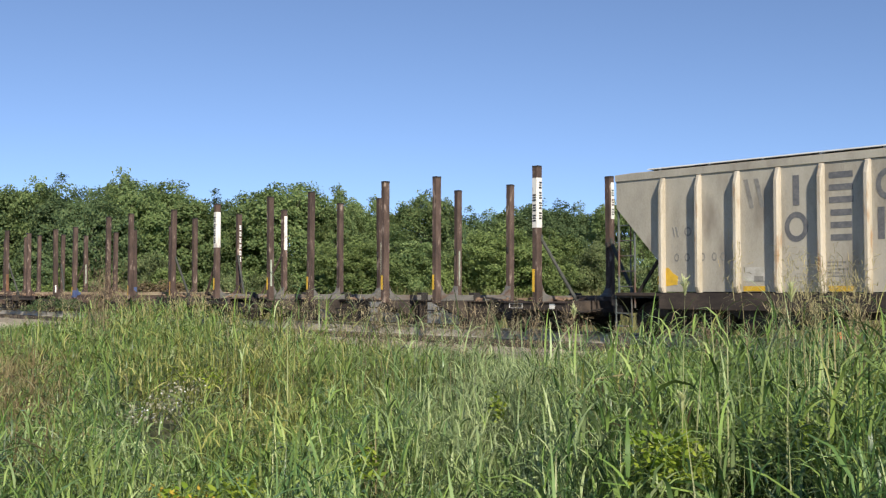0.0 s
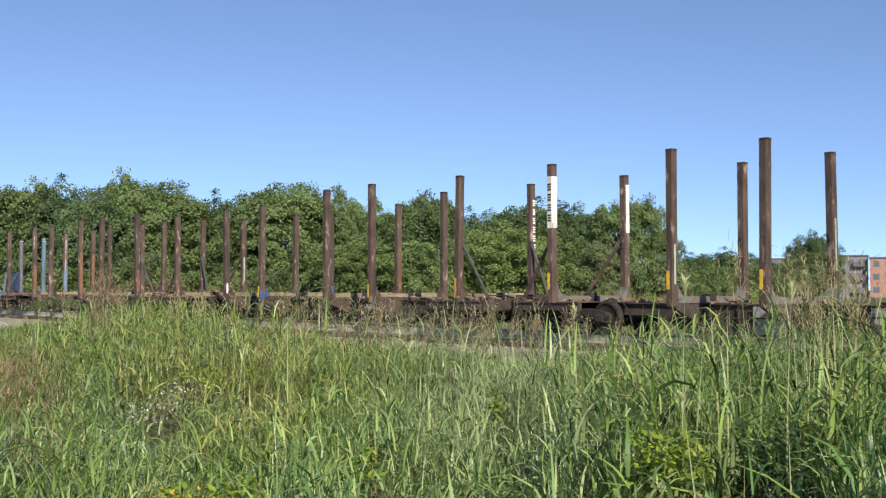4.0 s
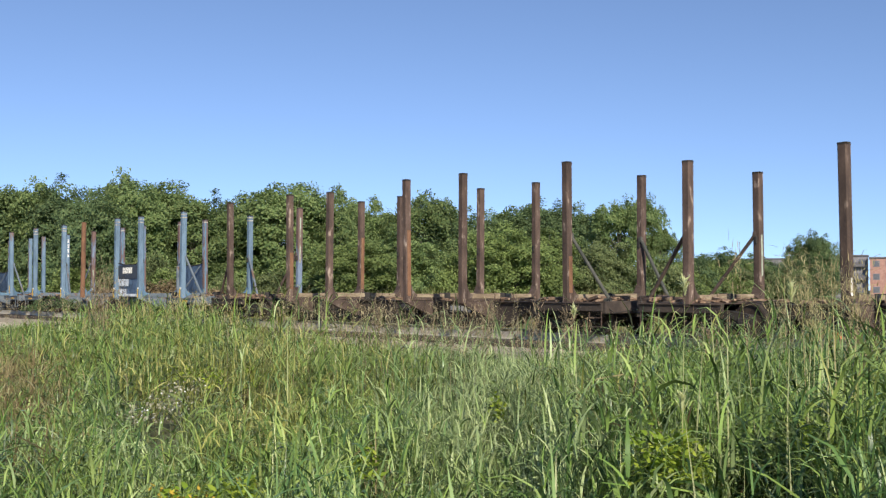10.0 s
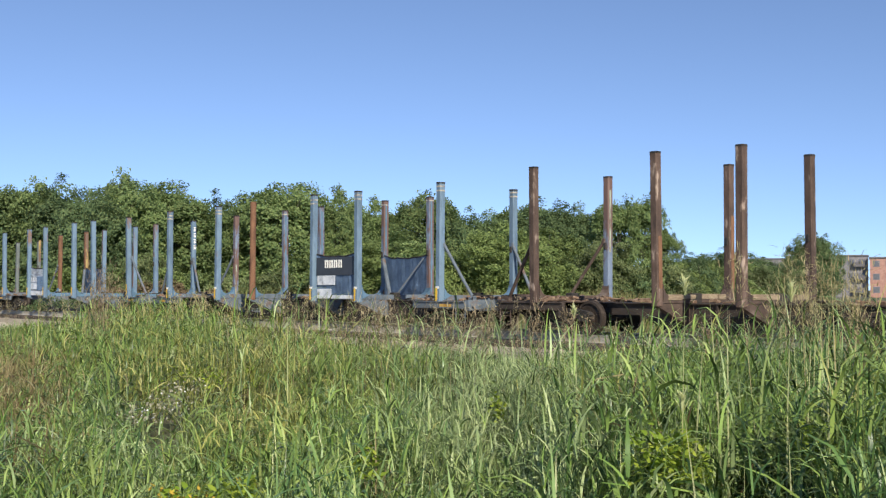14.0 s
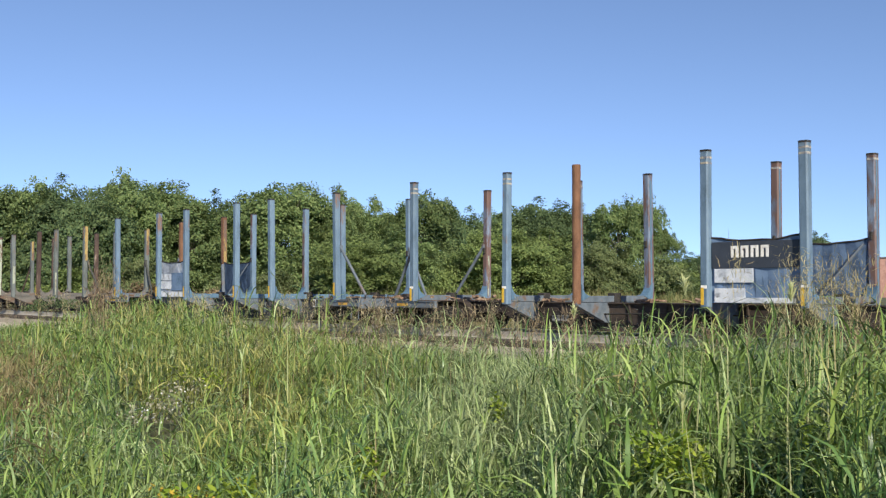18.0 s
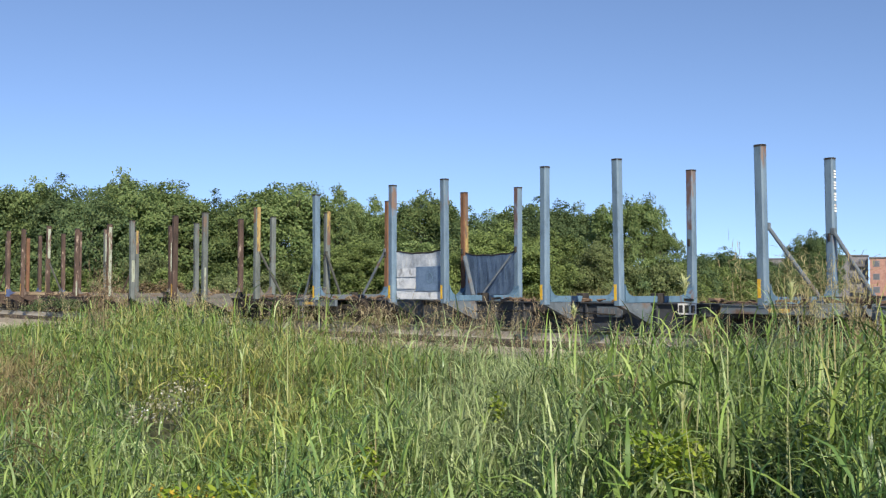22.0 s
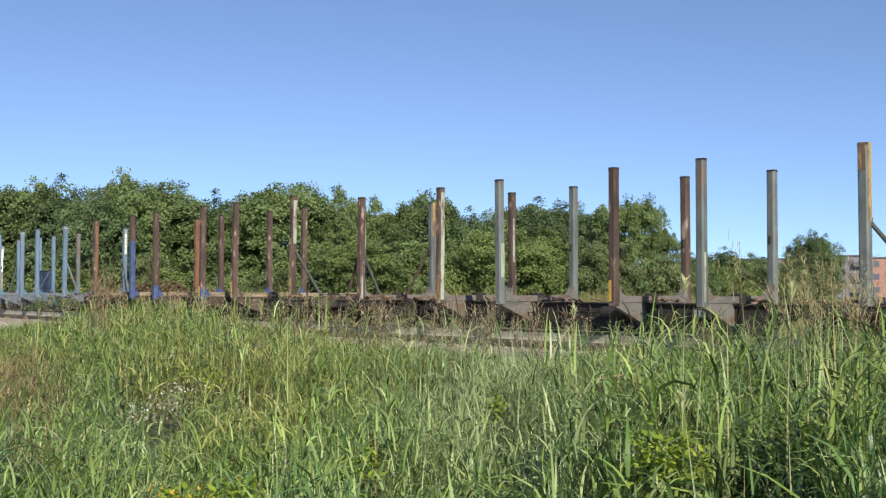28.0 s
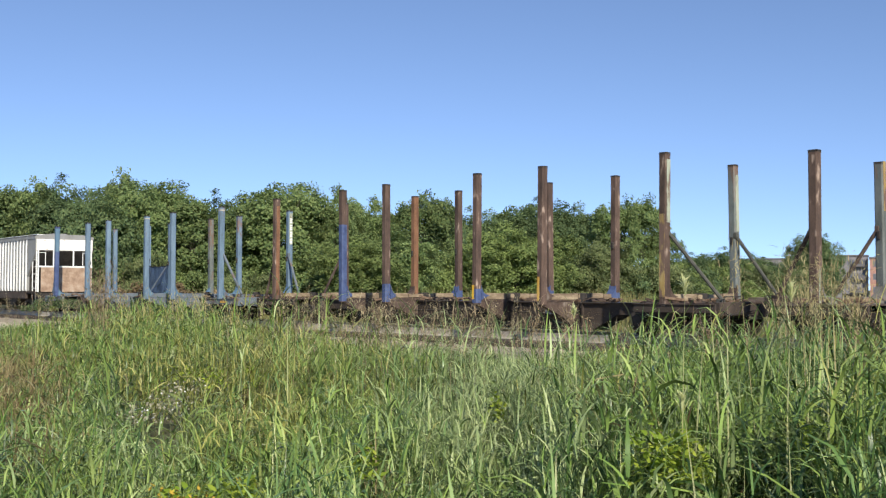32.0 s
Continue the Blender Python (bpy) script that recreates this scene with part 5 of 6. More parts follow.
def tree_meshes(seed, height, half, mat, leaf, clumps, per, lobes=11, low=0.04, gaps=0.0, size=1.0):
    rng = np.random.default_rng(seed)
    found = crown_clumps(rng, clumps, lobes, low, gaps)
    cs = [c for c, d in found]
    N = clumps * per
    V = np.zeros((N, 3, 3))
    i = 0
    for c, d in found:
        r = rng.uniform(0.42, 0.78) * size
        off = np.clip(rng.normal(size=(per, 3)), -1.7, 1.7)
        off[:, 2] -= 0.35 * (off[:, 0] ** 2 + off[:, 1] ** 2) - 0.3   # sprays droop at their rim
        pos = c * (half, half, height) + off * (0.62 * r, 0.62 * r, 0.36 * r)
        nrm = d * 0.75 + rng.normal(size=(per, 3)) * 0.42 + (0, 0, 0.45)
        nrm /= np.linalg.norm(nrm, axis=1)[:, None]
        tx = np.cross(nrm, rng.normal(size=(per, 3)))
        tx /= np.linalg.norm(tx, axis=1)[:, None]
        ty = np.cross(nrm, tx)
        s = leaf * rng.uniform(0.6, 1.4, per)[:, None]
        V[i:i + per, 0] = pos - tx * s * 0.8
        V[i:i + per, 1] = pos + tx * s * 0.6 - ty * s * 0.5
        V[i:i + per, 2] = pos + tx * s * 0.6 + ty * s * 0.5
        i += per
    crown = raw_mesh("crown", V.reshape(-1, 3), np.arange(N * 3).reshape(-1, 3), [mat])
    bm = bmesh.new()
    # tapered trunk and limbs that reach into the clumps
    pts = [Vector((0, 0, -0.2)), Vector((rng.normal() * 0.1, rng.normal() * 0.1, height * 0.3)), Vector((rng.normal() * 0.25, rng.normal() * 0.25, height * 0.6)), Vector((rng.normal() * 0.3, rng.normal() * 0.3, height * 0.85))]
    r0 = height * 0.018 + 0.03
    for k in range(3):
        rod(bm, pts[k], pts[k + 1], r0 * (1 - 0.3 * k), 7, r0 * (0.7 - 0.3 * k) + 0.01)
    for c in cs[::9]:
        e = Vector((c[0] * half, c[1] * half, c[2] * height))
        k = 1 if e.z < height * 0.55 else 2
        st = pts[k].lerp(pts[max(0, k - 1)], float(rng.uniform(0, 0.8)))
        if st.z > e.z:
            st.z = e.z * 0.7
        rod(bm, st, e, r0 * 0.32, 5, 0.012)
    trunk = finish("trunk", bm, WOOD_TRUNK)
    return trunk, crown


TREE_KINDS = []
for sd, hh, hw, mt, cl, gp in ((21, 10.0, 4.4, LEAF_A, 300, 0.0), (22, 10.0, 4.2, LEAF_C, 300, 0.0), (23, 9.0, 4.4, LEAF_B, 290, 0.08), (24, 10.5, 4.0, LEAF_A, 290, 0.05), (25, 9.5, 4.6, LEAF_C, 300, 0.0), (26, 10.0, 4.4, LEAF_A, 210, 0.35), (27, 9.0, 4.4, LEAF_D, 260, 0.05)):
    TREE_KINDS.append((*tree_meshes(sd, hh, hw, mt, 0.142, cl, 115, 13, 0.04, gp), hh, hw))
DEEP_KINDS = []
for sd, hh, hw, mt in ((41, 10.0, 4.4, LEAF_C), (42, 9.5, 4.6, LEAF_A)):
    DEEP_KINDS.append((*tree_meshes(sd, hh, hw, mt, 0.24, 130, 42, 9, 0.04, 0.0, 1.5), hh, hw))
BUSH_KINDS = []
for sd, hh, hw, mt in ((31, 4.0, 2.6, LEAF_D), (32, 3.6, 2.8, LEAF_B), (33, 4.4, 2.4, LEAF_C), (34, 3.2, 2.4, LEAF_DRY)):
    BUSH_KINDS.append((*tree_meshes(sd, hh, hw, mt, 0.13, 80, 80, 7, 0.05, 0.0, 0.85), hh, hw))

TREE_WORDS = ("mid-green leafy tree at the edge of the wood", "deep green leafy tree at the edge of the wood", "olive green leafy tree at the edge of the wood", "tall mid-green leafy tree of the wood", "dark green broad tree of the wood", "thin-crowned mid-green tree of the wood", "light yellow-green tree before the wood")


def plant(kind, words, name, cat, grp, x, y, h, spread, turn):
    tr, cr, hh, hw = kind
    ob = new(name)
    tagged(ob, words, cat, group=grp)
    part("trunk", tr, None, ob)
    part("crown", cr, None, ob)
    ob.matrix_basis = pose(x, y, GROUND, 0, 0, turn) @ Matrix.Diagonal((spread / hw, spread / hw, h / hh, 1))
    return ob


EDGE_LEFT = ((-85.5, 29.2, 9.6, 5), (-84.5, 31.0, 9.8, 5), (-81.8, 31.9, 9.9, 5), (-78.4, 32.7, 9.9, 5), (-71.3, 31.6, 8.4, 4.5), (-81.1, 38.6, 11.0, 4.5), (-72.6, 36.1, 9.4, 4.5), (-77.2, 40.0, 10.1, 5), (-71.9, 39.9, 8.7, 4.5), (-74.5, 42.9, 9.1, 4.4), (-78.5, 47.5, 8.9, 4), (-74.1, 46.4, 9.4, 4.5), (-71.0, 46.8, 10.1, 5.5), (-73.0, 50.5, 10.0, 4.5), (-69.5, 51.4, 9.7, 4))
EDGE_MID = ((-71.7, 55.0, 9.4, 4), (-73.7, 58.7, 9.5, 4), (-73.7, 61.7, 9.2, 4.5), (-67.5, 59.6, 9.8, 5), (-67.8, 62.2, 9.1, 4), (-72.3, 69.2, 9.0, 4.5), (-73.7, 73.6, 9.1, 4.5), (-73.7, 76.5, 10.0, 5), (-69.5, 75.2, 10.1, 5.5), (-69.2, 78.5, 10.0, 5), (-69.0, 81.7, 9.9, 4.5), (-55.2, 70.1, 9.2, 3.9), (-53.8, 71.6, 9.3, 3.7), (-52.6, 72.3, 7.0, 2.6))
EDGE_RIGHT = ((-55.4, 43.2, 4.9, 4, 6), (-55.4, 46.1, 5.4, 4, 0), (-54.3, 56.3, 6.3, 4.5, 6), (-54.1, 59.4, 6.0, 4, 6), (-53.6, 65.5, 5.6, 3.4, 2), (-64.1, 93.0, 5.2, 3.6, 1), (-64.0, 96.0, 5.2, 4, 0), (-62.6, 97.6, 5.8, 4.5, 1), (-62.3, 100.9, 5.3, 4, 4), (-63.0, 106.1, 5.0, 4, 1), (-67.8, 118.7, 4.8, 3, 0), (-60.4, 111.9, 8.0, 3.0, 4), (-61.4, 111.4, 7.5, 2.8, 0), (-59.4, 112.4, 7.5, 2.8, 1), (-59.8, 110.8, 5.6, 3.0, 1))


def build_trees():
    rng = random.Random(8)
    for x, y, h, sp in EDGE_LEFT + EDGE_MID:
        q = 5 if x > -60 else rng.randrange(6)
        plant(TREE_KINDS[q], TREE_WORDS[q], "tree", "tree", "trees of the wood edge", x, y, h * 1.06 + 0.1, sp * 0.8, rng.uniform(0, 360))
    for x, y, h, sp, q in EDGE_RIGHT:
        plant(TREE_KINDS[q], TREE_WORDS[q].replace("tree", "small tree"), "tree", "tree", "low trees before the wood", x, y, h * 1.06 + 0.2, sp * 0.9, rng.uniform(0, 360))
    # bushes along the foot of the wood
    line = ((-71.0, 27.4), (-62.0, 34.0), (-60.0, 46.0), (-58.0, 56.0), (-56.0, 64.0), (-50.5, 68.0), (-58.0, 88.0), (-59.0, 106.0))
    for (xa, ya), (xb, yb) in zip(line, line[1:]):
        n = max(2, int(math.hypot(xb - xa, yb - ya) / 2.0))
        for k in range(n):
            s = k / n
            q = rng.randrange(3)
            h = rng.uniform(2.6, 4.6)
            plant(BUSH_KINDS[q], ("light green bush at the foot of the wood", "olive green bush at the foot of the wood", "dark green bush at the foot of the wood")[q], "bush", "bush", "bushes at the foot of the wood",
                  xa + (xb - xa) * s + rng.uniform(-1.5, 1.5), ya + (yb - ya) * s + rng.uniform(-1.0, 1.0), h, rng.uniform(1.8, 2.8), rng.uniform(0, 360))
    # dry brown scrub between the track and the wood
    for x, y, h, sp in ((-57.5, 27.2, 2.0, 1.7), (-56.0, 28.3, 2.3, 1.7), (-54.3, 29.0, 2.4, 1.5), (-52.4, 30.4, 1.9, 1.5)):
        plant(BUSH_KINDS[3], "dry brown bush between the track and the wood", "bush", "bush", "dry bushes beyond the track", x, y, h, sp, rng.uniform(0, 360))
    # deeper rows of the wood that close the gaps
    for (xa, ya), (xb, yb), hh in (((-97, 30), (-86, 58), 8.2), ((-86, 58), (-84, 96), 6.6), ((-74, 98), (-86, 142), 4.4)):
        n = int(math.hypot(xb - xa, yb - ya) / 3.2)
        for k in range(n):
            s = k / n
            q = rng.randrange(2)
            plant(DEEP_KINDS[q], TREE_WORDS[1 - q].replace("at the edge of", "deeper in"), "tree", "tree", "trees deeper in the wood", xa + (xb - xa) * s + rng.uniform(-2, 2), ya + (yb - ya) * s + rng.uniform(-1, 1), hh * rng.uniform(0.78, 0.95), rng.uniform(3.4, 4.6), rng.uniform(0, 360))


build_trees()


# ---- far buildings ----
def building(name, label, x, y, turn, w, d, h, wall, floors, cols):
    b = new(name)
    tagged(b, label, "building", group="far buildings")
    part("wall", boxes(((-w / 2, -d / 2, -0.3), (w / 2, d / 2, h))), wall, b)
    part("roof", boxes(((-w / 2 - 0.2, -d / 2 - 0.2, h), (w / 2 + 0.2, d / 2 + 0.2, h + 0.35))), DARK_ROOF, b)
    fh = h / floors
    for i in range(floors):
        for j in range(cols):
            cx = -w / 2 + w * (j + 0.5) / cols
            z = fh * i + fh * 0.35
            win = part("window", boxes(((cx - 0.75, -d / 2 - 0.05, z), (cx + 0.75, -d / 2 + 0.02, z + 1.5))), GREY_CLAD, b)
            part("pane", boxes(((cx - 0.65, -d / 2 - 0.07, z + 0.1), (cx + 0.65, -d / 2 - 0.045, z + 1.4))), GLASS_DARK, win)
    b.matrix_basis = pose(x, y, GROUND, 0, 0, turn)
    return b


building("apartment_building", "far red-brick apartment block with flat roof", -112.6, 253.9, 25.0, 17.0, 12.0, 9.3, BRICK, 3, 6)
blk = building("apartment_building", "far grey-clad apartment block with dark flat roof", -124.6, 249.5, 25.0, 7.4, 10.0, 9.9, GREY_CLAD, 3, 3)
for fl in range(3):
    bal = part("balcony", boxes(((0.6, -6.2, 1.0 + 3.2 * fl), (3.1, -5.05, 1.15 + 3.2 * fl))), DARK_ROOF, blk, "dark balcony")
    part("railing", boxes(((0.6, -6.2, 1.15 + 3.2 * fl), (3.1, -6.14, 2.1 + 3.2 * fl)), ((0.6, -6.14, 1.15 + 3.2 * fl), (0.66, -5.05, 2.1 + 3.2 * fl))), DARK_ROOF, bal)
building("warehouse", "far low grey building behind the trees", -139.0, 238.0, 28.0, 12.0, 10.0, 9.2, GREY_CLAD, 2, 5)

# ---- marker by the track ----
mk = new("marker_post")
tagged(mk, "small orange plastic marker post in short grass beyond the track", "marker")
part("post", rod(bmesh.new(), (0, 0, -0.1), (0, 0, 0.26), 0.10, 14, 0.085), ORANGE, mk)
part("band", rod(bmesh.new(), (0, 0, 0.26), (0, 0, 0.33), 0.072, 14, 0.07), FADED_TAN, mk, "dusty pale band")
part("cap", rod(bmesh.new(), (0, 0, 0.33), (0, 0, 0.52), 0.085, 14, 0.055), ORANGE, mk)
mk.matrix_basis = pose(-15.1, 29.4, GROUND + 0.05)


# ---- grass ----
# the meadow is laid out from its near corner: along towards the track, and across
MEADOW_BEARING = radians(42.336)
ALONG = np.array((-math.cos(MEADOW_BEARING), math.sin(MEADOW_BEARING)))
ACROSS = np.array((math.sin(MEADOW_BEARING), math.cos(MEADOW_BEARING)))


def blades(rng, base, length, width, lean, curl, facing, seg=4, roll=0.6, taper=0.6):
    """Tapered, bent blades: arrays of base points, lengths, widths, lean angles, curls and bearings."""
    n = len(base)
    d = np.stack([np.cos(facing), np.sin(facing), np.zeros(n)], 1)
    ro = rng.uniform(-roll, roll, n)[:, None]
    side = np.stack([-np.sin(facing), np.cos(facing), np.zeros(n)], 1) * np.cos(ro) + np.array((0, 0, 1.0)) * np.sin(ro)
    P = [base]
    ang = lean.copy()
    p = base.copy()
    for k in range(seg):
        step = (length / seg)[:, None]
        p = p + step * (np.sin(ang)[:, None] * d + np.cos(ang)[:, None] * np.array((0, 0, 1.0)))
        P.append(p)
        ang = ang + curl / seg
    prof = np.linspace(1.0, 0.0, seg + 1) ** taper
    V = np.zeros((n, 2 * seg + 1, 3))
    for k in range(seg):
        off = side * (width * 0.5 * (prof[k] if k else 0.6))[:, None]
        V[:, 2 * k] = P[k] - off
        V[:, 2 * k + 1] = P[k] + off
    V[:, 2 * seg] = P[seg]
    m = 2 * seg + 1
    t = []
    for k in range(seg - 1):
        t += [(2 * k, 2 * k + 1, 2 * k + 3), (2 * k, 2 * k + 3, 2 * k + 2)]
    t.append((2 * seg - 2, 2 * seg - 1, 2 * seg))
    T = (np.array(t)[None] + (np.arange(n) * m)[:, None, None]).reshape(-1, 3)
    return V.reshape(-1, 3), T


CREST = 1.815
# weeds: bearing, distance, radius, height
YELLOW_WEEDS = ((-0.24, 13.2, 0.34, 0.90), (-0.215, 12.6, 0.22, 0.86), (-0.25, 5.6, 0.10, 0.80), (-0.205, 5.7, 0.12, 0.82), (-0.182, 5.6, 0.08, 0.83), (0.198, 5.4, 0.13, 1.14), (0.218, 5.5, 0.15, 1.12), (0.235, 5.6, 0.10, 1.04), (0.352, 5.6, 0.12, 1.18), (0.05, 9.7, 0.10, 0.86), (-0.178, 13.0, 0.2, 0.88), (-0.072, 6.7, 0.10, 0.84))
GOLDEN = ((-0.268, 5.6, 0.12, 0.83), (-0.252, 5.5, 0.08, 0.80), (-0.186, 5.7, 0.07, 0.86), (-0.225, 5.5, 0.09, 0.79))
FLOWER_PATCH = ((-0.243, 12.3, 0.30, 0.80), (-0.252, 11.2, 0.30, 0.78), (-0.268, 10.5, 0.28, 0.77), (-0.285, 9.9, 0.24, 0.76))
VINE = ((0.285, 6.0, 0.16, 1.06), (0.32, 6.1, 0.15, 1.05), (0.30, 6.4, 0.18, 1.10), (0.205, 4.9, 0.12, 0.92))
CLEARED = YELLOW_WEEDS + GOLDEN + FLOWER_PATCH + VINE


def crowded(rng, d, s):
    """True for most points that would stand among the weeds."""
    out = np.zeros(len(d), dtype=bool)
    for ws, wd, wr, wh in CLEARED:
        out |= (np.abs(s - ws) * wd < wr * 0.95) & (d > wd - 0.22 * wd) & (d < wd + wr) & (rng.uniform(0, 1, len(d)) < (0.9 if wh < 0.9 else 0.62))
    return out


def field(rng, n, d0, d1, power=1.0):
    """Random standing points in the meadow between two distances from its near corner; thin round the weeds."""
    u = rng.uniform(0, 1, n)
    d = (d0 ** power + u * (d1 ** power - d0 ** power)) ** (1 / power)
    s = rng.uniform(-0.47, 0.47, n)
    xy = d[:, None] * ALONG + (d * s)[:, None] * ACROSS
    east = np.clip((s - 0.08) / 0.08, 0, 1)
    keep = xy[:, 1] < 15.6 + 0.9 * np.sin(xy[:, 0] * 0.7) + 0.5 * np.sin(xy[:, 0] * 2.1) + 2.6 * east * rng.uniform(0, 1, n)
    keep &= ~((np.abs(s - 0.31) < 0.04) & (d < 5.4) & (rng.uniform(0, 1, n) < 0.6))
    keep &= ~crowded(rng, d, s)
    return d[keep], s[keep], xy[keep]


# crest of the stand: how fast it falls off with distance, by bearing, and the tallest growth there
TOP_BEARING = (-0.48, -0.42, -0.37, -0.345, -0.31, -0.24, -0.20, -0.17, -0.10, -0.02, 0.06, 0.11, 0.16, 0.22, 0.30, 0.48)
TOP_SLOPE = (0.034, 0.032, 0.022, 0.010, 0.003, 0.002, 0.010, 0.024, 0.034, 0.048, 0.060, 0.058, 0.050, 0.042, 0.038, 0.039)
TOP_TALL = (0.85, 0.85, 0.85, 0.86, 0.88, 0.86, 0.86, 0.92, 0.95, 0.88, 0.85, 1.1, 1.3, 1.4, 1.45, 1.45)


def stand_height(d, s):
    """Height of the grass stand: tall to the east, a tall clump to the west by the road, lower in the middle, thinning out to the road."""
    line = CREST - np.interp(s, TOP_BEARING, TOP_SLOPE) * d
    tall = np.interp(s, TOP_BEARING, TOP_TALL) + 0.95 * np.clip((d - 10.5) / 4.5, 0, 1) * np.exp(-((s + 0.27) / 0.085) ** 2)
    wave = 1 + 0.13 * np.sin(1.9 * d + 11 * s) + 0.12 * np.sin(0.9 * d - 23 * s) + 0.08 * np.sin(3.7 * d + 41 * s)
    near = np.clip((d - 3.6) / 2.2, 0.0, 1.0)
    tall = np.where(s > 0.08, np.minimum(tall, 0.82 + 0.7 * near), tall)
    hollow = 1 - 0.20 * np.exp(-((s + 0.262) / 0.032) ** 2 - ((d - 9.8) / 1.6) ** 2) - 0.22 * np.exp(-((s - 0.30) / 0.04) ** 2 - ((d - 4.8) / 0.8) ** 2) - 0.34 * np.exp(-((s - 0.145) / 0.035) ** 2 - ((d - 5.0) / 0.7) ** 2) - 0.2 * np.exp(-((s + 0.06) / 0.03) ** 2 - ((d - 6.3) / 0.6) ** 2)
    return np.clip(np.minimum(line * 0.95, tall * wave) * hollow, 0.08, 2.0)


def spot(d, s, s0, ws, dip0, wd):
    """Weight of a patch of growth round a bearing and a fall of the crest."""
    dip = (CREST - stand_height(d, s)) / d
    return np.exp(-((s - s0) / ws) ** 2 - ((dip - dip0) / wd) ** 2)


def noise2(xy, f, ph):
    return np.sin(xy[:, 0] * f + ph) * np.sin(xy[:, 1] * f * 1.13 + 1.7 * ph) + 0.6 * np.sin(xy[:, 0] * f * 2.3 + xy[:, 1] * f * 1.9 + ph)


def tone_of(rng, d, s, xy):
    """Which growth stands where: 0 green, 1 cool green, 2 olive, 3 russet and dry, 5 deep green, 6 pale green."""
    m = len(d)
    dip = (CREST - stand_height(d, s)) / d
    russet = -0.85 + 1.5 * spot(d, s, -0.39, 0.06, 0.075, 0.04) + 1.1 * spot(d, s, -0.055, 0.025, 0.150, 0.022) + 0.7 * spot(d, s, -0.185, 0.02, 0.085, 0.02) + 0.6 * spot(d, s, 0.40, 0.04, 0.045, 0.02) + 0.35 * noise2(xy, 1.1, 0.4) + rng.normal(0, 0.3, m)
    olive = -0.55 - 4.0 * np.clip(dip - 0.09, 0.0, 0.1) + 0.7 * spot(d, s, -0.26, 0.09, 0.04, 0.04) + 0.7 * spot(d, s, -0.16, 0.04, 0.07, 0.03) + 0.5 * spot(d, s, 0.02, 0.08, 0.085, 0.03) + 0.35 * noise2(xy, 0.9, 2.1) + rng.normal(0, 0.3, m)
    cool = -0.35 + 0.45 * np.clip((s - 0.08) / 0.06, 0, 1) + 5.0 * np.clip(dip - 0.10, -0.06, 0.08) + 0.35 * noise2(xy, 0.7, 4.0) + rng.normal(0, 0.3, m)
    # deep: darker leaves whose colour also stands for shade low among the plants
    deep = -0.6 + 0.75 * np.clip((s - 0.2) / 0.08, 0, 1) * np.clip((dip - 0.06) / 0.04, 0, 1) + 0.5 * spot(d, s, -0.18, 0.03, 0.12, 0.02) + 0.35 * noise2(xy, 1.3, 3.1) + rng.normal(0, 0.3, m)
    pale = -0.55 + 1.15 * spot(d, s, 0.055, 0.10, 0.095, 0.05) + 0.6 * spot(d, s, -0.27, 0.06, 0.13, 0.05) + 0.3 * noise2(xy, 1.0, 5.2) + rng.normal(0, 0.3, m)
    return np.array((0, 1, 2, 3, 5, 6))[np.argmax(np.stack([np.zeros(m), cool, olive, russet, deep, pale]), 0)]


def on_ground(xy):
    return np.concatenate([xy, ground_height(xy[:, 0], xy[:, 1])[:, None]], 1)


GRASS_TONES = ((GRASS, "bright green"), (GRASS_COOL, "cool blue-green"), (GRASS_OLIVE, "yellowish olive"), (GRASS_DRY, "dry russet-tan"), (STRAW, "pale straw"), (GRASS_DEEP, "deep green"), (GRASS_PALE, "pale green"))


def sort_tones(name, words, tone, V, T, per_v, per_t):
    """One object for each tone of a stand of equal blades."""
    V, T = V.reshape(-1, per_v, 3), T.reshape(-1, per_t, 3)
    for q, (mat, col) in enumerate(GRASS_TONES):
        k = np.nonzero(tone == q)[0]
        if len(k) == 0:
            continue
        off = (np.arange(len(k)) - k)[:, None, None] * per_v
        tagged(new(name, raw_mesh(name, V[k].reshape(-1, 3), (T[k] + off).reshape(-1, 3), [mat], True)), col + " " + words, "grass", kind="stuff")


def patch(name, words, rng, n, d0, d1, scale, width, lean, curl, power=1.3, pick=None, leaf=None, seg=3, spread=0.6, tone=None):
    """A stand of grass. leaf: lengths of leaves borne along the stems; without it the blades rise from the ground."""
    d, s, xy = field(rng, n, d0, d1, power)
    if pick is not None:
        k = pick(rng, d, s, xy)
        d, s, xy = d[k], s[k], xy[k]
    m = len(d)
    h = stand_height(d, s) * rng.uniform(scale[0], scale[1], m)
    base = on_ground(xy)
    if leaf:
        ln = np.minimum(rng.uniform(leaf[0], leaf[1], m), h)
        base[:, 2] += np.clip(h - ln * 0.7, 0.0, None) * rng.uniform(0.3, 1.0, m) ** spread
    else:
        ln = h
    wd = width[0] + (width[1] - width[0]) * rng.uniform(0, 1, m) ** 1.6
    V, T = blades(rng, base, ln, wd, np.abs(rng.normal(0, lean, m)), rng.uniform(curl[0], curl[1], m), rng.uniform(0, 2 * np.pi, m), seg, 0.8)
    sort_tones(name, words, tone_of(rng, d, s, xy) if tone is None else np.full(m, tone), V, T, 2 * seg + 1, 2 * seg - 1)


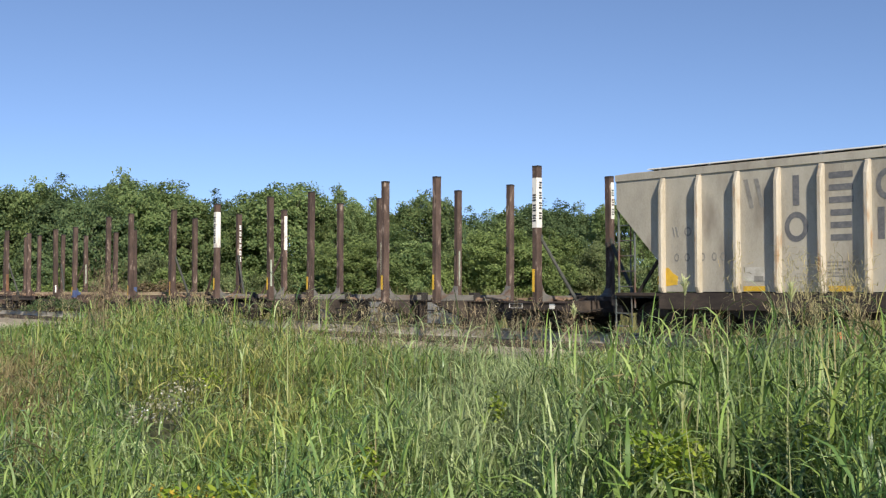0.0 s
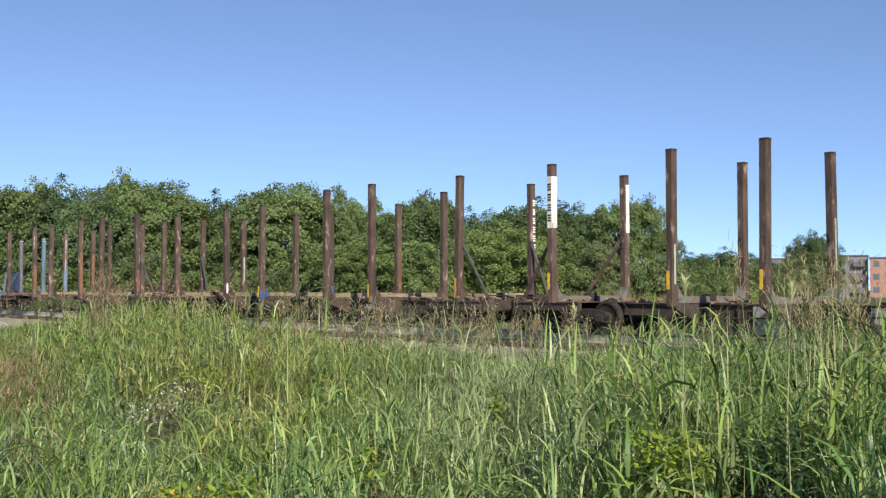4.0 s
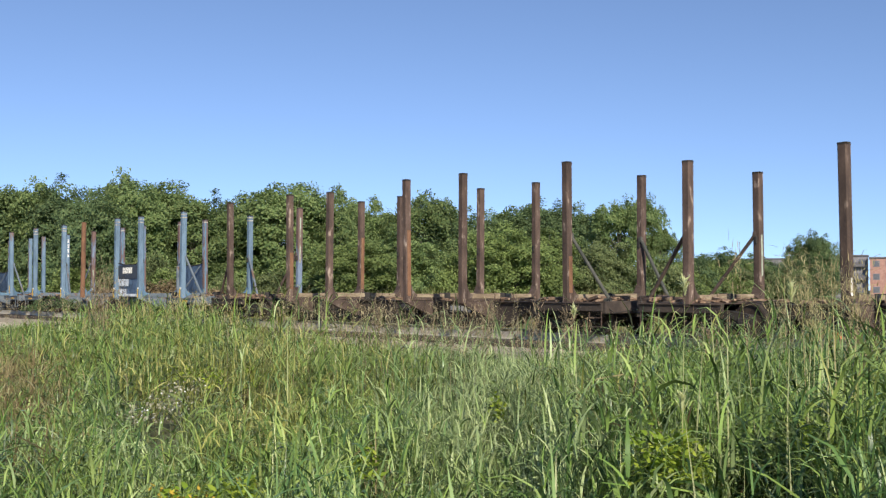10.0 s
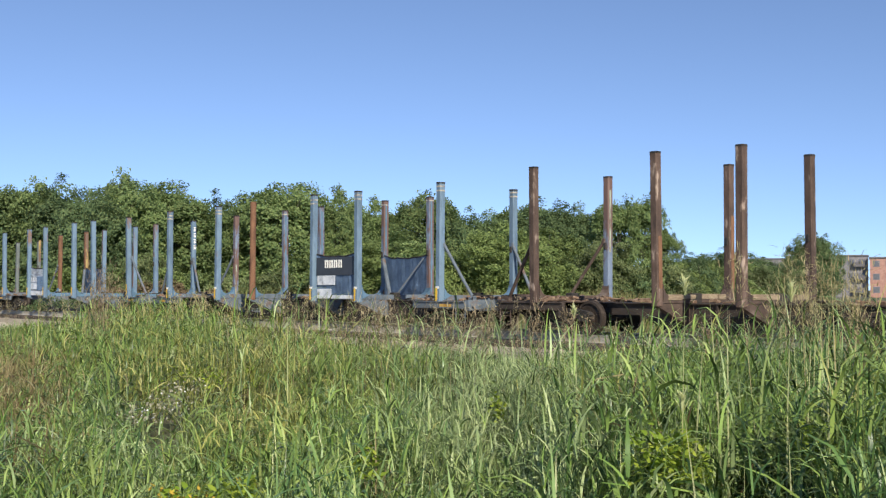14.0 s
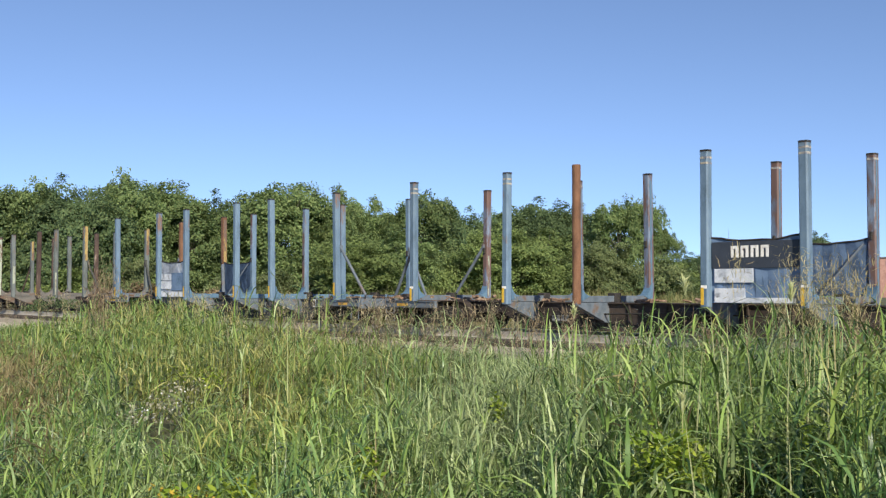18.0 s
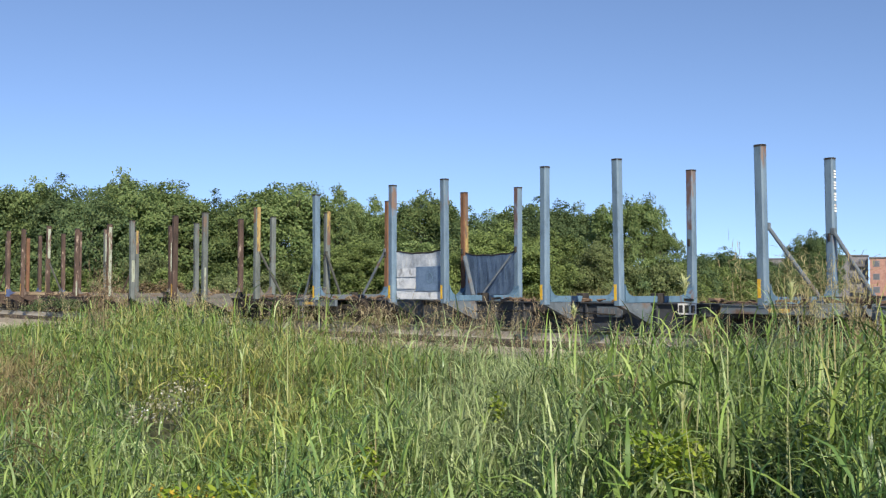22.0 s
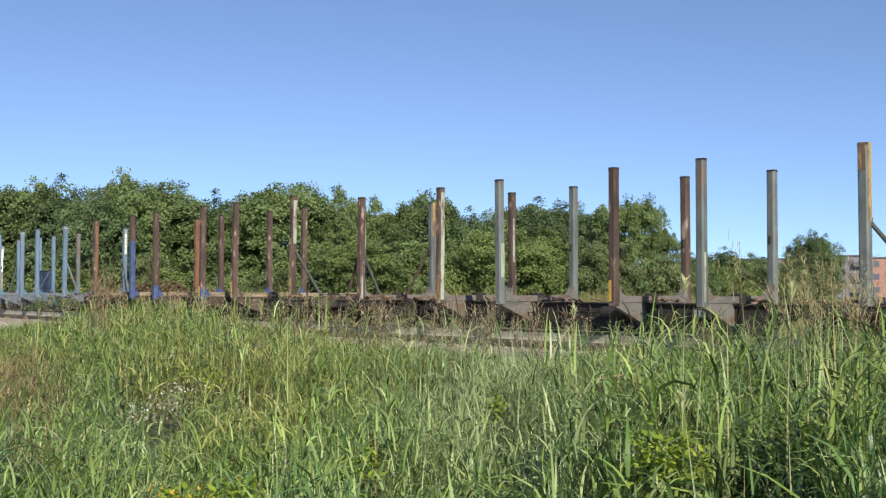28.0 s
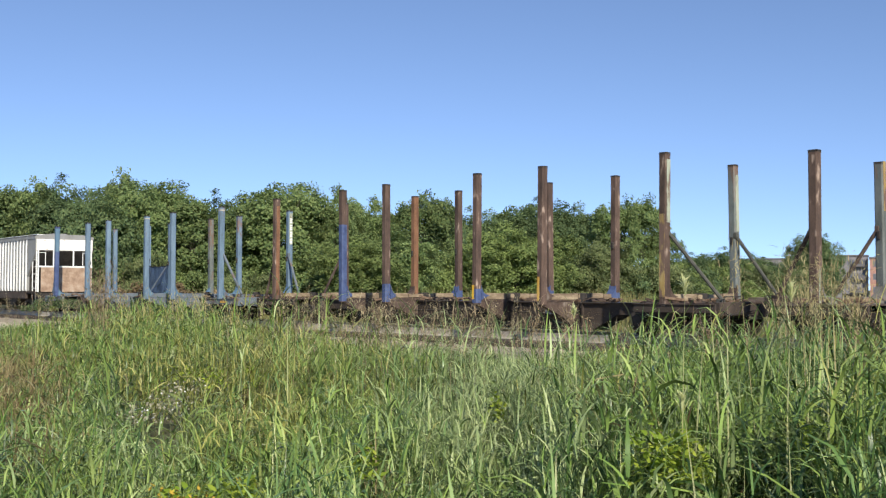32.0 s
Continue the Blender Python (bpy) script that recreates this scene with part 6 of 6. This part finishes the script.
def plants(name, words, rng, d, s, h, nleaf, length, width, lean=0.14):
    """Whole grass plants: a stem with leaves set along it, arching outwards."""
    xy = d[:, None] * ALONG + (d * s)[:, None] * ACROSS
    m = len(d)
    base = on_ground(xy)
    V, T = blades(rng, base, h, np.full(m, 0.006), np.abs(rng.normal(0, lean, m)), rng.uniform(0, 0.4, m), rng.uniform(0, 2 * np.pi, m), 3, 0.2)
    tone = tone_of(rng, d, s, xy)
    sort_tones(name + "_stems", "grass stems with leaves along them", tone, V, T, 7, 5)
    st = V.reshape(m, 7, 3)
    mid = np.stack([(st[:, 0] + st[:, 1]) / 2, (st[:, 2] + st[:, 3]) / 2, (st[:, 4] + st[:, 5]) / 2, st[:, 6]], 1)
    f = (rng.uniform(0.25, 1.0, (m, nleaf)) * 2.98)
    i = f.astype(int)
    r = np.arange(m)[:, None]
    p = mid[r, i] * (1 - (f - i))[..., None] + mid[r, i + 1] * (f - i)[..., None]
    k = m * nleaf
    V, T = blades(rng, p.reshape(-1, 3), rng.uniform(length[0], length[1], k), rng.uniform(width[0], width[1], k), rng.uniform(0.15, 0.9, k), rng.uniform(0.3, 2.4, k), rng.uniform(0, 2 * np.pi, k), 4, 0.5)
    sort_tones(name, words, np.repeat(tone, nleaf), V, T, 9, 7)


def heads(rng, tips, axis_len, n, size, width, mat, name, label, spread=0.9, jitter=0.0):
    """Seed heads: many short spikelets along the top of each stalk."""
    b = np.repeat(tips, n, 0)
    m = len(b)
    b = b - np.stack([np.zeros(m), np.zeros(m), rng.uniform(0, 1, m) * np.repeat(axis_len, n)], 1) + rng.normal(0, 1, (m, 3)) * jitter
    V, T = blades(rng, b, rng.uniform(0.3, 1.0, m) * size, np.full(m, width), rng.uniform(0.1, spread, m), rng.uniform(-0.4, 1.6, m), rng.uniform(0, 2 * np.pi, m), 2)
    ob = new(name, raw_mesh(name, V, T, [mat]))
    tagged(ob, label, "grass", kind="stuff")


def stalks(rng, s, d, height, width, mat, name, label, lean=0.06):
    """Thin upright stalks; returns their tips."""
    xy = d[:, None] * ALONG + (d * s)[:, None] * ACROSS
    m = len(s)
    base = on_ground(xy)
    ln, fc = np.abs(rng.normal(0, lean, m)), rng.uniform(0, 2 * np.pi, m)
    V, T = blades(rng, base, height, np.full(m, width), ln, rng.uniform(0, 0.12, m), fc, 3, 0.1, 0.2)
    tips = V.reshape(m, 7, 3)[:, 6]
    if width > 0.01:   # stout stalks have a second web across the first
        q = V.reshape(m, 7, 3)
        c = np.stack([(q[:, 0] + q[:, 1]) / 2, (q[:, 2] + q[:, 3]) / 2, (q[:, 4] + q[:, 5]) / 2], 1)
        w = q.copy()
        for k in range(3):
            o = q[:, 2 * k + 1] - c[:, k]
            o = np.stack([-o[:, 1], o[:, 0], o[:, 2]], 1)
            w[:, 2 * k], w[:, 2 * k + 1] = c[:, k] - o, c[:, k] + o
        T = np.concatenate([T, T + len(V)])
        V = np.concatenate([V, w.reshape(-1, 3)])
    ob = new(name, raw_mesh(name, V, T, [mat]))
    tagged(ob, label, "grass", kind="stuff")
    return tips


def leafy(rng, spots, n, size, mat, name, label, wide=(0.4, 0.6)):
    """Low broad-leaved weeds: whorls of short wide leaves."""
    B = []
    for s, d, r, h in spots:
        a, q = rng.uniform(0, 2 * np.pi, n), r * np.sqrt(rng.uniform(0, 1, n))
        xy = (d + q * np.cos(a))[:, None] * ALONG + (d * s + q * np.sin(a))[:, None] * ACROSS
        B.append(np.concatenate([xy, (GROUND + h * rng.uniform(0.82, 1.05, n) * (1 - 0.15 * q / r))[:, None]], 1))
    B = np.concatenate(B)
    m = len(B)
    V, T = blades(rng, B, rng.uniform(0.6, 1.2, m) * size, rng.uniform(wide[0], wide[1], m) * size, rng.uniform(0.5, 1.4, m), rng.uniform(0.2, 0.9, m), rng.uniform(0, 2 * np.pi, m), 3)
    ob = new(name, raw_mesh(name, V, T, [mat], True))
    tagged(ob, label, "weeds", kind="stuff")


def sprays(rng, s, d, top, mat, name, label, n=30):
    """Tangled dry weeds: crooked stalks with loose side sprays of small seeds."""
    tips = stalks(rng, s, d, top, 0.006, mat, "stalks", label.replace("seed sprays", "stalks"), 0.2)
    m = len(s)
    heads(rng, tips, np.full(m, 0.34), n, 0.24, 0.0085, mat, name, label, 1.5, 0.03)
    heads(rng, tips, np.full(m, 0.30), n * 2 // 3, 0.04, 0.014, mat, name, label.replace("sprays", "husks"), 1.5, 0.085)


def build_grass():
    rng = np.random.default_rng(77)
    patch("grass_stems", "upright grass stems of the near stand", rng, 12000, 2.6, 10.0, (0.5, 1.08), (0.004, 0.009), 0.2, (0.0, 0.8))
    patch("grass", "meadow grass leaves in a thick stand", rng, 52000, 2.6, 9.0, (0.5, 1.06), (0.007, 0.026), 0.85, (0.2, 2.8), 1.2, None, (0.12, 0.36))
    patch("grass", "tangled short grass leaves of the near stand", rng, 30000, 3.4, 10.0, (0.55, 1.02), (0.005, 0.013), 1.1, (-0.8, 2.0), 1.2, None, (0.08, 0.24))
    patch("grass", "grass leaves beyond the near stand", rng, 62000, 9.0, 24.0, (0.5, 1.06), (0.010, 0.032), 0.85, (0.2, 2.6), 1.1, None, (0.14, 0.4))
    patch("grass", "rank grass along the edge of the road", rng, 22000, 13.0, 26.0, (0.72, 1.06), (0.012, 0.034), 0.7, (0.2, 2.4), 1.0, lambda r, d, s, xy: (s > -0.22) & (s < 0.07 + r.normal(0, 0.02, len(d))), (0.16, 0.45))
    patch("grass", "rough grass by the road", rng, 30000, 22.0, 43.0, (0.5, 1.08), (0.02, 0.045), 0.5, (0.2, 1.8), 1.2, lambda r, d, s, xy: s < -0.12, (0.25, 0.6))
    # thin straw-coloured blades that also imitate bright glints on the stand
    patch("dead_grass", "dry grass blades that stand for glints among the green", rng, 5200, 4.0, 16.0, (0.6, 1.06), (0.003, 0.008), 0.7, (-0.3, 1.0), 1.1, lambda r, d, s, xy: noise2(xy, 0.9, 1.3) + r.normal(0, 0.6, len(d)) > 0.1, (0.12, 0.34), 3, 0.4, 4)
    patch("dead_grass", "dead russet grass stems", rng, 2400, 4.6, 14.0, (0.5, 1.0), (0.003, 0.006), 0.6, (-0.4, 0.8), 1.1, None, (0.12, 0.4), 3, 0.5, 3)
    # whole leafy plants that rise out of the stand
    m = 2600
    d, s = rng.uniform(4.6, 16.0, m), rng.uniform(-0.46, 0.46, m)
    k = ~crowded(rng, d, s)
    d, s = d[k], s[k]
    m = len(d)
    plants("leafy_grass", "long arching grass leaves on stems", rng, d, s, stand_height(d, s) * rng.uniform(0.85, 1.16, m), 7, (0.14, 0.34), (0.008, 0.021))
    # ragged top of the stand before the train
    m = 480
    s = np.concatenate([rng.uniform(-0.20, 0.10, 220), rng.uniform(0.10, 0.46, 260)])
    d = np.concatenate([rng.uniform(9.5, 14.0, 220), rng.uniform(6.5, 9.5, 260)])
    plants("fringe_grass", "tall sparse grass leaves on stems", rng, d, s, CREST - (np.interp(s, TOP_BEARING, TOP_SLOPE) - rng.uniform(-0.008, 0.024, m)) * d, 6, (0.22, 0.56), (0.008, 0.018), 0.18)
    m = 70
    s, d = rng.uniform(-0.02, 0.15, m), rng.uniform(8.0, 11.0, m)
    plants("fringe_grass", "slender grass leaves on pale stems", rng, d, s, CREST - rng.uniform(0.022, 0.052, m) * d, 6, (0.18, 0.40), (0.008, 0.017), 0.16)
    # broad drooping blades in the tall eastern stand
    patch("broad_grass", "broad arching grass leaves", rng, 12500, 3.0, 9.0, (0.6, 1.12), (0.018, 0.040), 0.5, (0.6, 2.6), 1.3, lambda r, d, s, xy: s + r.normal(0, 0.08, len(d)) > 0.12, (0.3, 0.8), 4)
    patch("broad_grass", "broad upright grass leaves", rng, 1700, 4.6, 7.5, (0.7, 1.05), (0.012, 0.022), 0.25, (0.2, 1.6), 1.0, lambda r, d, s, xy: s < 0.12, (0.3, 0.6), 4)
    # pale stalks with brush-like heads in the east
    m = 10
    s, d = rng.uniform(0.19, 0.44, m), rng.uniform(5.0, 9.5, m)
    stalks(rng, s, d, CREST - rng.uniform(-0.005, 0.045, m) * d, 0.009, STRAW, "stalks", "pale straw-coloured upright grass stalks", 0.1)
    s = np.array((0.220, 0.229, 0.264, 0.268, 0.321, 0.362, 0.371, 0.345, 0.1275, -0.146, 0.406, 0.256, 0.279, 0.33))
    dip = np.array((-0.012, 0.008, -0.003, 0.019, -0.004, -0.004, 0.004, -0.002, 0.014, 0.012, -0.004, 0.094, 0.150, 0.12))
    d = np.array((5.6, 5.8, 6.0, 5.8, 5.4, 6.0, 6.3, 6.4, 8.0, 8.8, 6.0, 4.5, 4.0, 4.6))
    tips = stalks(rng, s, d, CREST - dip * d, 0.0105, STRAW, "stalks", "stout pale green-yellow grass stalks", 0.05)
    k = [0, 4, 8, 11]
    heads(rng, tips[k], np.full(4, 0.06), 60, 0.085, 0.013, STRAW, "seed_heads", "pale yellow-green brush-like seed heads", 0.6)
    m = 20
    s, d = rng.normal(0.352, 0.022, m), rng.uniform(6.0, 9.0, m)
    tips = stalks(rng, s, d, CREST - rng.uniform(-0.045, 0.015, m) * d, 0.007, PLUME, "stalks", "thin tan stalks of a plumed grass", 0.1)
    heads(rng, tips, np.full(m, 0.30), 90, 0.10, 0.006, PLUME, "plumes", "loose straw-tan grass plumes", 1.5, 0.045)
    # dry tangled weeds by the track
    s = np.concatenate([rng.normal(-0.10, 0.022, 19), rng.normal(-0.045, 0.016, 15), rng.normal(0.01, 0.02, 19), rng.normal(0.09, 0.03, 18), rng.normal(-0.16, 0.02, 8)])
    m = len(s)
    d = rng.uniform(11.0, 16.0, m)
    sprays(rng, s, d, CREST - rng.uniform(0.010, 0.034, m) * d, SEED, "seed_heads", "grey-brown tangled weed seed sprays near the track")
    s = np.concatenate([rng.normal(-0.08, 0.02, 8), rng.normal(0.0, 0.03, 12), rng.normal(0.10, 0.02, 8)])
    m = len(s)
    d = rng.uniform(11.0, 15.0, m)
    sprays(rng, s, d, CREST - rng.uniform(0.012, 0.036, m) * d, SEED_DARK, "seed_heads", "brown tangled weed seed sprays along the track")
    s = np.concatenate([rng.normal(0.245, 0.025, 18), rng.normal(0.42, 0.03, 20)])
    m = len(s)
    sprays(rng, s, rng.uniform(9.0, 11.0, m), CREST - rng.uniform(0.018, 0.045, m) * 10.0, SEED_DARK, "seed_heads", "dark brown tangled weed seed sprays before the train", 40)
    m = 70
    s, d = rng.normal(-0.25, 0.07, m), rng.uniform(12.0, 18.0, m)
    tips = stalks(rng, s, d, CREST - rng.uniform(-0.008, 0.016, m) * d, 0.008, GRASS_OLIVE, "stalks", "olive-tan stalks in the western clump", 0.16)
    heads(rng, tips, np.full(m, 0.3), 30, 0.07, 0.008, PLUME, "seed_heads", "fuzzy yellow-tan seed heads of tall grass", 0.9, 0.02)
    m = 40
    s = rng.uniform(-0.43, -0.34, m)
    sprays(rng, s, rng.uniform(30.0, 38.0, m), CREST - rng.uniform(0.004, 0.022, m) * 34.0, SEED, "seed_heads", "tan weed seed sprays beside the road", 30)
    m = 26
    s, d = rng.normal(-0.3205, 0.006, m), rng.uniform(15.0, 17.0, m)
    tips = stalks(rng, s, d, CREST + rng.uniform(-0.012, 0.030, m) * d, 0.007, SEED_DARK, "stalks", "rust-brown stalks of a tall dry weed", 0.04)
    heads(rng, tips, np.full(m, 0.55), 60, 0.12, 0.010, SEED_DARK, "seed_heads", "rust-brown seed heads of a tall dry weed", 1.2, 0.05)
    # weeds and flowers
    leafy(rng, YELLOW_WEEDS, 95, 0.055, WEED, "weeds", "yellow-green broad-leaved weeds in the grass", (0.5, 0.75))
    leafy(rng, GOLDEN, 70, 0.03, GOLD, "weeds", "golden orange flowering weeds low in the grass", (0.5, 0.8))
    leafy(rng, VINE, 120, 0.05, GRASS, "weeds", "light green small-leaved vine over a hollow", (0.5, 0.8))
    leafy(rng, ((-0.37, 46.5, 0.8, 1.5), (-0.352, 45.5, 0.7, 1.4), (-0.385, 47.0, 0.6, 1.2)), 420, 0.12, LEAF_C, "weeds", "dark green leafy weeds beside the track")
    leafy(rng, FLOWER_PATCH, 13, 0.027, WHITE_FLOWER, "flowers", "small white wild flowers in a grey-green patch", (0.8, 1.1))
    leafy(rng, FLOWER_PATCH, 95, 0.04, GREY_HERB, "herbs", "grey-green flowering herbs among the grass")
    # the meadow goes on to both sides and behind
    m = 64000
    x, y = rng.uniform(-46, 26, m), rng.uniform(-16, 15.4, m)
    dd, ss = x * ALONG[0] + y * ALONG[1], (x * ACROSS[0] + y * ACROSS[1])
    k = ((dd < 2.6) | (np.abs(ss) > 0.46 * dd)) & (x * x + y * y > 2.2)
    x, y = x[k], y[k]
    base = on_ground(np.stack([x, y], 1))
    tone = tone_of(rng, np.full(len(x), 8.0), np.zeros(len(x)), base[:, :2])
    V, T = blades(rng, base, rng.uniform(0.35, 1.0, len(x)), rng.uniform(0.025, 0.06, len(x)), np.abs(rng.normal(0, 0.3, len(x))), rng.uniform(0.2, 1.8, len(x)), rng.uniform(0, 6.28, len(x)), 2)
    sort_tones("meadow_grass", "rough meadow grass round about", tone, V, T, 5, 3)
    # tufts and loose stones on the road
    m = 30000
    x, y = rng.uniform(-46, -4, m), rng.uniform(15.0, 19.9, m)
    k = noise2(np.stack([x, y], 1), 1.6, 2.0) + rng.normal(0, 0.6, m) > np.interp(x, (-30.0, -20.0), (-0.1, 0.5))
    x, y = x[k], y[k]
    base = np.stack([x, y, np.full(len(x), GROUND + 0.05)], 1)
    V, T = blades(rng, base, rng.uniform(0.10, 0.46, len(x)), rng.uniform(0.010, 0.026, len(x)), np.abs(rng.normal(0, 0.5, len(x))), rng.uniform(0.1, 1.5, len(x)), rng.uniform(0, 6.28, len(x)), 3)
    tagged(new("road_tufts", raw_mesh("road_tufts", V, T, [GRASS])), "short green tufts growing in the gravel road", "grass", kind="stuff")
    m = 6000
    c = np.stack([rng.uniform(-62, -2, m), rng.uniform(15.2, 19.4, m), np.full(m, GROUND + 0.065)], 1)
    sz = rng.uniform(0.012, 0.05, m)[:, None, None]
    tet = np.array(((1, 0, 0), (-0.5, 0.87, 0), (-0.5, -0.87, 0), (0, 0, 0.8)))[None] * rng.uniform(0.6, 1.3, (m, 4, 3))
    V = (c[:, None] + tet * sz).reshape(-1, 3)
    T = (np.array(((0, 1, 3), (1, 2, 3), (2, 0, 3)))[None] + 4 * np.arange(m)[:, None, None]).reshape(-1, 3)
    tagged(new("road_stones", raw_mesh("road_stones", V, T, [GRAVEL])), "loose tan stones on the gravel road", "stones", kind="stuff")
    # short grass beyond the track
    m = 16000
    x, y = rng.uniform(-18, 8, m), rng.uniform(24.4, 34.0, m)
    base = np.stack([x, y, np.full(m, GROUND + 0.02)], 1)
    V, T = blades(rng, base, rng.uniform(0.08, 0.2, m), rng.uniform(0.02, 0.04, m), np.abs(rng.normal(0, 0.5, m)), rng.uniform(0.1, 1.2, m), rng.uniform(0, 6.28, m), 2)
    tagged(new("lawn", raw_mesh("lawn", V, T, [GRASS])), "short mown green grass beyond the track", "grass", kind="stuff")
    # scrub between the track and the wood
    m = 26000
    x = rng.uniform(-100, -5, m)
    y = rng.uniform(33, 60, m)
    nn = noise2(np.stack([x, y], 1), 0.35, 1.0)
    k = nn + rng.normal(0, 0.5, m) > -0.4
    x, y, nn = x[k], y[k], nn[k]
    base = np.stack([x, y, np.full(len(x), GROUND)], 1)
    tall = np.interp(x / y, (-2.2, -0.75, -0.5, -0.2), (1.0, 0.85, 0.62, 0.5))
    V, T = blades(rng, base, rng.uniform(1.2, 2.35, len(x)) * tall * (1 + 0.12 * nn), rng.uniform(0.03, 0.07, len(x)), np.abs(rng.normal(0, 0.25, len(x))), rng.uniform(0.1, 1.0, len(x)), rng.uniform(0, 6.28, len(x)))
    ob = new("scrub", raw_mesh("scrub", V, T, [SCRUB]))
    tagged(ob, "olive and tan rough grass beyond the track", "scrub", kind="stuff")


build_grass()

motions()
